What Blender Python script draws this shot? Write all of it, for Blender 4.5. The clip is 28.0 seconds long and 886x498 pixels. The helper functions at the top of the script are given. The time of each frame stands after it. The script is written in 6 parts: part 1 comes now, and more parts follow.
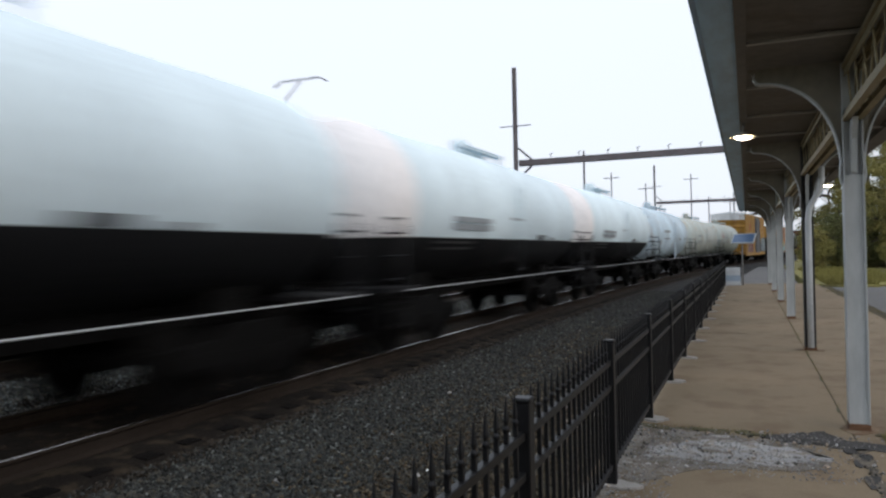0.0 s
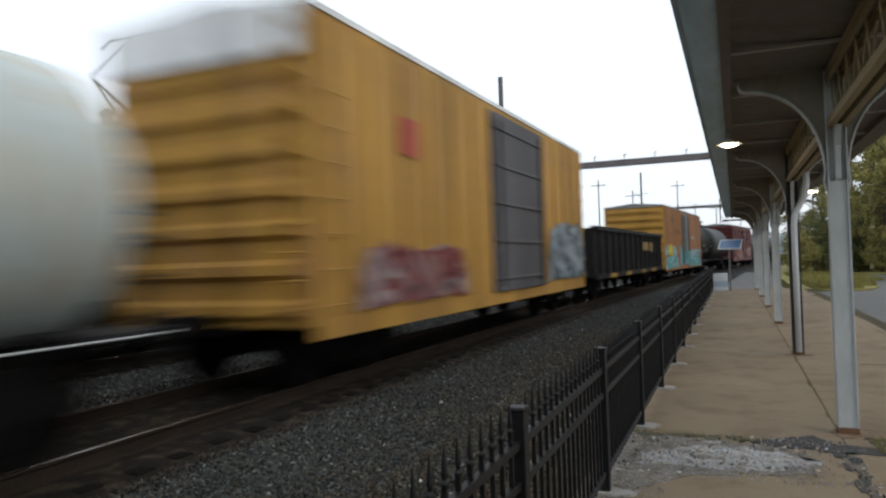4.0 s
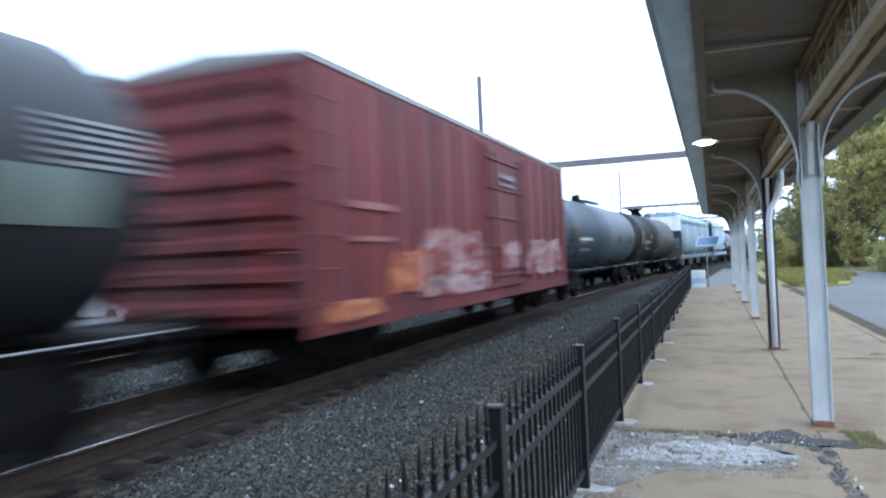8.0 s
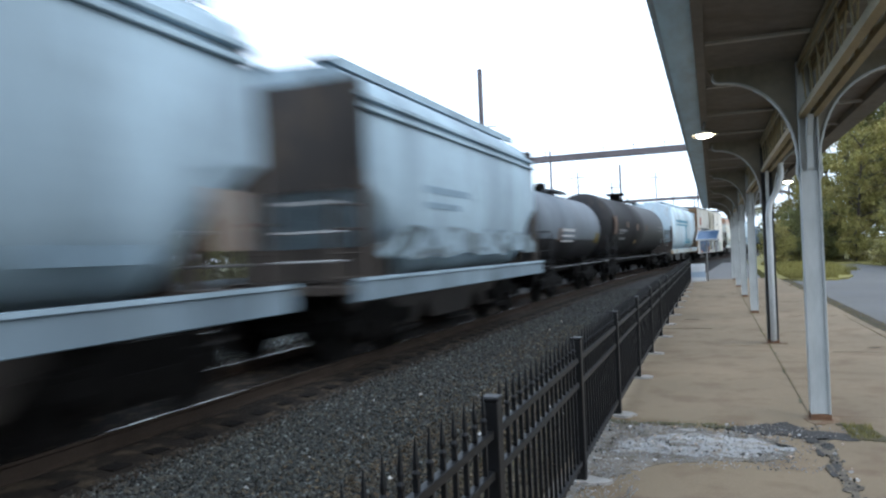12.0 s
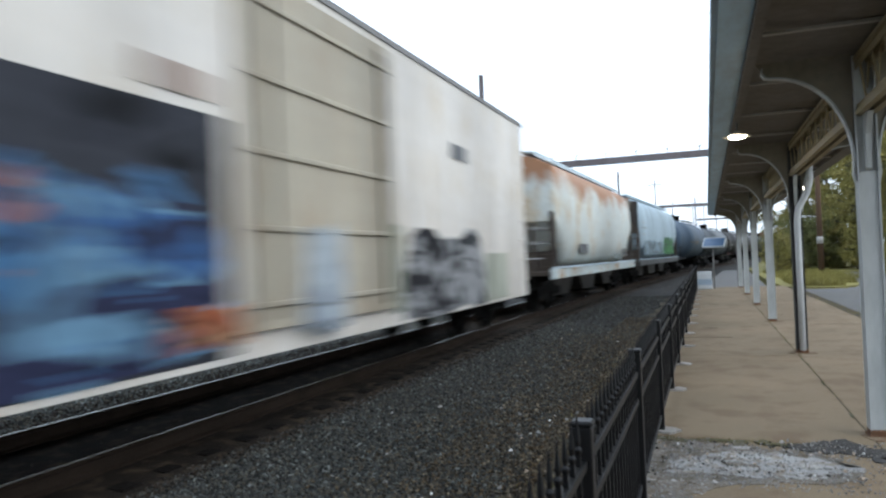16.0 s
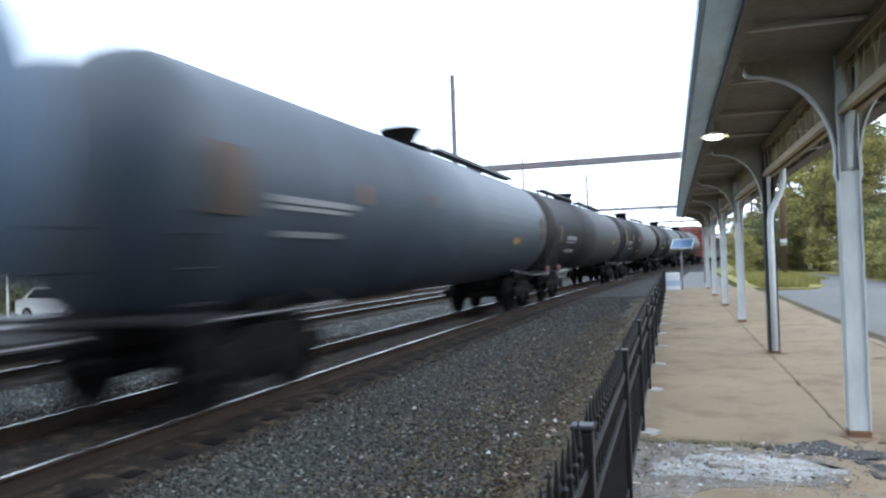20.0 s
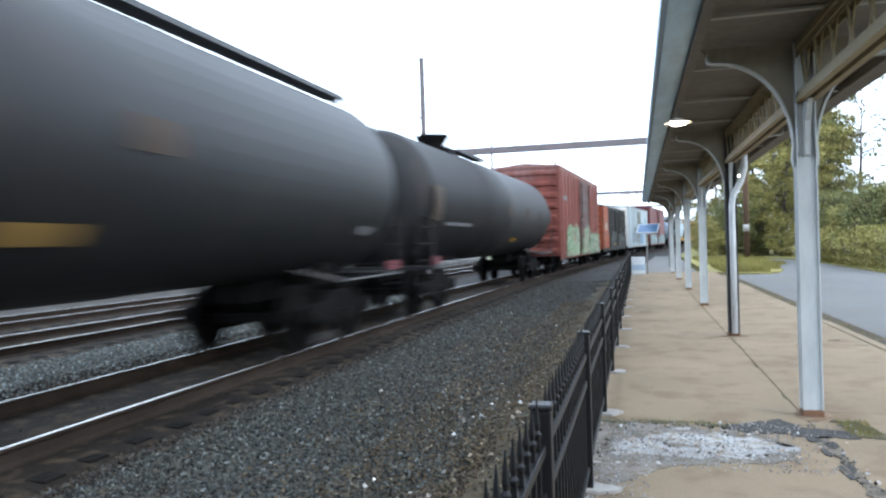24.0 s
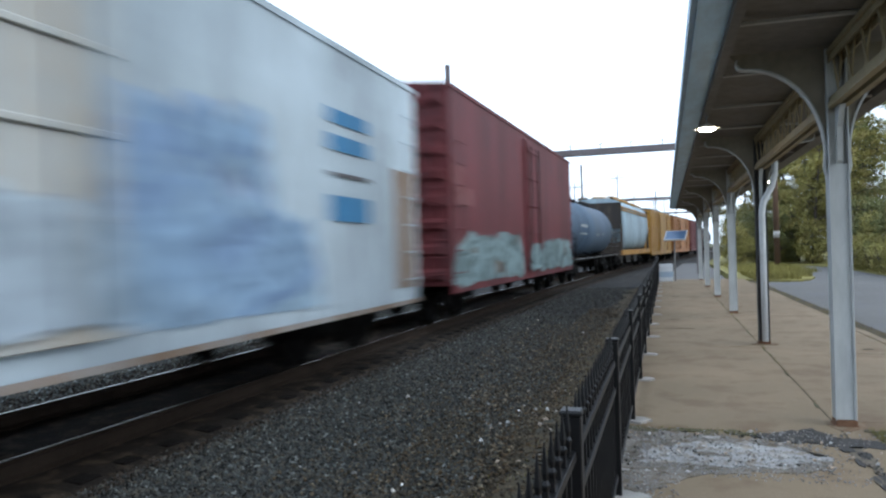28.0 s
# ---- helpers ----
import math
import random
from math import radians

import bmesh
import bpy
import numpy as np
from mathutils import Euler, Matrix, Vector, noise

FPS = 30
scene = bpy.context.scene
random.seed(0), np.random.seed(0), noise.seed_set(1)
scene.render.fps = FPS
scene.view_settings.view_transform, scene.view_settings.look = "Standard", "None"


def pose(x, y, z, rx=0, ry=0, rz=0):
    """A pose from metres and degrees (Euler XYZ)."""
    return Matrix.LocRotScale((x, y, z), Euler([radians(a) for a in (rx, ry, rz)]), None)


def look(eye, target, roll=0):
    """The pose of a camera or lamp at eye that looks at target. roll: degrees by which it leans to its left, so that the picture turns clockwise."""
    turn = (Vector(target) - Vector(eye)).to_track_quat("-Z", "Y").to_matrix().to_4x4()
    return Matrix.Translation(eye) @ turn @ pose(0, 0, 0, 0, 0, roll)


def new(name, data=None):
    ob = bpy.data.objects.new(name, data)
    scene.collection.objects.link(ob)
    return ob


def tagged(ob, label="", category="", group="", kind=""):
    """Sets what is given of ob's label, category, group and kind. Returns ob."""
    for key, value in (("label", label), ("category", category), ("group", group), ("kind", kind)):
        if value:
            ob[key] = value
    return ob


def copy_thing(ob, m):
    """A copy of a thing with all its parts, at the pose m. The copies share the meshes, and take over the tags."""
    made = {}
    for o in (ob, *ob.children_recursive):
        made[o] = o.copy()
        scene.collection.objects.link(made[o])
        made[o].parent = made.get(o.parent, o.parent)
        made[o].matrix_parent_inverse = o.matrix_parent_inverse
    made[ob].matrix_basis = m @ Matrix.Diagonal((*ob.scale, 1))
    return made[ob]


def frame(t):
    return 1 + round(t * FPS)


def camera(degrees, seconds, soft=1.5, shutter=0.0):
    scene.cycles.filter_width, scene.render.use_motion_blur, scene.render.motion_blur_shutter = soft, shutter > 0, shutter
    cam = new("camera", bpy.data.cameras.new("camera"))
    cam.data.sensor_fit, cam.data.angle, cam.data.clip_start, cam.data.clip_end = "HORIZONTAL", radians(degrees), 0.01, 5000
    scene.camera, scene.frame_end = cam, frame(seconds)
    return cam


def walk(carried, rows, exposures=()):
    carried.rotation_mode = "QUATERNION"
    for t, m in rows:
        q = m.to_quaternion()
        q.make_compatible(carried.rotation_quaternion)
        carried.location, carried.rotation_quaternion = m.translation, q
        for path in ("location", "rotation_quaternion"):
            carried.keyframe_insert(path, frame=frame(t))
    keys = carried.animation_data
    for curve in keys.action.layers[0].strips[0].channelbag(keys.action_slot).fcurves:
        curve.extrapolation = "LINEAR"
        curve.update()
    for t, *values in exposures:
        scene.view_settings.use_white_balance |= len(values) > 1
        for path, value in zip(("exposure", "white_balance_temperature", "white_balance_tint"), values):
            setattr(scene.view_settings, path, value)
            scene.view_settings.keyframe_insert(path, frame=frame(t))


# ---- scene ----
cam = camera(63.0, 28.0, soft=2.3, shutter=1.2)
PATH = [
    (0, (0.147, 0.047, 1.439), (-0.6286, 1.8909, 1.4504), -1.23),
    (0.5, (0.136, 0.060, 1.440), (-0.6365, 1.9051, 1.4593), -1.66),
    (1, (0.131, 0.066, 1.440), (-0.6190, 1.9195, 1.4617), -1.31),
    (1.5, (0.135, 0.062, 1.443), (-0.6247, 1.9119, 1.4669), -1.13),
    (2, (0.129, 0.059, 1.441), (-0.6255, 1.9111, 1.4698), -1.50),
    (2.5, (0.129, 0.058, 1.439), (-0.6159, 1.9142, 1.4818), -1.69),
    (3, (0.135, 0.046, 1.443), (-0.6065, 1.9027, 1.4786), -1.97),
    (3.5, (0.135, 0.031, 1.447), (-0.6151, 1.8842, 1.4825), -1.89),
    (5.5, (0.155, 0.018, 1.442), (-0.5499, 1.8896, 1.4850), -2.33),
    (6, (0.155, 0.032, 1.435), (-0.5431, 1.9061, 1.4860), -2.71),
    (6.5, (0.163, 0.017, 1.439), (-0.5324, 1.8921, 1.4802), -3.13),
    (7, (0.164, 0.025, 1.441), (-0.5267, 1.9015, 1.4710), -2.62),
    (7.5, (0.164, 0.026, 1.443), (-0.5236, 1.9037, 1.4730), -2.41),
    (8, (0.152, 0.043, 1.443), (-0.5432, 1.9175, 1.4753), -2.46),
    (8.5, (0.165, 0.037, 1.442), (-0.5308, 1.9119, 1.4674), -2.67),
    (9, (0.163, 0.038, 1.442), (-0.5428, 1.9092, 1.4702), -2.90),
    (9.5, (0.160, 0.034, 1.442), (-0.5501, 1.9031, 1.4645), -3.01),
    (10, (0.164, 0.033, 1.441), (-0.5407, 1.9042, 1.4867), -2.83),
    (10.5, (0.162, 0.036, 1.443), (-0.5474, 1.9059, 1.4782), -2.87),
    (11, (0.163, 0.039, 1.438), (-0.5331, 1.9130, 1.4762), -2.66),
    (11.5, (0.165, 0.039, 1.439), (-0.5291, 1.9141, 1.4610), -2.40),
    (12, (0.164, 0.043, 1.435), (-0.5328, 1.9175, 1.4491), -2.34),
    (12.5, (0.165, 0.045, 1.435), (-0.5193, 1.9244, 1.4570), -2.20),
    (14.5, (0.125, 0.045, 1.435), (-0.5849, 1.9144, 1.4496), -2.30),
    (15, (0.026, 0.099, 1.424), (-0.6849, 1.9680, 1.3933), -2.32),
    (15.5, (-0.106, 0.196, 1.411), (-0.7672, 2.0830, 1.4504), -3.76),
    (16, (-0.237, 0.286, 1.428), (-0.9218, 2.1646, 1.4623), -2.25),
    (16.5, (-0.342, 0.348, 1.425), (-0.9659, 2.2482, 1.4425), -1.83),
    (17, (-0.377, 0.372, 1.419), (-0.9491, 2.2885, 1.4141), -1.85),
    (17.5, (-0.384, 0.370, 1.412), (-0.9301, 2.2941, 1.3944), -2.12),
    (18, (-0.386, 0.386, 1.411), (-0.9062, 2.3169, 1.3832), -1.58),
    (18.5, (-0.402, 0.396, 1.405), (-0.9083, 2.3309, 1.3815), -1.44),
    (19, (-0.405, 0.406, 1.393), (-0.8814, 2.3482, 1.3550), -2.00),
    (19.5, (-0.380, 0.396, 1.409), (-0.9175, 2.3229, 1.4027), -1.76),
    (20, (-0.362, 0.404, 1.411), (-0.9647, 2.3108, 1.4431), -1.91),
    (20.5, (-0.343, 0.375, 1.418), (-0.9695, 2.2742, 1.4219), -2.81),
    (21, (-0.333, 0.382, 1.412), (-0.9316, 2.2903, 1.4189), -2.76),
    (21.5, (-0.336, 0.390, 1.406), (-0.8945, 2.3102, 1.4082), -2.48),
    (23.5, (-0.330, 0.398, 1.400), (-0.8313, 2.3344, 1.3943), -3.18),
    (24, (-0.334, 0.392, 1.405), (-0.8561, 2.3225, 1.3900), -1.71),
    (24.5, (-0.344, 0.406, 1.393), (-0.8657, 2.3364, 1.3789), -1.43),
    (25, (-0.356, 0.409, 1.394), (-0.8930, 2.3358, 1.3809), -1.47),
    (25.5, (-0.350, 0.392, 1.399), (-0.8993, 2.3150, 1.4008), -1.93),
    (26, (-0.345, 0.368, 1.403), (-0.9190, 2.2842, 1.3974), -2.12),
    (26.5, (-0.348, 0.379, 1.401), (-0.9217, 2.2947, 1.4036), -1.94),
    (27, (-0.349, 0.377, 1.404), (-0.9436, 2.2863, 1.4208), -1.59),
    (27.5, (-0.347, 0.356, 1.406), (-0.9386, 2.2665, 1.4161), -1.68),
    (28, (-0.343, 0.355, 1.407), (-0.9317, 2.2660, 1.4117), -1.61),
]
EXPOSURES = [(0.0, -1.12, 7000, 15), (2.0, -1.12, 6900, 15), (3.5, -1.05, 7200, 13), (5.5, -0.6, 6400, 10), (6.0, -0.42, 6200, 10), (7.0, 0.14, 5480, 10), (8.0, 0.30, 5600, 10), (9.0, 0.37, 5750, 10), (10.0, 0.3, 6100, 10), (11.0, 0.0, 6300, 10), (12.0, -0.28, 6200, 10), (12.5, -0.34, 6200, 10), (15.0, -0.44, 6250, 10), (16.0, -0.48, 6500, 10), (17.0, -0.5, 6350, 10), (18.0, -0.32, 6150, 10), (19.0, 0.05, 6150, 10), (20.0, 0.25, 6200, 10), (23.5, 0.42, 6200, 10), (25.0, 0.47, 6150, 10), (26.3, 0.48, 6100, 10), (27.0, 0.45, 6100, 10), (27.6, 0.05, 6200, 10), (28.0, -0.4, 6250, 10)]
walk(cam, [(t, look(eye, target, roll)) for t, eye, target, roll in PATH], EXPOSURES)

# ---------------------------------------------------------------- sky and light
world = bpy.data.worlds.new("overcast_evening")
scene.world = world
world.use_nodes = True
wn, wl = world.node_tree.nodes, world.node_tree.links
sky = wn.new("ShaderNodeTexSky")
sky.sky_type, sky.sun_disc = "NISHITA", False
sky.sun_elevation, sky.sun_rotation = radians(40), radians(110)
sky.dust_density = 3.0
cloud = wn.new("ShaderNodeMix")
cloud.data_type = "RGBA"
cloud.inputs["Factor"].default_value = 0.8
cloud.inputs["B"].default_value = (6.9, 8.0, 9.3, 1)
wl.new(sky.outputs["Color"], cloud.inputs["A"])
# an overcast sky is brighter overhead than at the horizon
rise = wn.new("ShaderNodeTexGradient")
rise.texture_mapping.mapping_x = "Z"
lift = wn.new("ShaderNodeMapRange")
lift.inputs["To Min"].default_value, lift.inputs["To Max"].default_value = 1.0, 1.3
overcast = wn.new("ShaderNodeVectorMath")
overcast.operation = "SCALE"
wl.new(rise.outputs["Fac"], lift.inputs["Value"])
wl.new(cloud.outputs["Result"], overcast.inputs[0])
wl.new(lift.outputs["Result"], overcast.inputs["Scale"])
wl.new(overcast.outputs["Vector"], wn["Background"].inputs["Color"])
wn["Background"].inputs["Strength"].default_value = 0.295
sun = new("sun", bpy.data.lights.new("sun", "SUN"))
sun.data.energy, sun.data.angle, sun.data.color = 0.7, radians(40), (1.0, 0.96, 0.90)
sun.matrix_world = look((45, -6, 40), (0, 10, 0))

# ---------------------------------------------------------------- mesh helpers


def part(name, bm, material, parent=None, label=""):
    """Link a bmesh as one mesh object, under a thing or a part."""
    me = bpy.data.meshes.new(name)
    bm.to_mesh(me)
    bm.free()
    me.materials.append(material)
    ob = new(name, me)
    if parent is not None:
        ob.parent = parent
    if label:
        ob["label"] = label
    return ob


def thing(name, label, category, group="", kind="", at=None):
    ob = new(name)
    if at is not None:
        ob.matrix_basis = at
    return tagged(ob, label, category, group, kind)


def again(ob, parent, m):
    """Another part on the same mesh."""
    o = ob.copy()
    scene.collection.objects.link(o)
    o.parent = parent
    o.matrix_basis = m
    return o


def box(bm, x0, x1, y0, y1, z0, z1, bevel=0.0):
    vs = [bm.verts.new(p) for p in ((x0, y0, z0), (x1, y0, z0), (x1, y1, z0), (x0, y1, z0), (x0, y0, z1), (x1, y0, z1), (x1, y1, z1), (x0, y1, z1))]
    fs = [bm.faces.new([vs[i] for i in f]) for f in ((0, 3, 2, 1), (4, 5, 6, 7), (0, 1, 5, 4), (1, 2, 6, 5), (2, 3, 7, 6), (3, 0, 4, 7))]
    if bevel:
        edges = list({e for f in fs for e in f.edges})
        bmesh.ops.bevel(bm, geom=edges, offset=bevel, segments=1, affect="EDGES")
    return bm


def boxes(*specs, bevel=0.0):
    bm = bmesh.new()
    for s in specs:
        box(bm, *s, bevel=bevel)
    return bm


def tube(bm, points, r, n=8, caps=True):
    """A round bar along a line of points."""
    pts = [Vector(p) for p in points]
    rings = []
    for i, p in enumerate(pts):
        d = (pts[min(i + 1, len(pts) - 1)] - pts[max(i - 1, 0)]).normalized()
        up = Vector((0, 0, 1)) if abs(d.z) < 0.9 else Vector((1, 0, 0))
        a = d.cross(up).normalized()
        b = a.cross(d)
        rr = r[i] if isinstance(r, (list, tuple)) else r
        rings.append([bm.verts.new(p + rr * (math.cos(k * math.tau / n) * a + math.sin(k * math.tau / n) * b)) for k in range(n)])
    for u, v in zip(rings, rings[1:]):
        for k in range(n):
            f = bm.faces.new((u[k], u[(k + 1) % n], v[(k + 1) % n], v[k]))
            f.smooth = n > 6
    if caps:
        bm.faces.new(rings[0][::-1])
        bm.faces.new(rings[-1])
    bm.normal_update()
    return bm


def tubes(lines, r, n=6):
    bm = bmesh.new()
    for line in lines:
        tube(bm, line, r, n)
    return bm


def lathe_y(bm, profile, x=0.0, z=0.0, n=40, smooth=True):
    """Turn a profile of (y, radius) round an axis along y."""
    rings = []
    for y, r in profile:
        if r < 1e-4:
            rings.append([bm.verts.new((x, y, z))])
        else:
            rings.append([bm.verts.new((x + r * math.cos(k * math.tau / n), y, z + r * math.sin(k * math.tau / n))) for k in range(n)])
    for u, v in zip(rings, rings[1:]):
        for k in range(n):
            a, b = [u[k % len(u)], u[(k + 1) % len(u)]], [v[(k + 1) % len(v)], v[k % len(v)]]
            f = bm.faces.new(list(dict.fromkeys(a + b)))
            f.smooth = smooth
    bmesh.ops.recalc_face_normals(bm, faces=bm.faces[:])
    return bm


def lathe_z(bm, profile, x=0.0, y=0.0, n=24, smooth=True):
    """Turn a profile of (radius, z) round an upright axis."""
    rings = []
    for r, z in profile:
        rings.append([bm.verts.new((x + max(r, 1e-3) * math.cos(k * math.tau / n), y + max(r, 1e-3) * math.sin(k * math.tau / n), z)) for k in range(n)])
    for u, v in zip(rings, rings[1:]):
        for k in range(n):
            f = bm.faces.new((u[k], u[(k + 1) % n], v[(k + 1) % n], v[k]))
            f.smooth = smooth
    bm.faces.new(rings[0][::-1])
    bm.faces.new(rings[-1])
    bmesh.ops.recalc_face_normals(bm, faces=bm.faces[:])
    return bm


def prism(bm, outline, axis, a, b):
    """A flat outline (u, v) pushed along an axis from a to b. axis x: (y, z); y: (x, z); z: (x, y)."""
    def at(u, v, w):
        return {"x": (w, u, v), "y": (u, w, v), "z": (u, v, w)}[axis]
    p = [bm.verts.new(at(u, v, a)) for u, v in outline]
    q = [bm.verts.new(at(u, v, b)) for u, v in outline]
    n = len(outline)
    bm.faces.new(p)
    bm.faces.new(q[::-1])
    for k in range(n):
        bm.faces.new((p[k], q[k], q[(k + 1) % n], p[(k + 1) % n]))
    bmesh.ops.recalc_face_normals(bm, faces=bm.faces[:])
    return bm


# ---------------------------------------------------------------- materials


def mat(name, color, rough=0.7, metal=0.0, dark=0.6, scale=6.0, stretch=(1, 1, 1), fine=60.0, bump=0.15, second=None, amount=0.5, per_object=0.0, per_island=0.0, rust=0.0, rust_color=(0.16, 0.07, 0.03), spec=0.5, band=None, run=None):
    """A worn surface: two scales of grain and stain over a base colour, with a fine relief.
    second: another colour that shows in patches; rust: how much rust breaks through; band: (z, colour) paints all below z."""
    m = bpy.data.materials.new(name)
    m.use_nodes = True
    n, l = m.node_tree.nodes, m.node_tree.links
    b = n["Principled BSDF"]
    b.inputs["Roughness"].default_value, b.inputs["Metallic"].default_value = rough, metal
    b.inputs["Specular IOR Level"].default_value = spec
    tc = n.new("ShaderNodeTexCoord")
    mp = n.new("ShaderNodeMapping")
    mp.inputs["Scale"].default_value = stretch
    l.new(tc.outputs["Object"], mp.inputs["Vector"])

    def noise_at(sc, detail, rnd=0.6):
        t = n.new("ShaderNodeTexNoise")
        t.inputs["Scale"].default_value, t.inputs["Detail"].default_value, t.inputs["Roughness"].default_value = sc, detail, rnd
        l.new(mp.outputs["Vector"], t.inputs["Vector"])
        return t.outputs["Fac"]

    def ramp(fac, lo, hi):
        r = n.new("ShaderNodeMapRange")
        r.inputs["From Min"].default_value, r.inputs["From Max"].default_value = lo, hi
        l.new(fac, r.inputs["Value"])
        return r.outputs["Result"]

    def mix(fac, a, c):
        x = n.new("ShaderNodeMix")
        x.data_type = "RGBA"
        for s, v in (("Factor", fac), ("A", a), ("B", c)):
            if isinstance(v, (tuple, list)):
                x.inputs[s].default_value = (*v[:3], 1)
            elif isinstance(v, float):
                x.inputs[s].default_value = v
            else:
                l.new(v, x.inputs[s])
        return x.outputs["Result"]

    big, small = noise_at(scale / 4, 5), noise_at(fine, 4)
    base = color
    if band:
        sep = n.new("ShaderNodeSeparateXYZ")
        l.new(tc.outputs["Object"], sep.inputs["Vector"])
        base = mix(ramp(sep.outputs["Z"], band[0] - 0.01, band[0] + 0.01), band[1], color)
    if second:
        base = mix(ramp(noise_at(scale, 6), 0.62 - 0.3 * amount, 0.72 - 0.2 * amount), base, second)
    shade = mix(ramp(big, 0.3, 0.7), (dark, dark, dark), (1.0, 1.0, 1.0))
    grain = mix(ramp(small, 0.3, 0.7), (0.82, 0.82, 0.82), (1.08, 1.08, 1.08))

    def times(a, c):
        x = n.new("ShaderNodeMix")
        x.data_type, x.blend_type = "RGBA", "MULTIPLY"
        x.inputs["Factor"].default_value = 1.0
        for s, v in (("A", a), ("B", c)):
            if isinstance(v, (tuple, list)):
                x.inputs[s].default_value = (*v[:3], 1)
            else:
                l.new(v, x.inputs[s])
        return x.outputs["Result"]

    col = times(times(base, shade), grain)
    if per_object:
        info = n.new("ShaderNodeObjectInfo")
        r = n.new("ShaderNodeMapRange")
        r.inputs["To Min"].default_value, r.inputs["To Max"].default_value = 1 - per_object, 1 + per_object
        l.new(info.outputs["Random"], r.inputs["Value"])
        cc = n.new("ShaderNodeCombineColor")
        for s in ("Red", "Green", "Blue"):
            l.new(r.outputs["Result"], cc.inputs[s])
        col = times(col, cc.outputs["Color"])
    if per_island:
        geo, r = n.new("ShaderNodeNewGeometry"), n.new("ShaderNodeMapRange")
        r.inputs["To Min"].default_value, r.inputs["To Max"].default_value = 1 - per_island, 1 + per_island
        l.new(geo.outputs["Random Per Island"], r.inputs["Value"])
        cc = n.new("ShaderNodeCombineColor")
        for s in ("Red", "Green", "Blue"):
            l.new(r.outputs["Result"], cc.inputs[s])
        col = times(col, cc.outputs["Color"])
    if rust:
        col = mix(ramp(noise_at(scale * 1.7, 8, 0.7), 0.75 - 0.35 * rust, 0.82 - 0.3 * rust), col, rust_color)
    if run:
        # rust that has run down in uneven tongues from the roof: (lowest z, highest z, colour)
        sz, add = n.new("ShaderNodeSeparateXYZ"), n.new("ShaderNodeMath")
        l.new(tc.outputs["Object"], sz.inputs["Vector"])
        l.new(ramp(sz.outputs["Z"], run[0], run[1]), add.inputs[0])
        l.new(noise_at(1.5, 7, 0.65), add.inputs[1])
        col = mix(ramp(add.outputs["Value"], 1.0, 1.22), col, run[2])
    l.new(col, b.inputs["Base Color"])
    if bump:
        bp = n.new("ShaderNodeBump")
        bp.inputs["Strength"].default_value, bp.inputs["Distance"].default_value = bump, 0.02
        l.new(small, bp.inputs["Height"])
        l.new(bp.outputs["Normal"], b.inputs["Normal"])
    return m


def glow(name, color, strength):
    m = bpy.data.materials.new(name)
    m.use_nodes = True
    b = m.node_tree.nodes["Principled BSDF"]
    b.inputs["Base Color"].default_value = (*color, 1)
    b.inputs["Emission Color"].default_value, b.inputs["Emission Strength"].default_value = (*color, 1), strength
    return m


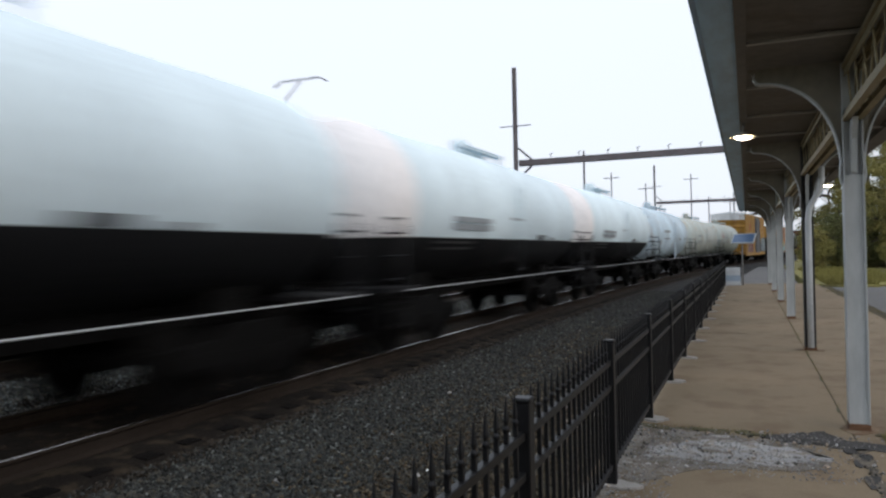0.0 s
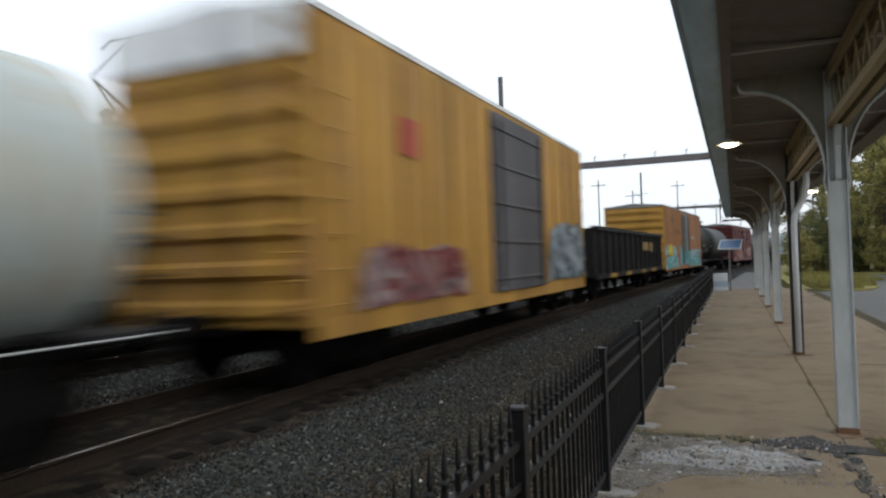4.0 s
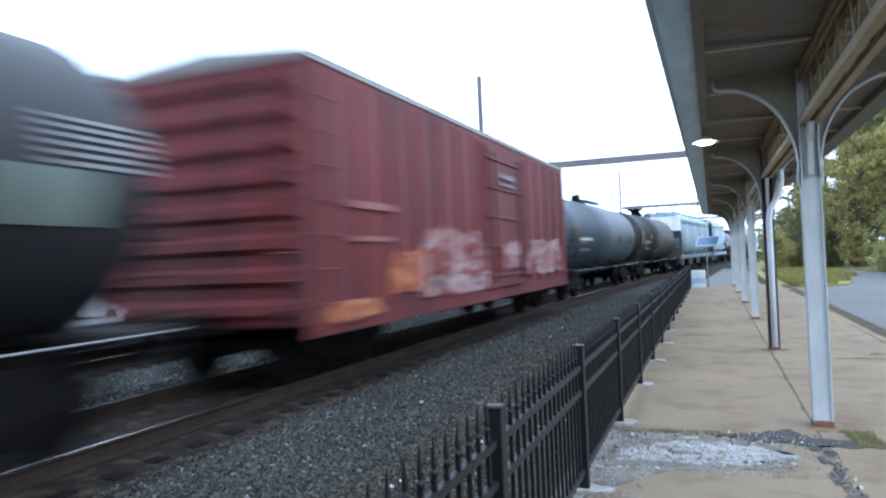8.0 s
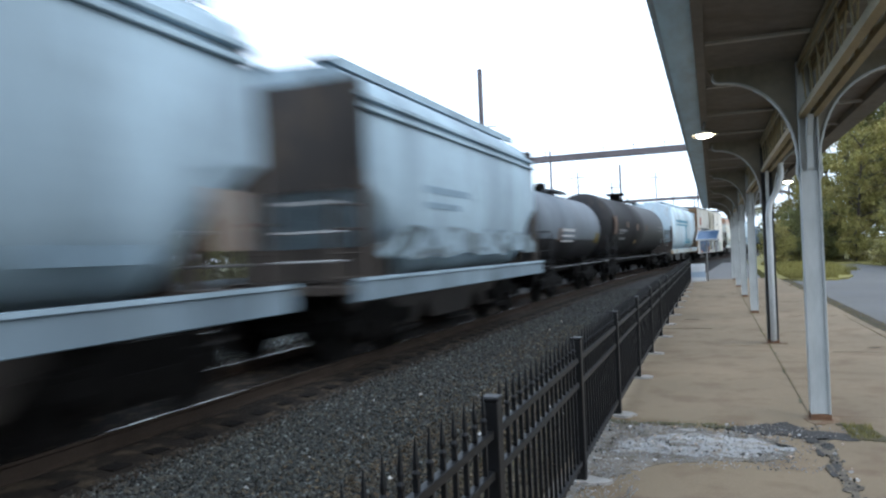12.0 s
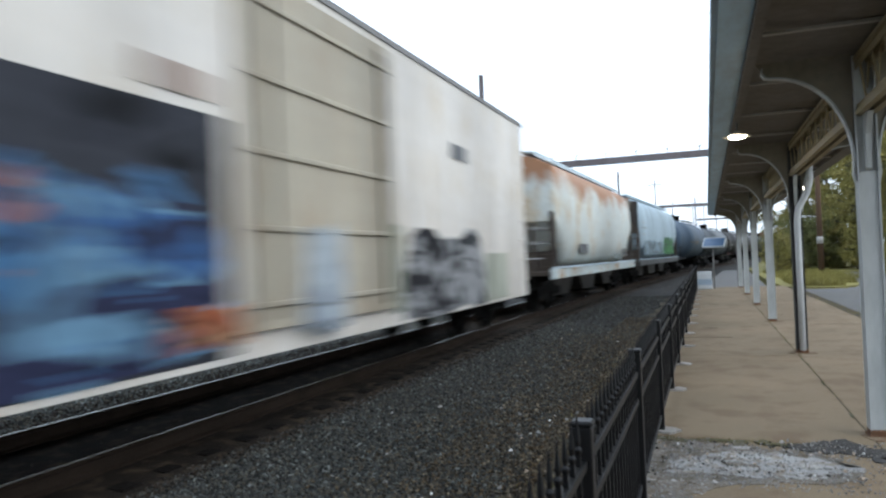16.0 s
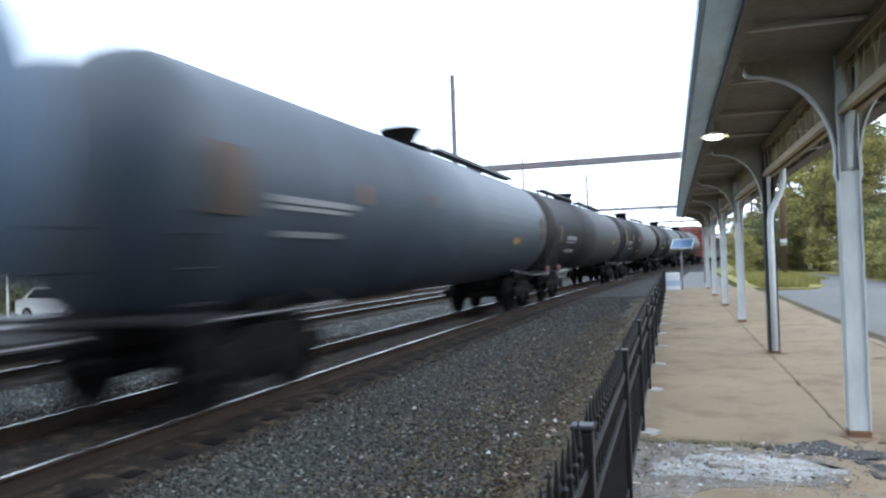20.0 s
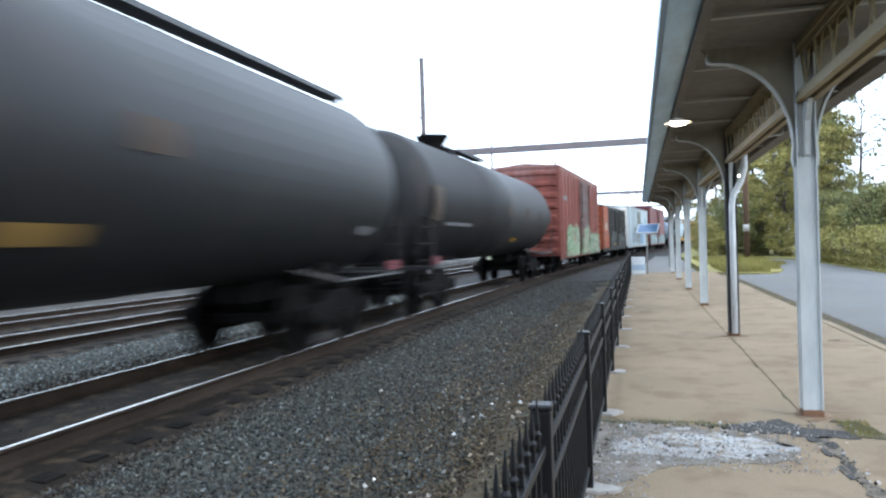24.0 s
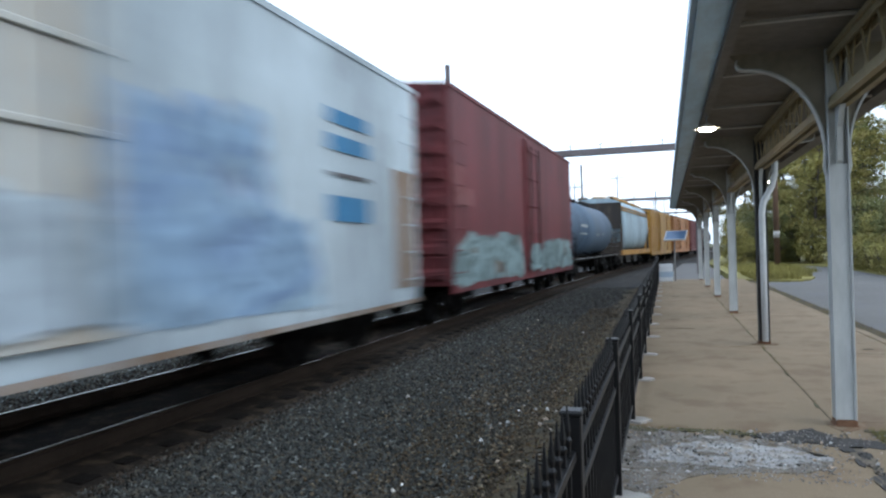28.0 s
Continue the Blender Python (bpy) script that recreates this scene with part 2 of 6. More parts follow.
def graffiti_mat(name, colors, scale=1.2, seed=0.0, edge=0.12):
    """Sprayed letters and fills: bent bands of a few colours with dark outlines."""
    m = bpy.data.materials.new(name)
    m.use_nodes = True
    n, l = m.node_tree.nodes, m.node_tree.links
    b = n["Principled BSDF"]
    b.inputs["Roughness"].default_value, b.inputs["Specular IOR Level"].default_value = 0.65, 0.15
    tc, mp = n.new("ShaderNodeTexCoord"), n.new("ShaderNodeMapping")
    mp.inputs["Location"].default_value = (seed, seed * 1.7, seed * 0.6)
    mp.inputs["Scale"].default_value = (1, 0.7, 1)
    l.new(tc.outputs["Object"], mp.inputs["Vector"])
    t = n.new("ShaderNodeTexNoise")
    t.inputs["Scale"].default_value, t.inputs["Detail"].default_value, t.inputs["Distortion"].default_value = scale, 2.5, 1.2
    l.new(mp.outputs["Vector"], t.inputs["Vector"])
    r = n.new("ShaderNodeValToRGB")
    r.color_ramp.interpolation = "CONSTANT"
    while len(r.color_ramp.elements) < len(colors):
        r.color_ramp.elements.new(0.5)
    for k, c in enumerate(colors):
        e = r.color_ramp.elements[k]
        e.position, e.color = 0.3 + 0.4 * k / max(1, len(colors) - 1), (*c, 1)
    l.new(t.outputs["Fac"], r.inputs["Fac"])
    # dark sprayed outlines along the contours of a second field, then fading and dirt
    t2 = n.new("ShaderNodeTexNoise")
    t2.inputs["Scale"].default_value, t2.inputs["Detail"].default_value, t2.inputs["Distortion"].default_value = scale * 1.7, 1.0, 0.8
    l.new(mp.outputs["Vector"], t2.inputs["Vector"])
    sub, ab, line = n.new("ShaderNodeMath"), n.new("ShaderNodeMath"), n.new("ShaderNodeMapRange")
    sub.operation, ab.operation = "SUBTRACT", "ABSOLUTE"
    sub.inputs[1].default_value = 0.5
    line.inputs["From Min"].default_value, line.inputs["From Max"].default_value, line.inputs["To Min"].default_value = 0.012, 0.03, edge
    l.new(t2.outputs["Fac"], sub.inputs[0])
    l.new(sub.outputs["Value"], ab.inputs[0])
    l.new(ab.outputs["Value"], line.inputs["Value"])
    t3, dirt, both = n.new("ShaderNodeTexNoise"), n.new("ShaderNodeMapRange"), n.new("ShaderNodeMath")
    t3.inputs["Scale"].default_value, t3.inputs["Detail"].default_value = 5.0, 6.0
    l.new(tc.outputs["Object"], t3.inputs["Vector"])
    dirt.inputs["From Min"].default_value, dirt.inputs["From Max"].default_value, dirt.inputs["To Min"].default_value = 0.3, 0.65, 0.5
    l.new(t3.outputs["Fac"], dirt.inputs["Value"])
    both.operation = "MULTIPLY"
    l.new(line.outputs["Result"], both.inputs[0])
    l.new(dirt.outputs["Result"], both.inputs[1])
    cc, x = n.new("ShaderNodeCombineColor"), n.new("ShaderNodeMix")
    for s in ("Red", "Green", "Blue"):
        l.new(both.outputs["Value"], cc.inputs[s])
    x.data_type, x.blend_type = "RGBA", "MULTIPLY"
    x.inputs["Factor"].default_value = 1.0
    l.new(r.outputs["Color"], x.inputs["A"])
    l.new(cc.outputs["Color"], x.inputs["B"])
    l.new(x.outputs["Result"], b.inputs["Base Color"])
    return m


M = {
    "concrete": mat("platform_concrete", (0.250, 0.194, 0.127), 0.9, dark=0.74, scale=2.2, fine=70, bump=0.3, second=(0.19, 0.136, 0.086), amount=0.45, per_object=0.05, spec=0.3),
    "new_concrete": mat("broken_concrete_fill", (0.26, 0.24, 0.21), 0.95, dark=0.5, scale=11, fine=40, bump=1.0, second=(0.165, 0.135, 0.10), amount=0.55),
    "pad": mat("pale_concrete_footing", (0.42, 0.41, 0.385), 0.9, dark=0.65, scale=14, fine=80, bump=0.4),
    "pale_fill": mat("fresh_cement", (0.41, 0.415, 0.415), 0.95, dark=0.55, scale=11, fine=40, bump=0.9, second=(0.26, 0.23, 0.19), amount=0.5, per_island=0.25),
    "tar": mat("black_tar_patch", (0.05, 0.048, 0.046), 0.9, dark=0.6, scale=12, fine=70, bump=0.6),
    "asphalt": mat("worn_asphalt", (0.112, 0.110, 0.104), 0.9, dark=0.78, scale=1.2, fine=120, bump=0.3, second=(0.10, 0.10, 0.105), amount=0.4),
    "ballast": mat("ballast_bed", (0.03, 0.031, 0.032), 0.95, dark=0.5, scale=5, fine=28, bump=1.0, second=(0.06, 0.048, 0.032), amount=0.3, spec=0.15),
    "earth": mat("weedy_ground", (0.10, 0.10, 0.05), 0.95, dark=0.6, scale=2, fine=30, bump=0.6, second=(0.12, 0.14, 0.05), amount=0.5),
    "fence": mat("black_powder_coat", (0.006, 0.006, 0.007), 0.45, dark=0.8, scale=20, fine=200, bump=0.05, spec=0.28),
    "iron": mat("grey_painted_iron", (0.47, 0.50, 0.50), 0.5, dark=0.92, scale=2, stretch=(1, 1, 0.3), fine=9, bump=0.0, second=(0.42, 0.41, 0.35), amount=0.2, rust=0.02),
    "web": mat("dull_tan_plate", (0.25, 0.225, 0.175), 0.6, dark=0.8, scale=3, fine=12, bump=0.0, second=(0.19, 0.165, 0.12), amount=0.3),
    "lattice": mat("tan_painted_iron", (0.37, 0.30, 0.165), 0.6, dark=0.65, scale=6, fine=40, bump=0.1, rust=0.22),
    "rust": mat("rusty_iron", (0.19, 0.10, 0.055), 0.9, dark=0.5, scale=18, fine=90, bump=0.5),
    "soffit": mat("canopy_boards", (0.20, 0.18, 0.16), 0.8, dark=0.7, scale=2, fine=10, bump=0.03, second=(0.165, 0.14, 0.115), amount=0.4),
    # blue tone stands for sky light on the left fascia
    "fascia": mat("blue_lit_fascia", (0.42, 0.55, 0.66), 0.6, dark=0.75, scale=6, fine=60, bump=0.2),
    "batten": mat("pale_batten", (0.42, 0.41, 0.38), 0.6, dark=0.8, scale=8, fine=60),
    "steel": mat("rail_steel", (0.58, 0.55, 0.52), 0.26, 1.0, dark=0.8, scale=10, stretch=(1, 0.05, 1), fine=80, bump=0.05),
    "rail_side": mat("rail_rust", (0.034, 0.025, 0.019), 0.9, dark=0.6, scale=8, fine=60, bump=0.3, spec=0.1),
    "tie": mat("creosoted_tie", (0.008, 0.0065, 0.0055), 0.95, dark=0.5, scale=8, stretch=(0.3, 1, 1), fine=70, bump=0.6, per_object=0.3, spec=0.1),
    "galv": mat("weathered_galvanised_steel", (0.24, 0.235, 0.23), 0.6, 0.3, dark=0.7, scale=8, fine=80, bump=0.2),
    "gantry": mat("brown_painted_gantry", (0.15, 0.13, 0.135), 0.7, dark=0.7, scale=8, fine=60, bump=0.2),
    "wood_pole": mat("creosoted_pole", (0.13, 0.075, 0.045), 0.9, dark=0.6, scale=6, stretch=(1, 1, 0.15), fine=50, bump=0.5),
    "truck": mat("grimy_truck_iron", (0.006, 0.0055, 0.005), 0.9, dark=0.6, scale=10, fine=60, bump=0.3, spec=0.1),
    "black": mat("black_car_paint", (0.0145, 0.0148, 0.016), 0.55, dark=0.7, scale=4, stretch=(1, 1, 0.35), fine=50, bump=0.05, second=(0.026, 0.022, 0.020), amount=0.3, spec=0.25),
    "white_stripe": mat("white_marking", (0.42, 0.43, 0.43), 0.6, dark=0.8, scale=10, fine=60),
    "yellow_mark": mat("yellow_reflector", (0.30, 0.165, 0.016), 0.6, dark=0.8, scale=10, fine=60),
    "orange_mark": mat("faded_orange_panel", (0.105, 0.058, 0.032), 0.7, dark=0.8, scale=10, fine=60),
    "tan_mark": mat("faded_tan_panel", (0.20, 0.12, 0.03), 0.7, dark=0.8, scale=10, fine=60),
    "faded_mark": mat("faded_white_lettering", (0.16, 0.165, 0.17), 0.7, dark=0.6, scale=12, fine=60),
    "red_mark": mat("red_placard", (0.14, 0.022, 0.03), 0.6, dark=0.8, scale=10, fine=60),
    # blue glare of the sky at the canopy edge, as a base colour
    "edge_sheet": mat("edge_glare_blue", (0.48, 0.74, 0.95), 0.4, dark=0.85, scale=4, stretch=(1, 0.3, 1), fine=8, bump=0.0),
    "leaf": mat("leaves", (0.30, 0.275, 0.08), 0.7, dark=0.6, scale=1.2, fine=12, bump=0.0, second=(0.32, 0.26, 0.085), amount=0.4, per_island=0.28, spec=0.3),
    "leaf_dark": mat("dark_leaves", (0.165, 0.18, 0.065), 0.7, dark=0.6, scale=1.2, fine=12, bump=0.0, second=(0.21, 0.185, 0.065), amount=0.4, per_island=0.28, spec=0.3),
    "grass": mat("yellow_green_grass", (0.27, 0.245, 0.075), 0.85, dark=0.65, scale=2, fine=20, bump=0.0, second=(0.17, 0.15, 0.05), amount=0.45, per_island=0.3, spec=0.2),
    "bark": mat("bark", (0.07, 0.055, 0.045), 0.9, dark=0.6, scale=8, stretch=(1, 1, 0.2), fine=40, bump=0.5),
    "stainless": mat("stainless_car_side", (0.42, 0.44, 0.46), 0.4, 0.6, dark=0.8, scale=4, stretch=(1, 0.3, 1), fine=40, bump=0.05),
    "glass": mat("dark_window_glass", (0.02, 0.025, 0.03), 0.08, dark=0.9, scale=4, fine=40, bump=0.0),
    "rubber": mat("tyre_rubber", (0.02, 0.02, 0.02), 0.85, dark=0.8, scale=10, fine=60),
    "white_paint": mat("white_gloss_paint", (0.7, 0.7, 0.69), 0.35, dark=0.9, scale=4, fine=60, bump=0.0),
    "bulb": glow("lamp_glow", (1.0, 0.87, 0.66), 40.0),
    "rail_paint": mat("dull_pale_rail", (0.20, 0.205, 0.21), 0.5, dark=0.8, scale=10, fine=60),
    "rail_dull": mat("grimy_rail", (0.07, 0.07, 0.072), 0.6, dark=0.8, scale=10, fine=60),
    "walk_grate": mat("grey_walkway_steel", (0.075, 0.08, 0.085), 0.6, 0.3, dark=0.8, scale=10, fine=60),
    "enamel": mat("enamel_reflector", (0.6, 0.58, 0.5), 0.4, dark=0.85, scale=10, fine=60),
    "solar": mat("solar_cells", (0.09, 0.17, 0.30), 0.35, dark=0.8, scale=10, fine=60, bump=0.0),
    "white_box": mat("pale_painted_box", (0.62, 0.66, 0.68), 0.6, dark=0.85, scale=10, fine=60),
    "blue_band": mat("blue_panel", (0.36, 0.46, 0.57), 0.6, dark=0.85, scale=10, fine=60),
}


def stone_mat(name="crushed_stone", color=(0.061, 0.065, 0.061)):
    """Crushed stone: every piece a little different."""
    m = mat(name, color, 0.9, dark=0.75, scale=20, fine=120, bump=0.2, spec=0.25)
    n, l = m.node_tree.nodes, m.node_tree.links
    b = n["Principled BSDF"]
    old = b.inputs["Base Color"].links[0].from_socket
    geo, r, x = n.new("ShaderNodeNewGeometry"), n.new("ShaderNodeValToRGB"), n.new("ShaderNodeMix")
    for k, (p, c) in enumerate(((0.0, (0.35, 0.34, 0.33)), (0.5, (0.9, 0.9, 0.9)), (0.75, (1.25, 1.0, 0.78)), (0.95, (1.5, 1.55, 1.6)), (1.0, (3.2, 3.2, 3.2)))):
        e = r.color_ramp.elements[k] if k < 2 else r.color_ramp.elements.new(p)
        e.position, e.color = p, (*c, 1)
    x.data_type, x.blend_type = "RGBA", "MULTIPLY"
    x.inputs["Factor"].default_value = 1.0
    l.new(geo.outputs["Random Per Island"], r.inputs["Fac"])
    l.new(old, x.inputs["A"])
    l.new(r.outputs["Color"], x.inputs["B"])
    l.new(x.outputs["Result"], b.inputs["Base Color"])
    return m


M["stone"] = stone_mat()
M["stone_tan"] = stone_mat("dusty_tan_stone", (0.085, 0.071, 0.05))
M["stone_pale"] = stone_mat("clean_pale_stone", (0.122, 0.134, 0.128))
M["crack_fill"] = mat("crumbling_seam_tar", (0.135, 0.115, 0.09), 0.95, dark=0.5, scale=18, fine=60, bump=0.6, second=(0.20, 0.17, 0.125), amount=0.5)
M["chalk"] = stone_mat("bright_limestone", (0.42, 0.42, 0.41))
M["stone_brown"] = stone_mat("oily_brown_stone", (0.034, 0.028, 0.022))
M["fill"] = mat("brown_track_dirt", (0.022, 0.0175, 0.014), 0.95, dark=0.5, scale=4, fine=40, bump=0.8, second=(0.062, 0.047, 0.031), amount=0.38, spec=0.1)
M["dirt"] = mat("dry_tan_dirt", (0.09, 0.074, 0.05), 0.95, dark=0.6, scale=3, fine=40, bump=0.6, second=(0.06, 0.06, 0.05), amount=0.45, spec=0.1)
M["far_slab"] = mat("grey_platform_concrete", (0.115, 0.115, 0.112), 0.9, dark=0.7, scale=3, fine=60, bump=0.2)
M["seam"] = mat("dark_seam_dirt", (0.135, 0.115, 0.08), 0.95, dark=0.5, scale=12, fine=60, bump=0.5, spec=0.1)
M["seam_light"] = mat("sandy_seam_dirt", (0.16, 0.13, 0.088), 0.95, dark=0.45, scale=9, fine=60, bump=0.5, second=(0.11, 0.095, 0.065), amount=0.4, spec=0.1)
M["rust_wash"] = mat("rust_washed_concrete", (0.20, 0.125, 0.07), 0.95, dark=0.6, scale=9, fine=50, bump=0.4, second=(0.235, 0.18, 0.12), amount=0.5)
M["moss"] = mat("mossy_dirt", (0.085, 0.085, 0.035), 0.95, dark=0.5, scale=14, fine=60, bump=0.9, second=(0.15, 0.12, 0.075), amount=0.5)
# shade inside the open column channel, put into the iron's colour
M["shaded_iron"] = mat("shaded_channel_iron", (0.05, 0.053, 0.055), 0.7, dark=0.7, scale=4, stretch=(1, 1, 0.3), fine=20, bump=0.05, second=(0.12, 0.12, 0.11), amount=0.3)

# ---------------------------------------------------------------- the line of the tracks
CURVE, BEND_END, TRACK_X, RAIL_Z = 600.0, 80.0, -5.82, -0.05


def line_at(s, x0=TRACK_X):
    """Place and heading (degrees) of a track at s metres along; straight, then a bend, then straight."""
    r = CURVE + (TRACK_X - x0)
    if s <= 0:
        return x0, s, 0.0
    a = min(s, BEND_END) / CURVE
    x, y = x0 + r * (1 - math.cos(a)), r * math.sin(a)
    rest = max(0.0, s - BEND_END)
    return x + rest * math.sin(a), y + rest * math.cos(a), -math.degrees(a)


def on_line(s, x0=TRACK_X, z=RAIL_Z):
    x, y, h = line_at(s, x0)
    return pose(x, y, z, 0, 0, h)


def sweep(bm, outline, x0, stops):
    """Push an outline (x, z) along a track."""
    rings = []
    for s in stops:
        m = on_line(s, x0, 0)
        rings.append([bm.verts.new(m @ Vector((u, 0, v))) for u, v in outline])
    n = len(outline)
    for a, b in zip(rings, rings[1:]):
        for k in range(n):
            bm.faces.new((a[k], a[(k + 1) % n], b[(k + 1) % n], b[k]))
    bmesh.ops.recalc_face_normals(bm, faces=bm.faces[:])
    return bm


TRACKS = [TRACK_X, -11.0, -14.75]
STOPS = [-60, -20, 0] + list(range(5, 81, 5)) + [120, 200, 320]

# ---------------------------------------------------------------- ground
bm = bmesh.new()
xs = [-1500, -300, -60, -19, 30, 120, 1500]
ys = [-1500, -200, -40, 60, 200, 600, 2500]
grid = [[bm.verts.new((x, y, -0.62)) for x in xs] for y in ys]
for j in range(len(ys) - 1):
    for i in range(len(xs) - 1):
        bm.faces.new((grid[j][i], grid[j][i + 1], grid[j + 1][i + 1], grid[j + 1][i]))
tagged(part("ground", bm, M["earth"]), "weedy brown and green ground round the station", "ground", kind="structure")

bm = bmesh.new()
sweep(bm, [(-12.5, -0.62), (-12.0, -0.27), (4.9, -0.27), (5.35, -0.17), (5.4, -0.7), (-12.5, -0.7)], TRACK_X, [-60, -20, 0, 5, 10, 15, 20, 25, 30, 35])
sweep(bm, [(-12.5, -0.62), (-12.0, -0.27), (2.4, -0.27), (3.4, -0.6), (3.4, -0.7), (-12.5, -0.7)], TRACK_X, [35, 40, 50, 60, 70, 80, 120, 200, 320])
tagged(part("ballast_bed", bm, M["ballast"]), "grey crushed-stone ballast under the railway tracks", "ballast", kind="structure")

# ---------------------------------------------------------------- rails and ties
RAIL = [(-0.07, -0.16), (0.07, -0.16), (0.07, -0.148), (0.012, -0.13), (0.012, -0.045), (0.034, -0.03), (0.034, -0.004), (-0.034, -0.004), (-0.034, -0.03), (-0.012, -0.045), (-0.012, -0.13), (-0.07, -0.148)]
HEAD = [(-0.012, -0.004), (0.024, -0.004), (0.02, 0.0), (-0.008, 0.0)]
for x0 in TRACKS:
    track = tagged(new("railway_track"), "steel rails on dark creosoted timber ties", "railway track", "railway tracks", "structure")
    for side in (-0.7525, 0.7525):
        rail = part("rail", sweep(bmesh.new(), [(u + side, v + RAIL_Z) for u, v in RAIL], x0, STOPS), M["rail_side"], track)
        part("rail_head", sweep(bmesh.new(), [(u + side, v + RAIL_Z) for u, v in HEAD], x0, STOPS), M["steel"], rail, "bright worn running surface")
    part("track_fill", sweep(bmesh.new(), [(-1.6, -0.30), (1.6, -0.30), (1.34, -0.232), (1.12, -0.213), (0.9, -0.209), (-0.9, -0.209), (-1.12, -0.213), (-1.34, -0.232)], x0, STOPS), M["fill"], track, "dark brown dirt packed over the ties")
    tie = None
    for k in range(-2, 100 if x0 == TRACK_X else 60):
        m = on_line(k * 0.51 + 0.13, x0, 0) @ pose(random.uniform(-0.04, 0.04), 0, 0, 0, 0, random.uniform(-1, 1))
        if tie is None:
            tie = part("tie", boxes((-1.3, 1.3, -0.11, 0.11, -0.42, RAIL_Z - 0.165), bevel=0.012), M["tie"], track)
            tie.matrix_basis = m
        else:
            again(tie, track, m)

# ---------------------------------------------------------------- platform
platform = tagged(new("platform"), "worn tan concrete station platform in large slabs", "platform", kind="structure")
X0, XM, X1, END = -0.82, 0.855, 2.40, 30.6
slabs = []
for xa, xb in ((X0, XM - 0.006), (XM + 0.006, X1)):
    y = 6.16 if xa == X0 else 6.6
    k = 0
    while y < END - 0.1:
        y2 = min(y + 4.7, END)
        slabs.append((xa, xb, y + 0.005, y2))
        y = y2
    slabs.append((xa, xb, -14.0, 6.155 if xa == X0 else 6.595))
for s in slabs:
    part("slab", boxes((*s, -0.6, 0.0), bevel=0.004), M["concrete"], platform)


def blob(cx, cy, rx, ry, z0, z1, seed, n=22):
    rng = random.Random(seed)
    ph = [rng.uniform(0, 6.28) for _ in range(4)]
    o = []
    for k in range(n):
        a = k * math.tau / n
        w = 1 + 0.16 * math.sin(2 * a + ph[0]) + 0.13 * math.sin(3 * a + ph[1]) + 0.09 * math.sin(5 * a + ph[2]) + 0.05 * math.sin(8 * a + ph[3])
        o.append((cx + rx * w * math.cos(a), cy + ry * w * math.sin(a)))
    return prism(bmesh.new(), o, "z", z0, z1)


def ragged(points, z0, z1, seed, wobble=0.035, steps=6):
    """A flat patch with a broken outline round a few corner points."""
    rng = random.Random(seed)
    o = []
    for (x, y), (u, v) in zip(points, points[1:] + points[:1]):
        for k in range(steps):
            w = k / steps
            o.append((x + (u - x) * w + rng.uniform(-wobble, wobble), y + (v - y) * w + rng.uniform(-wobble, wobble)))
    return prism(bmesh.new(), o, "z", z0, z1)


part("patch", ragged([(-0.78, 3.6), (-0.62, 4.3), (-0.42, 4.75), (-0.2, 5.0), (0.15, 5.12), (0.5, 5.2), (0.66, 5.45), (0.5, 5.75), (0.1, 5.95), (-0.3, 6.08), (-0.78, 6.1)], -0.02, 0.004, 4), M["new_concrete"], platform, "crumbling pale cement patch across the slab")
part("patch_core", ragged([(-0.55, 5.15), (-0.2, 5.2), (0.15, 5.22), (0.48, 5.32), (0.62, 5.5), (0.5, 5.68), (0.15, 5.8), (-0.25, 5.72), (-0.5, 5.5)], -0.02, 0.0055, 6, 0.07, 6), M["pale_fill"], platform, "whiter fresh cement in the middle of the patch")
part("tar_patch", ragged([(0.22, 5.98), (0.45, 5.86), (0.74, 5.9), (0.78, 6.06), (0.66, 6.28), (0.4, 6.16)], -0.02, 0.008, 3, 0.03), M["tar"], platform, "black tar patch")
part("tar_patch", ragged([(0.56, 5.86), (0.8, 5.78), (1.08, 5.84), (1.2, 5.95), (1.0, 6.02), (0.7, 6.1)], -0.02, 0.005, 5, 0.03), M["tar"], platform, "black tar patch")
part("tar_patch", ragged([(0.825, 4.5), (0.865, 4.4), (0.885, 4.9), (0.875, 5.2), (0.885, 5.5), (0.875, 5.85), (0.80, 5.8), (0.79, 5.55), (0.835, 5.2), (0.82, 4.9)], -0.02, 0.005, 7, 0.022), M["crack_fill"], platform, "black tar along the seam")
rng3 = random.Random(47)
for k in range(16):
    x, y = 0.84 + rng3.gauss(-0.015, 0.04), rng3.uniform(4.3, 5.8)
    part("crumbled_edge", blob(x, y, rng3.uniform(0.012, 0.04), rng3.uniform(0.03, 0.10), -0.02, 0.0057 + 0.0002 * k, k + 300, 14), M["crack_fill" if k % 3 else "tar"], platform, "crumbled dark seam filler")
for k in range(9):
    part("moss", blob(-0.62 + 0.115 * k + rng3.uniform(-0.03, 0.03), 6.09 + rng3.uniform(-0.05, 0.03), rng3.uniform(0.05, 0.11), rng3.uniform(0.03, 0.07), -0.02, 0.0062 + 0.0002 * k, k + 340, 16), M["moss"], platform, "mossy dirt along the broken joint")
part("moss", ragged([(1.06, 5.86), (1.22, 5.82), (1.30, 5.95), (1.16, 6.3), (1.02, 6.34), (1.06, 6.1)], -0.02, 0.007, 11, 0.03), M["moss"], platform, "mossy dirt beside the column foot")
for k in range(10):
    part("patch_scale", blob(rng3.uniform(-0.7, 0.45), rng3.uniform(5.0, 5.95), rng3.uniform(0.03, 0.10), rng3.uniform(0.02, 0.06), -0.02, 0.0068 + 0.0002 * k, k + 370, 16), M["new_concrete" if k % 2 else "pad"], platform, "loose scale on the cement patch")
rng2 = random.Random(31)
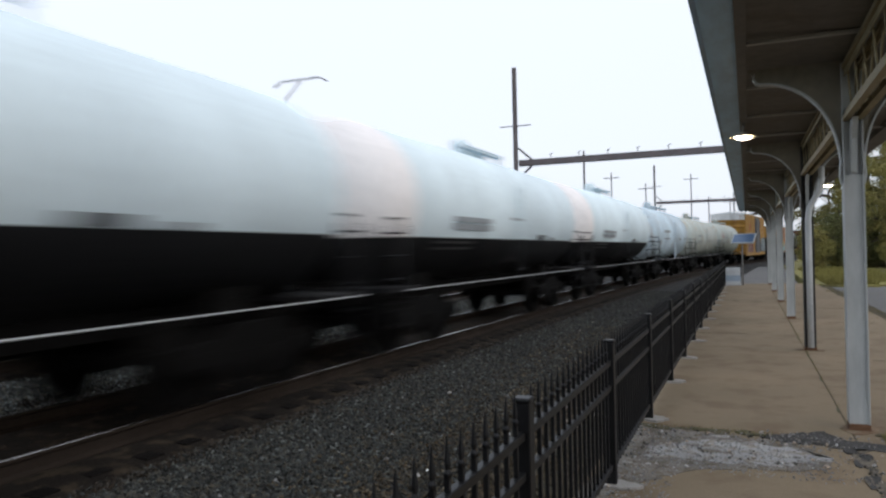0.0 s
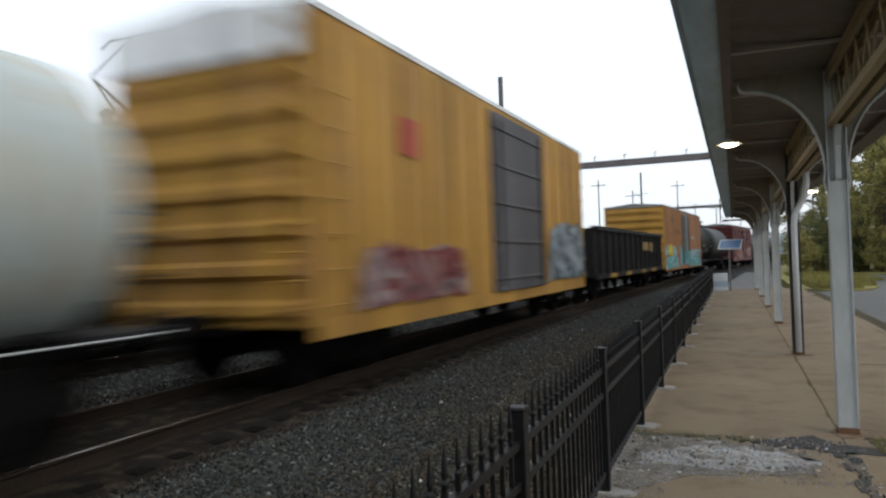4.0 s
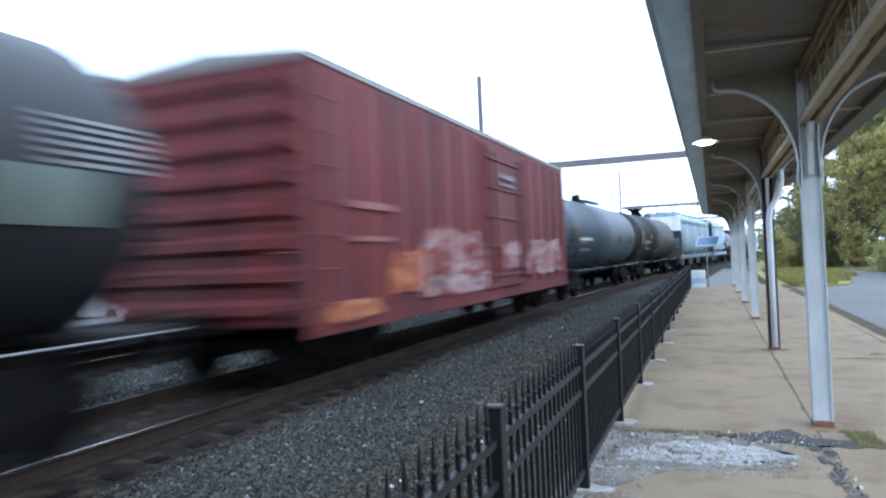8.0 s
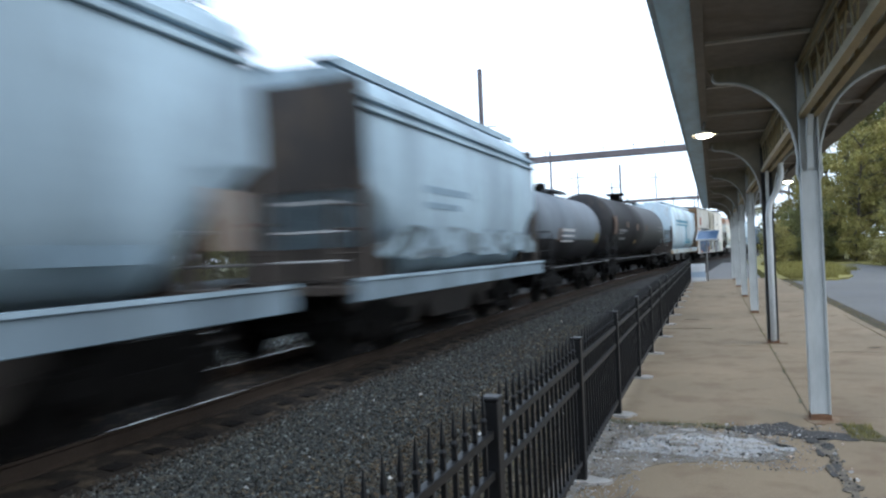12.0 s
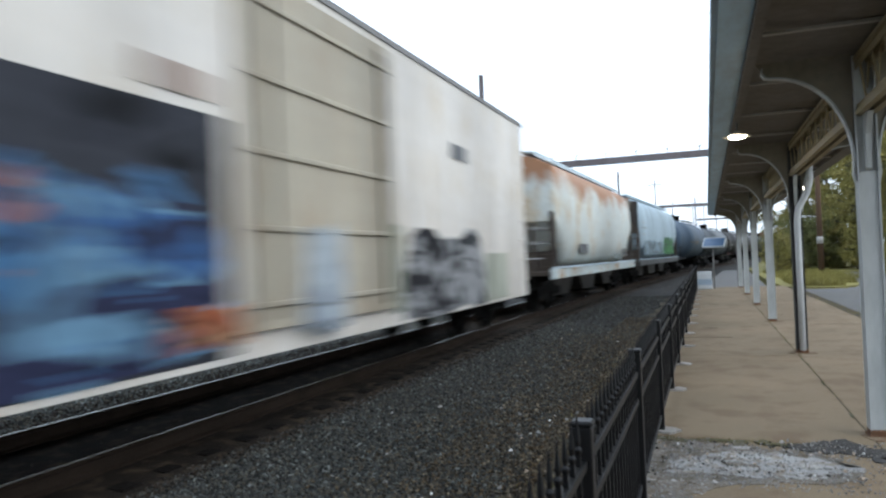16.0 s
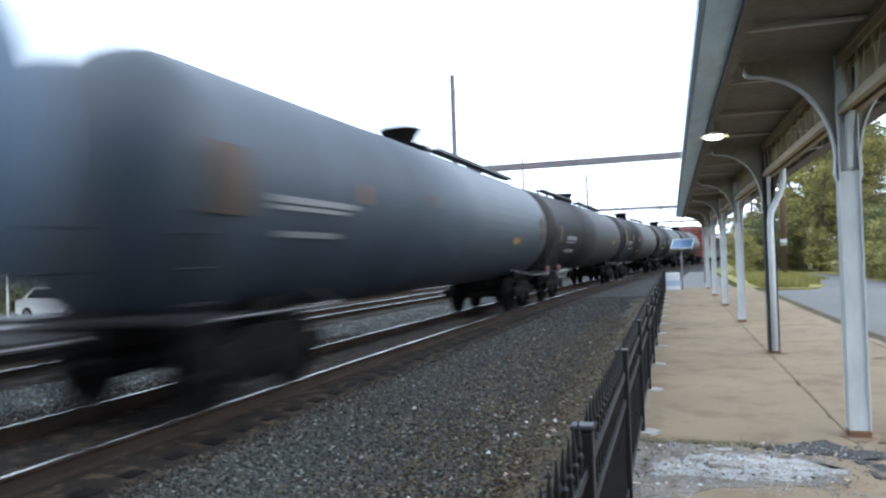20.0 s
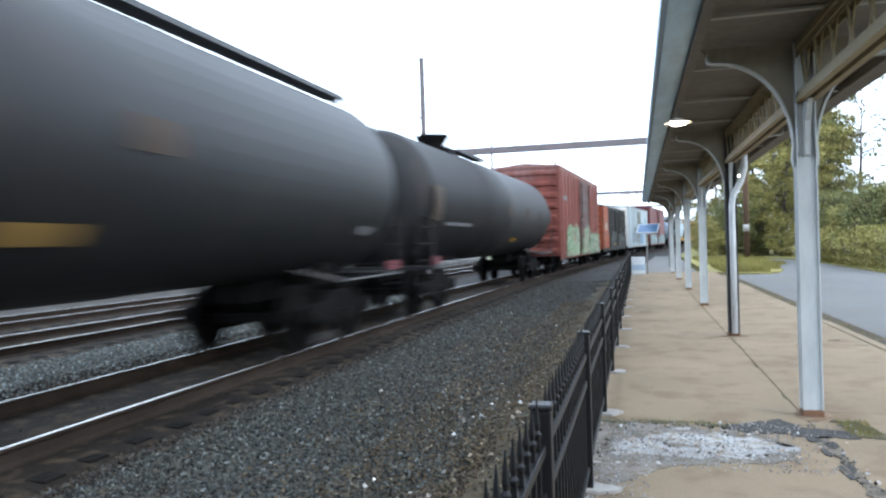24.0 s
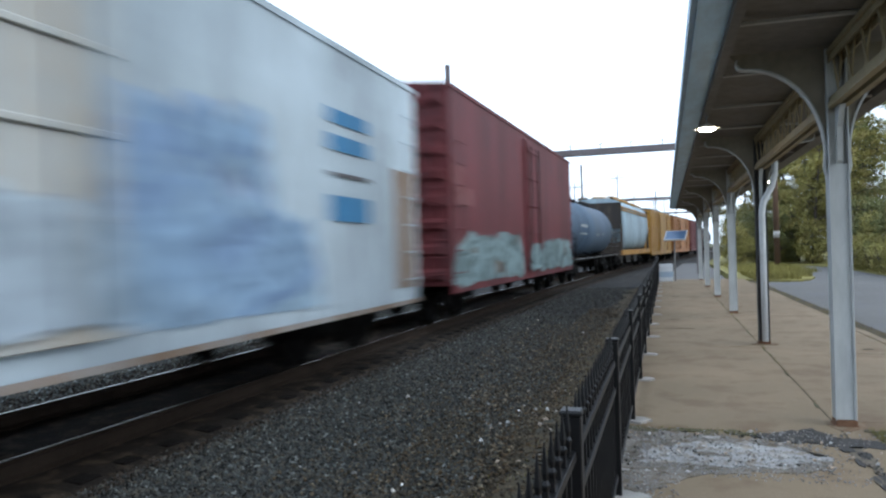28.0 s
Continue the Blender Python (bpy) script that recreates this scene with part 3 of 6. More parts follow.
part("seam_dirt", boxes((XM - 0.0065, XM + 0.0065, -14, END, -0.3, -0.002)), M["seam_light"], platform, "dirt filling the slab seam")
for k in range(14):
    part("seam_weed", blob(XM + rng2.uniform(-0.015, 0.015), rng2.uniform(6.8, 24), rng2.uniform(0.006, 0.014), rng2.uniform(0.04, 0.15), -0.02, 0.006, k + 70, 14), M["earth"], platform, "weedy dirt in the slab seam")
for k in range(10):
    part("stain", blob(rng2.uniform(-0.5, 2.1), rng2.uniform(7, 26), rng2.uniform(0.04, 0.12), rng2.uniform(0.02, 0.05), -0.02, 0.003, k + 90, 16), M["seam"], platform, "small dark chip in the concrete")
for x, y in ((-0.3, 13.0), (1.95, 10.3), (1.9, 15.2), (2.0, 18.5)):
    part("crack", ragged([(x - 0.4, y), (x, y + 0.02), (x + 0.4, y - 0.01), (x + 0.4, y + 0.005), (x, y + 0.032), (x - 0.4, y + 0.012)], -0.02, 0.003, int(x * 10 + y), 0.008), M["seam"], platform, "hairline crack")
rk = random.Random(17)
y = -14.0
while y < END - 0.2:
    y2 = min(END, y + rk.uniform(1.2, 2.6))
    top = rk.uniform(-0.03, 0.012)
    part("kerb_stone", boxes((X1 + 0.006 + rk.uniform(0, 0.01), X1 + rk.uniform(0.12, 0.17), y + 0.008, y2, -0.6, top), bevel=0.012), M["concrete"], platform, "worn kerb stone")
    y = y2

# ---------------------------------------------------------------- low platform beyond the tracks
far = tagged(new("far_platform"), "low pale concrete platform beyond the far track", "platform", kind="structure")
part("slab", sweep(bmesh.new(), [(-0.06, -0.7), (0.0, -0.7), (0.0, -0.02), (-0.06, 0.0), (-2.2, 0.0), (-2.2, -0.7)], -17.5, [-40, -10, 0] + list(range(5, 66, 5))), M["far_slab"], far)

# ---------------------------------------------------------------- road and verge
bm = bmesh.new()
prism(bm, [(2.95, -30), (8.2, -30), (8.15, 26), (8.3, 37), (8.7, 44), (8.2, 49), (6.8, 49), (6.2, 42), (4.5, 30), (2.0, 31), (2.6, 60), (0.9, 60), (-0.6, 33), (-0.5, 31), (2.95, 30.8)], "z", -0.7, -0.12)
tagged(part("road", bm, M["asphalt"]), "worn grey asphalt service road beside the platform", "road", kind="structure")
bm = bmesh.new()
prism(bm, [(2.575, -14), (2.94, -14), (2.94, 30.7), (2.575, 30.7)], "z", -0.7, -0.09)
tagged(part("verge", bm, M["dirt"]), "narrow weedy verge between kerb and road", "verge", kind="structure")
bm = bmesh.new()
prism(bm, [(2.5, 31.4), (3.2, 30.2), (4.1, 30.0), (4.9, 30.8), (5.4, 32.8), (5.5, 35.0), (5.9, 38), (6.6, 44), (7.0, 48), (8.0, 48), (8.6, 43), (8.25, 36), (8.1, 26), (8.15, -30), (60, -30), (60, 140), (12, 140), (5.5, 90), (2.7, 60), (2.4, 36)], "z", -0.7, -0.06)
tagged(part("grass_bank", bm, M["grass"]), "yellow-green rough grass beyond the road", "grass", kind="structure")

# ---------------------------------------------------------------- fence
fence = thing("fence", "black metal picket fence with spear tops along the platform edge", "fence")
FX, FH, PITCH = -0.645, 0.89, 1.83
post = rail_p = picket = None


def make_picket():
    bm = bmesh.new()
    box(bm, -0.008, 0.008, -0.008, 0.008, 0.08, 0.805)
    lathe_z(bm, [(0.008, 0.80), (0.013, 0.812), (0.0135, 0.82), (0.007, 0.83), (0.0105, 0.848), (0.0015, 0.925)], n=6, smooth=False)
    return bm


count = 0
for i in range(-3, 15):
    y = 2.68 + PITCH * i
    if post is None:
        bm = boxes((-0.032, 0.032, -0.032, 0.032, -0.02, FH - 0.02), bevel=0.004)
        box(bm, -0.036, 0.036, -0.036, 0.036, FH - 0.02, FH, bevel=0.006)
        post = part("post", bm, M["fence"], fence)
        post.matrix_basis = pose(FX, y, 0)
    else:
        again(post, fence, pose(FX, y, 0))
    for z in (0.12, 0.60, 0.75):
        if rail_p is None or z != 0:
            if rail_p is None:
                rail_p = part("rail", boxes((-0.016, 0.016, 0.033, PITCH - 0.033, -0.016, 0.016), bevel=0.003), M["fence"], fence)
                rail_p.matrix_basis = pose(FX, y, z)
            else:
                again(rail_p, fence, pose(FX, y, z))
    for k in range(1, 17):
        if picket is None:
            picket = part("picket", make_picket(), M["fence"], fence)
            picket.matrix_basis = pose(FX, y + k * PITCH / 17, 0)
        elif count < 290:
            again(picket, fence, pose(FX, y + k * PITCH / 17, 0))
        count += 1
    tagged(part("fence_footing", blob(FX + 0.04, y, 0.115, 0.085, -0.05, 0.018, i + 40, 14), M["pad"], platform), "pale concrete footing of a fence post")

# ---------------------------------------------------------------- canopy
CX, CY0, CPITCH, ROOF = 0.92, 6.49, 4.68, 2.86
COLS = [CY0 + CPITCH * k for k in range(-2, 6)]


def column(y, downspout=False):
    col = thing("canopy_column", "grey painted iron canopy column with curved brackets and a rusty foot", "column", "canopy columns", at=pose(CX, y, 0))
    w, d, t = 0.071, 0.070, 0.010
    bm = boxes((-w, w, -t / 2, t / 2, 0.02, ROOF))
    box(bm, -w, -w + t, -d, d, 0.02, ROOF - 0.01)
    box(bm, w - t, w, -d, d, 0.02, ROOF - 0.01)
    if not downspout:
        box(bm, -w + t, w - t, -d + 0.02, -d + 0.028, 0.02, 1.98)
    # with a downspout, the shaft colour carries the open channel's shade
    part("shaft", bm, M["shaded_iron" if downspout else "iron"], col)
    part("foot", boxes((-0.083, 0.083, -0.083, 0.083, 0.0, 0.010), (-0.0735, 0.0735, -0.0725, 0.0725, 0.010, 0.05), bevel=0.003), M["rust"], col, "rusted base plate")
    for side in (-1, 1):
        # a curved flange with a web plate between it and the roof
        curve, reach, z0, z1 = [], 0.57, 1.98, 2.76
        for k in range(15):
            a = k / 14 * math.pi / 2
            curve.append((w + reach * (1 - math.cos(a)), z0 + (z1 - z0) * math.sin(a) ** 0.85))
        curve = [(w, z0 - 0.06), (w + 0.012, z0)] + curve[1:] + [(w + reach + 0.03, z1 + 0.012), (w + reach + 0.05, z1 + 0.045), (w + reach + 0.045, z1 + 0.08)]
        web = curve[:-2] + [(w + reach + 0.10, ROOF + 0.02), (w, ROOF + 0.02)]
        br = part("bracket", prism(bmesh.new(), [(side * u, v) for u, v in web], "y", -0.006, 0.006), M["web"], col, "dull tan web plate")
        bm = bmesh.new()
        rings = [[bm.verts.new((side * u + dx, dy, v + dz)) for dx, dy, dz in ((0, -0.035, 0), (0, 0.035, 0), (0.012 * side, 0.035, -0.012), (0.012 * side, -0.035, -0.012))] for u, v in curve]
        for a, b in zip(rings, rings[1:]):
            for k in range(4):
                bm.faces.new((a[k], a[(k + 1) % 4], b[(k + 1) % 4], b[k]))
        bm.faces.new(rings[0][::-1])
        bm.faces.new(rings[-1])
        bmesh.ops.recalc_face_normals(bm, faces=bm.faces[:])
        part("flange", bm, M["iron"], br)
        # a short bracket along the beam
        kn = [(side * d, 1.98), (side * (d + 0.02), 2.0), (side * (d + 0.05), 2.25), (side * (d + 0.16), 2.40), (side * d, 2.40)]
        part("knee", prism(bmesh.new(), kn, "x", -0.02, 0.02), M["iron"], col)
    if downspout:
        sp = tube(bmesh.new(), [(0.17, -0.16, 2.5), (0.17, -0.16, 2.32), (0.13, -0.14, 2.15), (0.02, -0.125, 1.95), (0.0, -0.125, 1.8), (0.0, -0.125, 0.05)], 0.042, 10)
        part("downspout", sp, M["white_box"], col, "blue-grey painted drainpipe with a bend")
    return col


for k, y in enumerate(COLS):
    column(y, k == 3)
    part("rust_stain", blob(CX, y - 0.03, 0.15, 0.135, -0.02, 0.0042, k + 400, 20), M["rust_wash"], platform, "rust washed into the concrete round a column foot")

beam = thing("lattice_beam", "rusty tan-painted lattice girder along the column tops", "beam")
LY0, LY1 = COLS[0] - 1.0, COLS[-1] + 1.0
for z in (2.40, 2.80):
    for xx in (-0.045, 0.045):
        part("chord", boxes((CX + xx - 0.024, CX + xx + 0.024, LY0, LY1, z, z + 0.035)), M["lattice"], beam)
        part("chord_leg", boxes((CX + xx - 0.004, CX + xx + 0.004, LY0, LY1, z + 0.036 if z < 2.6 else z - 0.05, z + 0.085 if z < 2.6 else z - 0.001)), M["lattice"], beam)
lace = None
k = 0
y = LY0 + 0.05
while y < LY1 - 0.4:
    for way in (0, 1):
        m = pose(CX + (0.03 if way else -0.03), y + (0.0 if way == 0 else 0.2), 2.43)
        if lace is None:
            lace = part("lacing_bar", prism(bmesh.new(), [(0, 0), (0.045, 0), (0.245, 0.37), (0.20, 0.37)], "x", -0.005, 0.005), M["lattice"], beam)
            lace2 = part("lacing_bar", prism(bmesh.new(), [(0.20, 0), (0.245, 0), (0.045, 0.37), (0, 0.37)], "x", -0.005, 0.005), M["lattice"], beam)
            lace.matrix_basis = m
            lace2.matrix_basis = m
        else:
            again(lace if way == 0 else lace2, beam, m)
    y += 0.40

roof = tagged(new("canopy_roof"), "dark boarded platform canopy roof with a fascia along its edges", "canopy", kind="structure")
RY0, RY1, RX0, RX1 = -14.0, 32.0, -0.11, 1.99
bm = bmesh.new()
nb = 15
for k in range(nb):
    a, b = RX0 + (RX1 - RX0) * k / nb, RX0 + (RX1 - RX0) * (k + 1) / nb
    za, zb = ROOF + 0.02 + 0.06 * abs(a - CX), ROOF + 0.02 + 0.06 * abs(b - CX)
    prism(bm, [(a + 0.0002, za), (b - 0.0002, zb), (b - 0.0002, zb + 0.03), (a + 0.0002, za + 0.03)], "y", RY0, RY1)
part("soffit_boards", bm, M["soffit"], roof)
# the left strip is coloured with the sky's glare, the right one is not
part("edge_sheet", boxes((RX0 + 0.001, 0.098, RY0, RY1, ROOF + 0.045, ROOF + 0.062)), M["edge_sheet"], roof, "canopy edge strip with blue sky glare in its colour")
part("edge_sheet", boxes((1.782, RX1 - 0.001, RY0, RY1, ROOF + 0.045, ROOF + 0.062)), M["soffit"], roof, "dark sheet along the canopy edge")
part("roof_deck", boxes((RX0 - 0.03, RX1 + 0.03, RY0 - 0.03, RY1 + 0.03, ROOF + 0.185, ROOF + 0.23)), M["tar"], roof)
for x in (RX0, RX1):
    s = -1 if x == RX0 else 1
    part("fascia", boxes((min(x, x + s * 0.04), max(x, x + s * 0.04), RY0, RY1, ROOF + 0.065, ROOF + 0.184)), M["fascia"] if x == RX0 else M["soffit"], roof, "fascia board, blue sky light in the left one's colour")
part("end_fascia", boxes((RX0, RX1, RY1 + 0.001, RY1 + 0.04, ROOF + 0.02, ROOF + 0.184)), M["soffit"], roof)
part("purlin", boxes((0.10, 0.17, RY0, RY1, ROOF - 0.02, ROOF + 0.055)), M["soffit"], roof)
part("purlin", boxes((1.71, 1.78, RY0, RY1, ROOF - 0.02, ROOF + 0.055)), M["soffit"], roof)
batten = None
for k in range(-6, 17):
    y = 5.58 + CPITCH / 3 * k
    if min(abs(y - c) for c in COLS) < 0.2:
        continue
    if batten is None:
        batten = part("batten", boxes((0.172, 1.708, -0.022, 0.022, ROOF - 0.005, ROOF + 0.018), bevel=0.003), M["batten"], roof)
        batten.matrix_basis = pose(0, y, 0)
    else:
        again(batten, roof, pose(0, y, 0))


def hanging_lamp(x, y, drop=0.12):
    lamp = thing("canopy_lamp", "lit dish lamp with a pale enamel shade under the canopy", "lamp", "canopy lamps", at=pose(x, y, ROOF - drop))
    part("stem", tube(bmesh.new(), [(0, 0, drop - 0.02), (0, 0, -0.02)], 0.012, 8), M["galv"], lamp)
    part("shade", lathe_z(bmesh.new(), [(0.03, 0.0), (0.055, -0.012), (0.148, -0.05), (0.153, -0.057), (0.146, -0.055), (0.05, -0.022), (0.03, -0.01)], n=28), M["enamel"], lamp)
    part("diffuser", lathe_z(bmesh.new(), [(0.01, -0.03), (0.088, -0.046), (0.094, -0.054), (0.075, -0.07), (0.04, -0.08), (0.01, -0.082)], n=16), M["bulb"], lamp, "glowing glass diffuser")


hanging_lamp(0.135, 8.98)
hanging_lamp(1.745, 17.2)

# ---------------------------------------------------------------- far platform end: solar panel and cabinet
solar = thing("solar_panel", "tilted blue solar panel on a thin grey post", "solar panel", at=pose(-0.02, 29.3, 0))
part("post", tube(bmesh.new(), [(0, 0, 0), (0, 0, 1.66)], 0.025, 8), M["galv"], solar)
lean = pose(0.05, 0, 1.74, 38, 0, -14)
part("panel", boxes((-0.37, 0.37, -0.25, 0.25, -0.02, 0.012)), M["solar"], solar, "dark blue cells").matrix_basis = lean
part("panel_frame", boxes((-0.40, 0.40, -0.28, -0.25, -0.03, 0.02), (-0.40, 0.40, 0.25, 0.28, -0.03, 0.02), (-0.40, -0.37, -0.25, 0.25, -0.03, 0.02), (0.37, 0.40, -0.25, 0.25, -0.03, 0.02)), M["white_box"], solar, "pale frame").matrix_basis = lean
cab = thing("equipment_box", "small pale cabinet with a blue band at the platform end", "cabinet", at=pose(-0.36, 29.2, 0))
part("body", boxes((-0.25, 0.25, -0.18, 0.18, 0.02, 0.66), bevel=0.012), M["white_box"], cab)
part("base", boxes((-0.29, 0.29, -0.22, 0.22, 0.0, 0.02)), M["pad"], cab)
part("band", boxes((-0.255, 0.255, -0.186, -0.181, 0.16, 0.38)), M["blue_band"], cab, "blue band")

# ---------------------------------------------------------------- overhead line gantries


def gantry(y, xl, xr, zbeam, ztop, group="overhead line gantries"):
    g = thing("overhead_gantry", "brown steel overhead line gantry across the tracks", "gantry", group, at=pose(0, y, 0))
    for x, zt in ((xl, ztop), (xr, zbeam + 0.6)):
        part("mast", boxes((x - 0.11, x + 0.11, -0.11, 0.11, -0.62, zt), bevel=0.02), M["gantry"], g)
        s = 1 if x == xl else -1
        part("brace", tubes([[(x + s * 0.15, 0, zbeam + 0.85), (x + s * 1.0, 0, zbeam + 0.1)], [(x + s * 0.15, 0, zbeam - 0.85), (x + s * 1.0, 0, zbeam - 0.1)]], 0.06), M["gantry"], g)
    part("beam", boxes((xl + 0.2, xr - 0.2, -0.15, 0.15, zbeam - 0.17, zbeam + 0.17), bevel=0.02), M["gantry"], g)
    part("crossarm", tubes([[(xl - 0.9, 0, zbeam + 2.1), (xl + 0.9, 0, zbeam + 2.1)]], 0.03), M["gantry"], g)
    x = xl + 2.0
    while x < xr - 1:
        part("insulator", tubes([[(x, 0, zbeam + 0.17), (x, 0, zbeam + 0.40)], [(x - 0.08, 0, zbeam + 0.36), (x + 0.1, 0, zbeam + 0.46)]], 0.022), M["galv"], g)
        x += 1.55
    return g


gantry(38.9, -11.66, 1.25, 6.35, 11.72)
gantry(95.0, -10.5, 9.0, 7.2, 12.0)
gantry(150.0, -2.0, 20.0, 7.6, 12.0)
for x, y, h in ((-8.0, 39.6, 7.5), (-11.0, 66, 9.0), (-8.5, 70, 8.2), (-5, 78, 9.6), (-3.6, 84, 7.6), (-1.6, 92, 7.9), (-0.4, 99, 8.3), (1.2, 108, 8.2), (3.0, 121, 8.8), (5.6, 138, 9.2)):
    pl = thing("line_pole", "slim brown overhead line pole", "pole", "overhead line poles", at=pose(x, y, -0.62))
    part("shaft", tube(bmesh.new(), [(0, 0, 0), (0, 0, h)], [0.08, 0.05], 8), M["gantry"], pl)
    part("arm", tubes([[(-0.7, 0, h - 0.5), (0.7, 0, h - 0.5)]], 0.04), M["gantry"], pl)
wp = thing("utility_pole", "brown wooden utility pole with a pale band", "utility pole", at=pose(5.8, 46, -0.3))
part("shaft", tube(bmesh.new(), [(0, 0, 0), (0, 0, 10.5)], [0.17, 0.11], 10), M["wood_pole"], wp)
part("band", tube(bmesh.new(), [(0, 0, 1.9), (0, 0, 2.3)], 0.172, 10), M["pad"], wp, "pale marker band")

# ---------------------------------------------------------------- freight train
SPEED = 16.4
PAINT = {}


def paint(key, color, **kw):
    if key not in PAINT:
        args = dict(rough=0.6, spec=0.2, dark=0.5, scale=4.0, stretch=(1, 1, 0.22), fine=22, bump=0.05)
        args.update(kw)
        PAINT[key] = mat("car_paint_" + key, color, **args)
    return PAINT[key]


WHEEL = AXLE = SIDE = None


def truck(car, y):
    """A two-axle truck: side frames with springs, wheels and axles."""
    tk = new("truck")
    tk.parent = car
    tk.matrix_basis = pose(0, y, 0)
    global WHEEL, AXLE, SIDE
    if SIDE is None:
        o = [(-1.25, 0.62), (-1.22, 0.42), (-0.62, 0.42), (-0.42, 0.22), (0.42, 0.22), (0.62, 0.42), (1.22, 0.42), (1.25, 0.62), (0.7, 0.66), (0.4, 0.80), (-0.4, 0.80), (-0.7, 0.66)]
        bm = prism(bmesh.new(), o, "x", -0.06, 0.06)
        for y0 in (-0.89, 0.89):
            lathe = tube(bmesh.new(), [(0.061, y0, 0.46), (0.12, y0, 0.46)], 0.11, 10)
            me = bpy.data.meshes.new("journal")
            lathe.to_mesh(me)
            lathe.free()
            bm.from_mesh(me)
        for k in (-0.14, 0.0, 0.14):
            tube(bm, [(0.065, k, 0.25), (0.065, k, 0.52)], 0.055, 8)
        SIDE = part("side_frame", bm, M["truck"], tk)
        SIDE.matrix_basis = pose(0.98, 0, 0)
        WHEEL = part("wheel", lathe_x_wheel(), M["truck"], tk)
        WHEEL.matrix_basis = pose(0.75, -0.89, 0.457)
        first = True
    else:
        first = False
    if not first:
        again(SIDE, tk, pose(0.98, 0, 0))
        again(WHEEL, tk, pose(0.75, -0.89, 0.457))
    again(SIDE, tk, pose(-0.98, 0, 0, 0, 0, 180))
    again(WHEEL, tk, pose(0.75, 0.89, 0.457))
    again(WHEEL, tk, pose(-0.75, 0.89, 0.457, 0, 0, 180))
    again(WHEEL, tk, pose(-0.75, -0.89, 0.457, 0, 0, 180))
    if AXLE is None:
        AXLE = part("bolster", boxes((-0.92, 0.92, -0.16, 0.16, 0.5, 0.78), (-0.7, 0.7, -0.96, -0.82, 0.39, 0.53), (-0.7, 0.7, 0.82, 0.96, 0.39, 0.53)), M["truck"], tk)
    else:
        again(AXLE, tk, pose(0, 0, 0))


def lathe_x_wheel():
    bm = bmesh.new()
    prof = [(-0.07, 0.49), (-0.04, 0.49), (-0.03, 0.457), (0.07, 0.45), (0.07, 0.38), (0.03, 0.36), (0.03, 0.14), (0.08, 0.12), (0.08, 0.0)]
    rings = []
    n = 22
    for x, r in prof:
        rings.append([bm.verts.new((x, max(r, 0.002) * math.cos(k * math.tau / n), max(r, 0.002) * math.sin(k * math.tau / n))) for k in range(n)])
    for u, v in zip(rings, rings[1:]):
        for k in range(n):
            bm.faces.new((u[k], u[(k + 1) % n], v[(k + 1) % n], v[k]))
    bmesh.ops.recalc_face_normals(bm, faces=bm.faces[:])
    return bm


COUPLER = None


def running_gear(car, half):
    global COUPLER
    for s in (-1, 1):
        truck(car, s * (half - 1.75))
        m = pose(0, s * half, 0, 0, 0, 0 if s > 0 else 180)
        if COUPLER is None:
            bm = boxes((-0.09, 0.09, -0.3, 0.55, 0.76, 0.95), (-0.16, 0.16, 0.5, 0.76, 0.72, 0.98), bevel=0.02)
            tube(bm, [(0.3, 0.1, 0.85), (0.32, 0.4, 0.55), (0.1, 0.75, 0.5)], 0.03, 6)
            COUPLER = part("coupler", bm, M["truck"], car)
            COUPLER.matrix_basis = m
        else:
            again(COUPLER, car, m)


def ladder(x, y, z0, z1, w=0.4, axis="y"):
    lines = []
    d = (0, w / 2, 0) if axis == "y" else (w / 2, 0, 0)
    for s in (-1, 1):
        lines.append([(x + s * d[0], y + s * d[1], z0), (x + s * d[0], y + s * d[1], z1)])
    z = z0 + 0.12
    while z < z1:
        lines.append([(x - d[0], y - d[1], z), (x + d[0], y + d[1], z)])
        z += 0.33
    return tubes(lines, 0.016, 5)


def plate(car, y0, y1, z0, z1, x, material, name="marking", label=""):
    """A thin painted field on a flat side wall; sprayed ones have a wavy outline."""
    if name == "graffiti":
        rng = random.Random(int(1000 * (y0 + 3 * z1)))
        low, high = [], []
        n = max(8, int((y1 - y0) / 0.28))
        for k in range(n + 1):
            y = y0 + (y1 - y0) * k / n
            fall = min(1.0, 7.0 * min(k, n - k) / n + 0.45)
            low.append((y, z0 + rng.uniform(0.0, 0.12)))
            high.append((y, z0 + (z1 - z0) * fall * rng.uniform(0.84, 1.05)))
        return part(name, prism(bmesh.new(), low + high[::-1], "x", x, x + 0.005), material, car, label)
    return part(name, boxes((min(x, x + 0.005), max(x, x + 0.005), y0, y1, z0, z1)), material, car, label)


def curved_plate(car, y0, y1, a0, a1, r, zc, material, name="marking", label=""):
    """A thin painted field on the round shell; angles in degrees up from level."""
    bm = bmesh.new()
    rows = []
    n = 8 if a1 - a0 < 60 else 28
    for k in range(n + 1):
        a = radians(a0 + (a1 - a0) * k / n)
        rows.append([bm.verts.new(((r + 0.008) * math.cos(a), y, zc + (r + 0.008) * math.sin(a))) for y in (y0, y1)])
    for u, v in zip(rows, rows[1:]):
        bm.faces.new((u[0], u[1], v[1], v[0]))
    return part(name, bm, material, car, label)


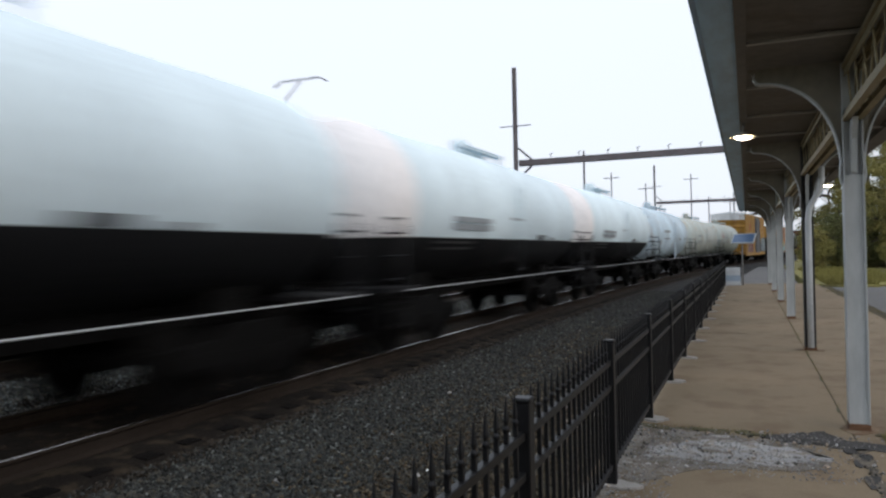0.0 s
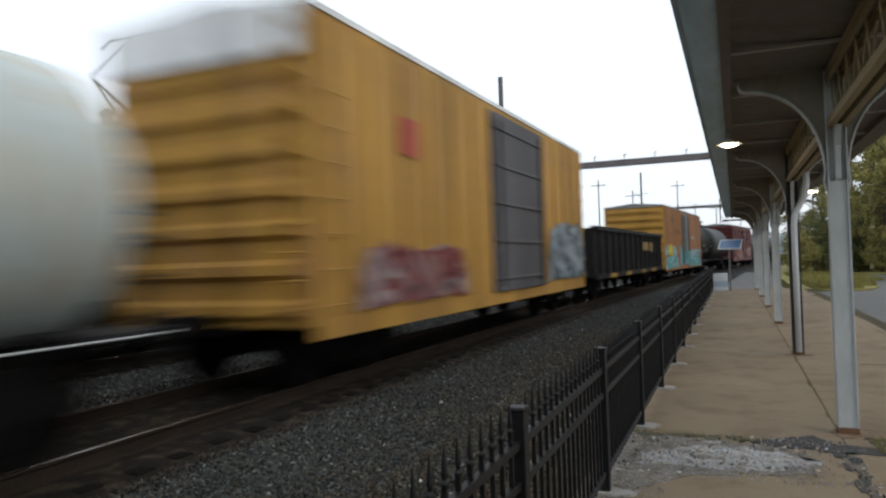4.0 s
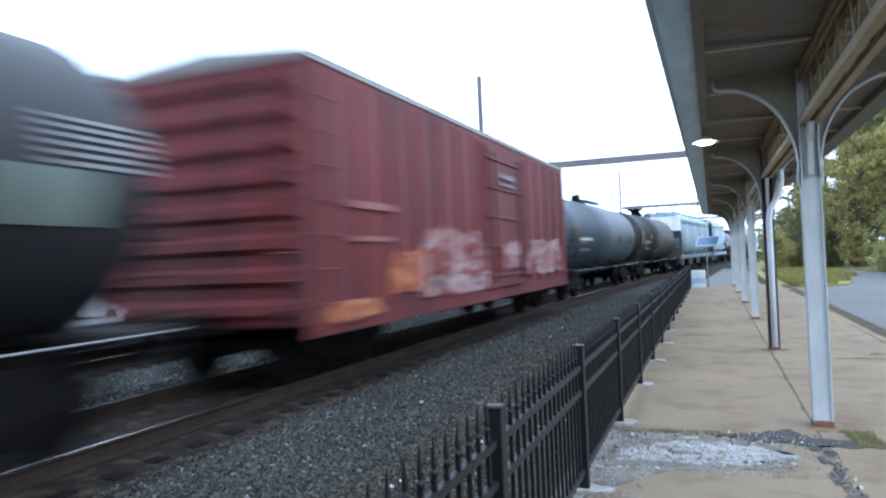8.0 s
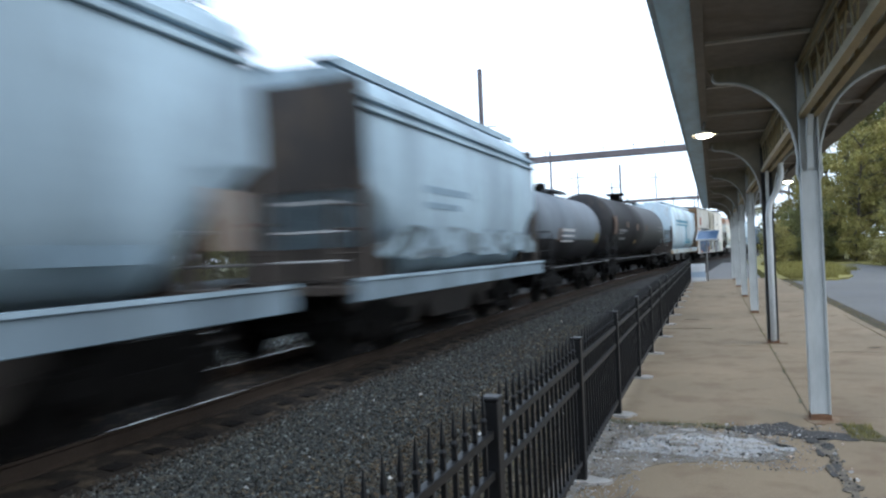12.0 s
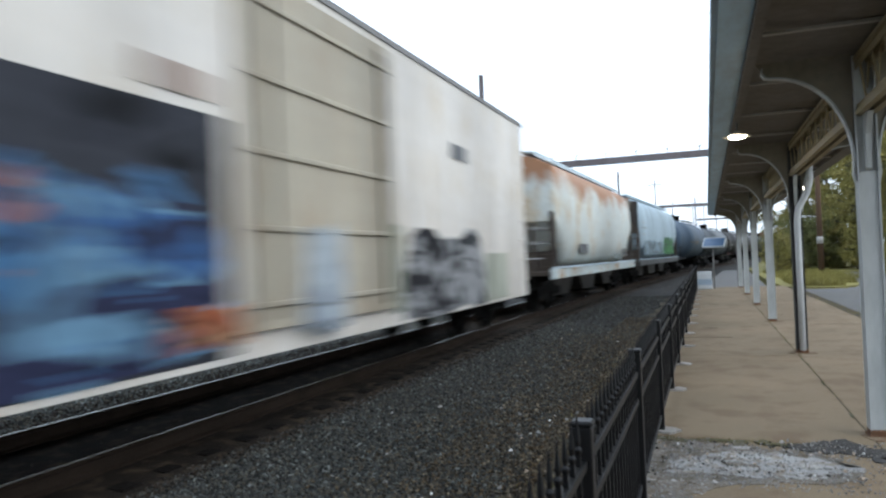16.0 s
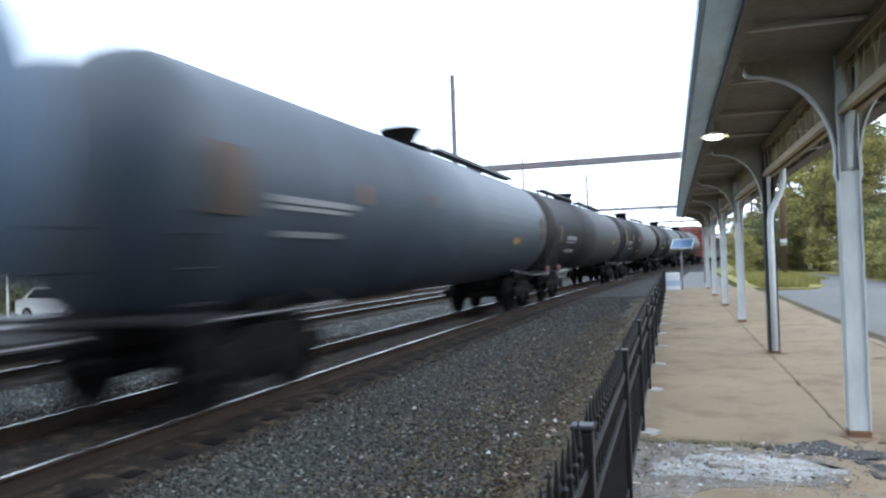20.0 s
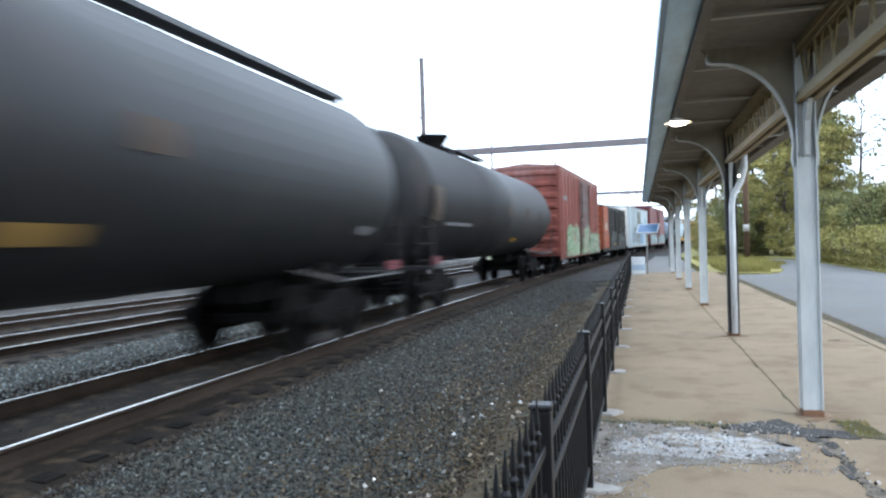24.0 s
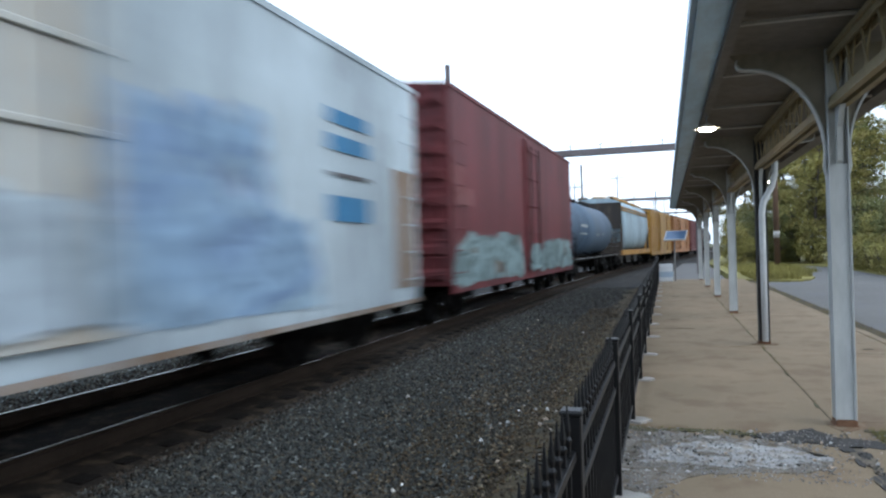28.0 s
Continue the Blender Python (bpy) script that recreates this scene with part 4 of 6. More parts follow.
def tank_car(near, far, material, label, r=1.42, zc=2.44, marks=(), rail=True, dome=0.0, walks=((0.35, 3.1),), housing="bowl", placard=(), end_paint=None):
    """A tank on two trucks: shell with domed heads, end platforms, side rails, a raised top walkway and the valve housing.
    marks: painted fields as (from, to) in metres from the near end and (from, to) in degrees; walks: stretches of walkway from the middle."""
    half = (far - near) / 2
    car = thing("tank_car", label, "tank car", "freight train", at=on_line((near + far) / 2))
    L = half + 0.12
    prof = [(-L + 0.54 * (1 - math.cos(k / 8 * math.pi / 2)), r * math.sin(k / 8 * math.pi / 2)) for k in range(9)]
    prof += [(-L / 3, r), (-L / 3 + 0.01, r + 0.012), (L / 3, r + 0.012), (L / 3 + 0.01, r)]
    prof += [(-y, q) for y, q in prof[:9][::-1]]
    part("tank", lathe_y(bmesh.new(), prof, 0, zc, 48), material, car)
    if end_paint:
        cap = [(y, q + 0.006) for y, q in prof[:9]] + [(-L + 1.0, r + 0.006)]
        part("painted_end", lathe_y(bmesh.new(), cap, 0, zc, 48), end_paint, car, "pinkish white band round the end")
    sm = M["black"]
    stub = rail == "stub"
    for e in (-1, 1) if stub else (0,):
        ya, yb = (-half, half) if e == 0 else sorted((e * half, e * (half - 3.2)))
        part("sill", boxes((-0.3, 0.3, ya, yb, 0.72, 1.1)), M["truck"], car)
    for s in (-1, 1):
        part("end_platform", boxes((-1.45, 1.45, s * half - 0.15 - (0.75 if s > 0 else 0), s * half - 0.15 + (0.75 if s < 0 else 0), 0.96, 1.02)), sm, car)
        part("end_rail", tubes([[(-1.4, s * half - s * 0.2, 1.02), (-1.4, s * half - s * 0.2, 2.0), (1.4, s * half - s * 0.2, 2.0), (1.4, s * half - s * 0.2, 1.02)]], 0.02), sm, car)
        part("end_ladder", ladder(1.3, s * (half - 0.12), 0.35, 1.9, 0.36, "x"), sm, car)
        rm = M["white_stripe"] if rail == "white" else M["rail_dull"] if stub else M["rail_paint"]
        for e in (-1, 1) if stub else ():
            part("side_rail", tubes([[(s * 1.45, e * (half - 0.2), 0.98), (s * 1.45, e * (half - 2.6), 0.98), (s * 0.9, e * (half - 3.0), 1.15)]], 0.017), rm, car)
        if not stub:
            part("side_rail", tubes([[(s * 1.5, -half + 0.2, 0.98), (s * 1.5, half - 0.2, 0.98)]], 0.010), rm, car, "thin pale running rail")
            for y in (-half * 0.6, -half * 0.2, half * 0.2, half * 0.6):
                part("rail_brace", tubes([[(s * 1.5, y, 0.97), (s * 0.9, y, 1.2)]], 0.02), M["truck"], car)
        for e in (-1, 1):
            o = [(s * 0.3, 0.9), (s * 0.85, 0.9), (s * 0.85, zc - r * 0.84), (s * 0.6, zc - r * 0.88), (s * 0.3, zc - r * 0.94)]
            part("saddle", prism(bmesh.new(), o, "y", e * (half - 1.9) - 0.28, e * (half - 1.9) + 0.28), M["truck"], car)
    zt = zc + r
    pale = housing == "post"
    if housing == "bowl":
        prof = [(0.3, zt - 0.1), (0.3, zt + 0.12), (0.4, zt + 0.3), (0.46, zt + 0.37), (0.47, zt + 0.42), (0.2, zt + 0.45)]
    elif housing == "lid":
        prof = [(0.27, zt - 0.1), (0.27, zt + 0.30), (0.46, zt + 0.36), (0.50, zt + 0.42), (0.48, zt + 0.45), (0.2, zt + 0.47)]
    else:
        prof = [(0.21, zt - 0.1), (0.20, zt + 0.28), (0.16, zt + 0.36), (0.08, zt + 0.38)]
    part("valve_housing", lathe_z(bmesh.new(), prof, 0, dome, 18), material if pale else M["truck"], car)
    part("manway", lathe_z(bmesh.new(), [(0.25, zt - 0.1), (0.25, zt + 0.14), (0.29, zt + 0.16), (0.29, zt + 0.2)], 0, dome + 0.85, 14), material if pale else M["truck"], car)
    wm, lift, wx, ww = (WHITE, 0.045, 0.33, 0.10) if pale else (M["walk_grate"], 0.0, 0.42, 0.14)
    for y0, y1 in walks:
        for s in (-1, 1):
            part("walkway", boxes((s * wx - ww, s * wx + ww, dome + y0, dome + y1, zt + 0.045 + lift, zt + 0.075 + lift)), wm, car, "grated top walkway")
            part("walkway_edge", boxes((s * (wx + ww + 0.01) - 0.012, s * (wx + ww + 0.01) + 0.012, dome + y0, dome + y1, zt + 0.03 + lift, zt + 0.10 + lift)), wm, car)
        n = max(2, int((y1 - y0) / 1.4))
        for k in range(n + 1):
            yk = dome + y0 + (y1 - y0) * k / n
            for sx in (-wx, wx):
                part("walkway_bracket", boxes((sx - 0.03, sx + 0.03, yk - 0.02, yk + 0.02, zt - 0.15, zt + 0.045 + lift)), wm, car)
    if pale:
        part("ladder", ladder(r + 0.05, dome, 1.0, zc + 0.6, 0.36), material, car)
    for y0, y1, a0, a1, key in marks:
        curved_plate(car, y0 - half, y1 - half, a0, a1, r + 0.014, zc, M[key] if key in M else PAINT[key])
    for y in placard:
        part("placard", boxes((1.452, 1.462, y - half, y - half + 0.5, 1.05, 1.2)), M["red_mark"], car, "red and white end stripe")
    running_gear(car, half)
    return car


def box_car(near, far, wall, label, top=4.18, bottom=0.78, end_mat=None, top_mat=None, door_mat=None, ribs=True, ribbed_door=False, bands=(), w=1.53, category="boxcar", name="boxcar", door=(-0.18, 0.2), end_band=None):
    half = (far - near) / 2
    car = thing(name, label, category, "freight train", at=on_line((near + far) / 2))
    end_mat = end_mat or wall
    b = part("body", boxes((-w, w, -half + 0.08, half - 0.08, bottom, top), bevel=0.02), wall, car)
    roof_o = [(-w - 0.02, top - 0.02), (w + 0.02, top - 0.02), (w + 0.02, top + 0.06), (0, top + 0.2), (-w - 0.02, top + 0.06)]
    part("roof", prism(bmesh.new(), roof_o, "y", -half + 0.02, half - 0.02), top_mat or M["galv"], car)
    for s in (-1, 1):
        n = 8
        for k in range(n):
            z = bottom + 0.2 + (top - bottom - 0.45) * k / (n - 1)
            yb = s * (half - 0.08)
            bm = bmesh.new()
            # a pressed rib across the end wall
            va = [bm.verts.new((u, yb, v)) for u, v in ((-w + 0.06, z - 0.12), (w - 0.06, z - 0.12), (w - 0.06, z + 0.14), (-w + 0.06, z + 0.14))]
            vb = [bm.verts.new((u, yb + s * 0.09, v)) for u, v in ((-w + 0.22, z - 0.05), (w - 0.22, z - 0.05), (w - 0.22, z + 0.07), (-w + 0.22, z + 0.07))]
            bm.faces.new(vb)
            for i in range(4):
                bm.faces.new((va[i], va[(i + 1) % 4], vb[(i + 1) % 4], vb[i]))
            bmesh.ops.recalc_face_normals(bm, faces=bm.faces[:])
            part("end_rib", bm, end_mat, car)
        part("end_wall", boxes((-w + 0.001, w - 0.001, s * (half - 0.0795) - 0.004, s * (half - 0.0795) + 0.004, bottom + 0.01, top - 0.03)), end_mat, car)
        part("ladder", ladder(w - 0.25, s * (half + 0.04), bottom + 0.1, top - 0.1, axis="x"), end_mat, car)
    if ribs:
        k = 0
        y = -half + 0.5
        sp = None
        while y < half - 0.3:
            for s in (-1, 1):
                if s > 0 and door[0] * 2 * half < y < door[1] * 2 * half:
                    continue
                if sp is None:
                    sp = part("side_post", boxes((-0.02, 0.02, -0.05, 0.05, bottom + 0.12, top - 0.12), bevel=0.008), wall, car)
                    sp.matrix_basis = pose(s * (w + 0.015), y, 0)
                else:
                    again(sp, car, pose(s * (w + 0.015), y, 0))
            y += 0.95
    if end_band:
        for s in (-1, 1):
            yb = s * (half + 0.02)
            part("end_band", boxes((-w + 0.02, w - 0.02, min(yb, yb + s * 0.012), max(yb, yb + s * 0.012), end_band[0], top - 0.01)), end_band[1], car, "white band across the end wall")
    dm = door_mat or wall
    ya, yb = door[0] * 2 * half, door[1] * 2 * half
    d = part("door", boxes((w + 0.02, w + 0.07, ya, yb, bottom + 0.1, top - 0.15), bevel=0.01), dm, car)
    nr = 14 if ribbed_door else 5
    hr = 0.07 if ribbed_door else 0.03
    dr = None
    for k in range(nr):
        z = bottom + 0.35 + (top - bottom - 0.8) * k / (nr - 1)
        if dr is None:
            dr = part("door_rib", boxes((w + 0.071, w + 0.10, ya + 0.08, yb - 0.08, -hr, hr), bevel=0.01), dm, d)
            dr.matrix_basis = pose(0, 0, z)
        else:
            again(dr, d, pose(0, 0, z))
    for yy in (ya + 0.35, yb - 0.35):
        part("door_bar", tubes([[(w + 0.11, yy, bottom + 0.2), (w + 0.11, yy, top - 0.3)]], 0.02), M["truck"], d)
    gi = None
    for e in (-1, 1):
        for k in range(7):
            m = pose(w + 0.03, e * (half - 0.42), bottom + 0.25 + k * 0.42)
            if gi is None:
                gi = part("grab_iron", tubes([[(0, -0.2, 0), (0.05, -0.2, 0), (0.05, 0.2, 0), (0, 0.2, 0)]], 0.012, 5), wall, car)
                gi.matrix_basis = m
            else:
                again(gi, car, m)
    for s in (-1, 1):
        part("side_sill", boxes((s * (w - 0.023) - 0.027, s * (w - 0.023) + 0.027, -half + 0.1, half - 0.1, bottom - 0.14, bottom + 0.09)), wall, car)
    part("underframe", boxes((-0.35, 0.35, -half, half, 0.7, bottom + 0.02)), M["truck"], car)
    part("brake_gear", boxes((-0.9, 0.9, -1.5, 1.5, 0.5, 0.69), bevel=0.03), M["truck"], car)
    for i, (y0, y1, z0, z1, key) in enumerate(bands):
        on_door = door[0] * 2 < (y0 + y1) / 2 < door[1] * 2
        plate(car, y0 * half, y1 * half, z0, z1, w + (0.104 if on_door else 0.04 if ribs else 0.006) + 0.0015 * i, M[key] if key in M else PAINT[key], "graffiti" if key.startswith("tag") else "marking")
    running_gear(car, half)
    return car


def hopper_car(near, far, material, label, top=4.3, bands=(), w=1.57, frame_mat=None, sill_mat=None, chords=True, end_mat=None, dark_end=True):
    """A covered hopper: bulging sides, sloped ends over open platforms, hatch roof and outlet bays."""
    half = (far - near) / 2
    car = thing("covered_hopper", label, "hopper car", "freight train", at=on_line((near + far) / 2))
    right = [(0.75, top - 0.04), (1.1, top - 0.14), (1.34, top - 0.32), (w - 0.09, top - 0.6), (w - 0.025, top - 0.95), (w, 2.9), (w, 2.3), (w - 0.03, 1.85), (w - 0.10, 1.5), (1.3, 1.26), (0.85, 1.15)]
    sec = [(-u, v) for u, v in right[::-1]] + [(0, top)] + right
    bm = bmesh.new()
    rings = []
    for y, k, lift in ((-half + 0.55, 0.985, 1.35), (-half + 2.0, 1.0, 0.0), (half - 2.0, 1.0, 0.0), (half - 0.55, 0.985, 1.35)):
        rings.append([bm.verts.new((u * k, y, max(v, 1.15 + lift) if v < 2.6 else v)) for u, v in sec])
    for a, b in zip(rings, rings[1:]):
        for k in range(len(sec)):
            bm.faces.new((a[k], a[(k + 1) % len(sec)], b[(k + 1) % len(sec)], b[k])).smooth = k < len(sec) - 1
    bm.faces.new(rings[0])
    bm.faces.new(rings[-1][::-1])
    bmesh.ops.recalc_face_normals(bm, faces=bm.faces[:])
    part("body", bm, material, car)
    fm = frame_mat or material
    sm = sill_mat or fm
    # grimy brown for the end parts, darkened by the shade of the open end
    em = PAINT["end_grime_shade"]
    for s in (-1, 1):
        # added panel: stops the view through the end and stands for its shade
        part("end_bulkhead", boxes((-1.35, 1.35, s * (half - 1.5) - 0.04, s * (half - 1.5) + 0.04, 1.0, 2.5)), em, car, "dark panel added to block the view through the end")
        part("side_sill", boxes((s * (w - 0.03) - 0.06, s * (w - 0.03) + 0.06, -half + 0.1, half - 0.1, 0.90, 1.17), bevel=0.01), sm, car)
        part("sill_ledge", boxes((s * (w + 0.01) - 0.05, s * (w + 0.01) + 0.05, -half + 0.12, half - 0.12, 1.172, 1.215)), fm, car)
        if chords:
            part("top_chord", boxes((s * (w - 0.06) - 0.05, s * (w - 0.06) + 0.05, -half + 0.5, half - 0.5, top - 0.62, top - 0.55), bevel=0.01), fm, car)
            part("top_chord", boxes((s * (w - 0.035) - 0.04, s * (w - 0.035) + 0.04, -half + 0.5, half - 0.5, top - 0.78, top - 0.72), bevel=0.01), fm, car)
        part("running_board", boxes((s * 0.82 - 0.2, s * 0.82 + 0.2, -half + 0.56, half - 0.56, top + 0.04, top + 0.065)), fm, car, "grated roof walkway")
        part("board_lip", boxes((s * 1.03 - 0.012, s * 1.03 + 0.012, -half + 0.56, half - 0.56, top - 0.06, top + 0.075)), fm, car)
    bb = None
    y = -half + 0.9
    while y < half - 0.6:
        for x in (-0.8, 0.8):
            if bb is None:
                bb = part("board_bracket", boxes((-0.03, 0.03, -0.03, 0.03, top - 0.12, top + 0.04)), fm, car)
                bb.matrix_basis = pose(x, y, 0)
            else:
                again(bb, car, pose(x, y, 0))
        y += 1.6
    part("hatch", boxes((-0.36, 0.36, -half + 1.2, half - 1.2, top - 0.02, top + 0.12), bevel=0.03), fm, car)
    for s in (-1, 1):
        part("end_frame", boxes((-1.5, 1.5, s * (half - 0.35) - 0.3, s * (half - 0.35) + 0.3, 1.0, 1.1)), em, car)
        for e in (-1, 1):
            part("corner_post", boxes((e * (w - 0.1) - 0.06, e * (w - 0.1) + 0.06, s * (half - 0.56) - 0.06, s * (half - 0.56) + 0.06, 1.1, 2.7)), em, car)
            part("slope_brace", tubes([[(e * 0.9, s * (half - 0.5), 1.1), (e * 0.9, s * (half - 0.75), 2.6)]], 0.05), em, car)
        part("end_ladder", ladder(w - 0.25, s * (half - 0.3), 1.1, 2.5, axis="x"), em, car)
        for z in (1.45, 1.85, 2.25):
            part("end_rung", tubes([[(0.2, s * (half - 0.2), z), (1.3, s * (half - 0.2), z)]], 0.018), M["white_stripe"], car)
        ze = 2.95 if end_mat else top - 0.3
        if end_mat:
            # sheet added over the upper end; its white stands for sky light
            part("end_sheet", boxes((-w * 0.98 + 0.06, w * 0.98 - 0.06, s * (half - 0.545) - 0.008, s * (half - 0.545) + 0.008, ze + 0.002, top - 0.3)), end_mat, car, "upper end sheet, sky light put in as white")
        # lower end face: shade of the gap between cars is in its colour
        part("end_sheet", boxes((-w * 0.98 + 0.03, w * 0.98 - 0.03, s * (half - 0.545) - 0.008, s * (half - 0.545) + 0.008, 2.45, ze)), PAINT["end_shade"] if dark_end else material, car)
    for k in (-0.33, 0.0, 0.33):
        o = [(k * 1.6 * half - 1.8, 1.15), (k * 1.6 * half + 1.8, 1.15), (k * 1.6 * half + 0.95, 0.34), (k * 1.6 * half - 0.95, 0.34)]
        part("outlet_bay", prism(bmesh.new(), o, "x", -0.95, 0.95), PAINT["bay_dark"], car)
        part("outlet_gate", boxes((-1.15, 1.15, k * 1.6 * half - 0.6, k * 1.6 * half + 0.6, 0.26, 0.338)), M["truck"], car)
    part("centre_sill", boxes((-0.28, 0.28, -half, half, 0.72, 1.02)), M["truck"], car)
    for y0, y1, z0, z1, key in bands:
        plate(car, y0 * half, y1 * half, z0, z1, w + 0.002, M[key] if key in M else PAINT[key], "graffiti" if key.startswith("tag") else "marking")
    running_gear(car, half)
    return car


def gondola(near, far, material, label, top=2.75, bands=()):
    half, w = (far - near) / 2, 1.5
    car = thing("gondola_car", label, "gondola car", "freight train", at=on_line((near + far) / 2))
    part("side_wall", boxes((w - 0.06, w, -half + 0.1, half - 0.1, 0.85, top)), material, car)
    part("side_wall", boxes((-w, -w + 0.06, -half + 0.1, half - 0.1, 0.85, top)), material, car)
    for s in (-1, 1):
        part("end_wall", boxes((-w + 0.06, w - 0.06, s * (half - 0.13) - 0.03, s * (half - 0.13) + 0.03, 0.85, top)), material, car)
        sp, y = None, -half + 0.6
        while y < half - 0.3:
            if sp is None:
                sp = part("side_post", boxes((-0.06, 0.06, -0.06, 0.06, 0.9, top - 0.08), bevel=0.01), material, car)
                sp.matrix_basis = pose(s * (w + 0.06), y, 0)
            else:
                again(sp, car, pose(s * (w + 0.06), y, 0))
            y += 1.1
        part("top_chord", boxes((s * w - 0.1, s * w + 0.1, -half + 0.08, half - 0.08, top - 0.06, top + 0.06)), material, car)
        part("side_sill", boxes((s * w - 0.07, s * w + 0.09, -half + 0.1, half - 0.1, 0.78, 0.95)), material, car)
    part("floor", boxes((-w + 0.06, w - 0.06, -half + 0.16, half - 0.16, 1.0, 1.1)), M["truck"], car)
    part("underframe", boxes((-0.35, 0.35, -half, half, 0.7, 1.0)), M["truck"], car)
    part("load", boxes((-w + 0.08, w - 0.08, -half + 0.4, half - 0.4, 1.1, top - 0.35)), M["ballast"], car)
    for y0, y1, z0, z1, key in bands:
        plate(car, y0 * half, y1 * half, z0, z1, w + 0.125, M[key] if key in M else PAINT[key])
    running_gear(car, half)
    return car


WHITE = paint("white", (0.66, 0.81, 0.90), second=(0.52, 0.52, 0.50), amount=0.25)
DINGY = paint("dingy_white", (0.47, 0.56, 0.61), second=(0.30, 0.35, 0.38), amount=0.4)
PALE = paint("pale", (0.53, 0.60, 0.58), second=(0.50, 0.43, 0.33), amount=0.45, dark=0.65)
WHITE_BLACK = paint("white_over_black", (0.78, 0.91, 0.95), dark=0.78, band=(1.75, (0.012, 0.012, 0.013)))
GREY_BLACK = paint("grey_over_black", (0.14, 0.165, 0.19), band=(1.80, (0.02, 0.02, 0.022)))
GREY = paint("grey", (0.40, 0.44, 0.48), second=(0.33, 0.35, 0.37), amount=0.3)
LIGHT = paint("light_grey", (0.35, 0.46, 0.53), second=(0.25, 0.32, 0.36), amount=0.3)
LIGHTER = paint("lighter_grey", (0.42, 0.53, 0.60), second=(0.32, 0.40, 0.45), amount=0.3, dark=0.65)
DARK_GREY = paint("dark_grey", (0.030, 0.044, 0.060), second=(0.020, 0.027, 0.034), amount=0.3, rough=0.5, spec=0.42)
BLUE_GREY = paint("blue_grey", (0.082, 0.125, 0.18), second=(0.06, 0.085, 0.118), amount=0.3)
YELLOW = paint("yellow", (0.50, 0.27, 0.055), second=(0.38, 0.20, 0.07), amount=0.4)
ORANGE = paint("orange", (0.34, 0.145, 0.045), second=(0.25, 0.105, 0.045), amount=0.4)
RED = paint("red", (0.140, 0.026, 0.027), second=(0.088, 0.030, 0.032), amount=0.45)
OXIDE = paint("oxide_red", (0.21, 0.062, 0.046), second=(0.13, 0.045, 0.038), amount=0.4, run=(2.9, 5.3, (0.21, 0.11, 0.10)))
MAROON = paint("maroon", (0.15, 0.036, 0.04), second=(0.09, 0.03, 0.034), amount=0.4)
BROWN = paint("brown", (0.028, 0.028, 0.0285), spec=0.08, second=(0.032, 0.026, 0.023), amount=0.4)
BEIGE = paint("beige", (0.75, 0.72, 0.67), second=(0.60, 0.52, 0.40), amount=0.3, dark=0.7)
RUSTY = paint("rusty_white", (0.70, 0.75, 0.72), second=(0.56, 0.46, 0.32), amount=0.42, scale=1.8, stretch=(1, 0.6, 0.45), run=(1.75, 4.6, (0.31, 0.165, 0.095)))
RUSTY_END = paint("rusty_end", (0.36, 0.26, 0.16), second=(0.24, 0.13, 0.07), amount=0.6)
FLAT_BLACK = M["black"]
paint("teal_letter", (0.10, 0.33, 0.46))
paint("blue_letter", (0.05, 0.21, 0.40))
paint("red_letter", (0.50, 0.08, 0.06))
paint("grey_pale_door", (0.44, 0.47, 0.46), second=(0.40, 0.33, 0.24), amount=0.4)
paint("grey_door", (0.17, 0.19, 0.20), second=(0.11, 0.12, 0.13), amount=0.4)
paint("pink_faded", (0.46, 0.38, 0.33))
paint("rust_stain", (0.24, 0.17, 0.12), second=(0.34, 0.34, 0.33), amount=0.5)
paint("fire_orange", (0.33, 0.082, 0.036), second=(0.22, 0.06, 0.035), amount=0.4)
# paler orange for top strips: sky glare put into the paint
paint("ember_glare", (0.36, 0.135, 0.085), second=(0.33, 0.082, 0.036), amount=0.5)
paint("tan_faded", (0.055, 0.046, 0.038))
paint("dim_teal", (0.028, 0.055, 0.057))
paint("dim_grey", (0.085, 0.087, 0.09))
paint("mint", (0.26, 0.32, 0.25))
paint("orange_red", (0.30, 0.075, 0.045))
paint("pale_grey", (0.30, 0.33, 0.33))
paint("pale_mark", (0.42, 0.46, 0.48))
paint("pink_white", (0.91, 0.88, 0.865), dark=0.9, band=(1.74, (0.012, 0.012, 0.013)))
paint("sill_pale", (0.22, 0.29, 0.34), second=(0.14, 0.18, 0.20), amount=0.4)
paint("sill_stained", (0.58, 0.66, 0.66), second=(0.40, 0.27, 0.15), amount=0.45, scale=2.5, stretch=(1, 0.6, 0.6))
paint("door_brown", (0.125, 0.072, 0.066), second=(0.085, 0.055, 0.052), amount=0.4)
paint("grey_mark", (0.16, 0.17, 0.18))
paint("faint_blue", (0.19, 0.27, 0.33))
paint("dim_bar", (0.06, 0.06, 0.062))
paint("dim_yellow", (0.14, 0.10, 0.015))
paint("dim_red", (0.50, 0.27, 0.23), second=(0.58, 0.50, 0.44), amount=0.5)
paint("orange_dim", (0.065, 0.048, 0.036))
paint("faded_tan", (0.17, 0.145, 0.12))
paint("faded_dark", (0.19, 0.10, 0.055), second=(0.25, 0.12, 0.05), amount=0.5)
paint("mint_dim", (0.12, 0.15, 0.13))
paint("mint_pale", (0.48, 0.52, 0.42), second=(0.58, 0.58, 0.50), amount=0.5)
paint("pink_dim", (0.24, 0.11, 0.105), second=(0.16, 0.03, 0.032), amount=0.5)
paint("tan_door", (0.50, 0.46, 0.37), second=(0.42, 0.35, 0.26), amount=0.4)
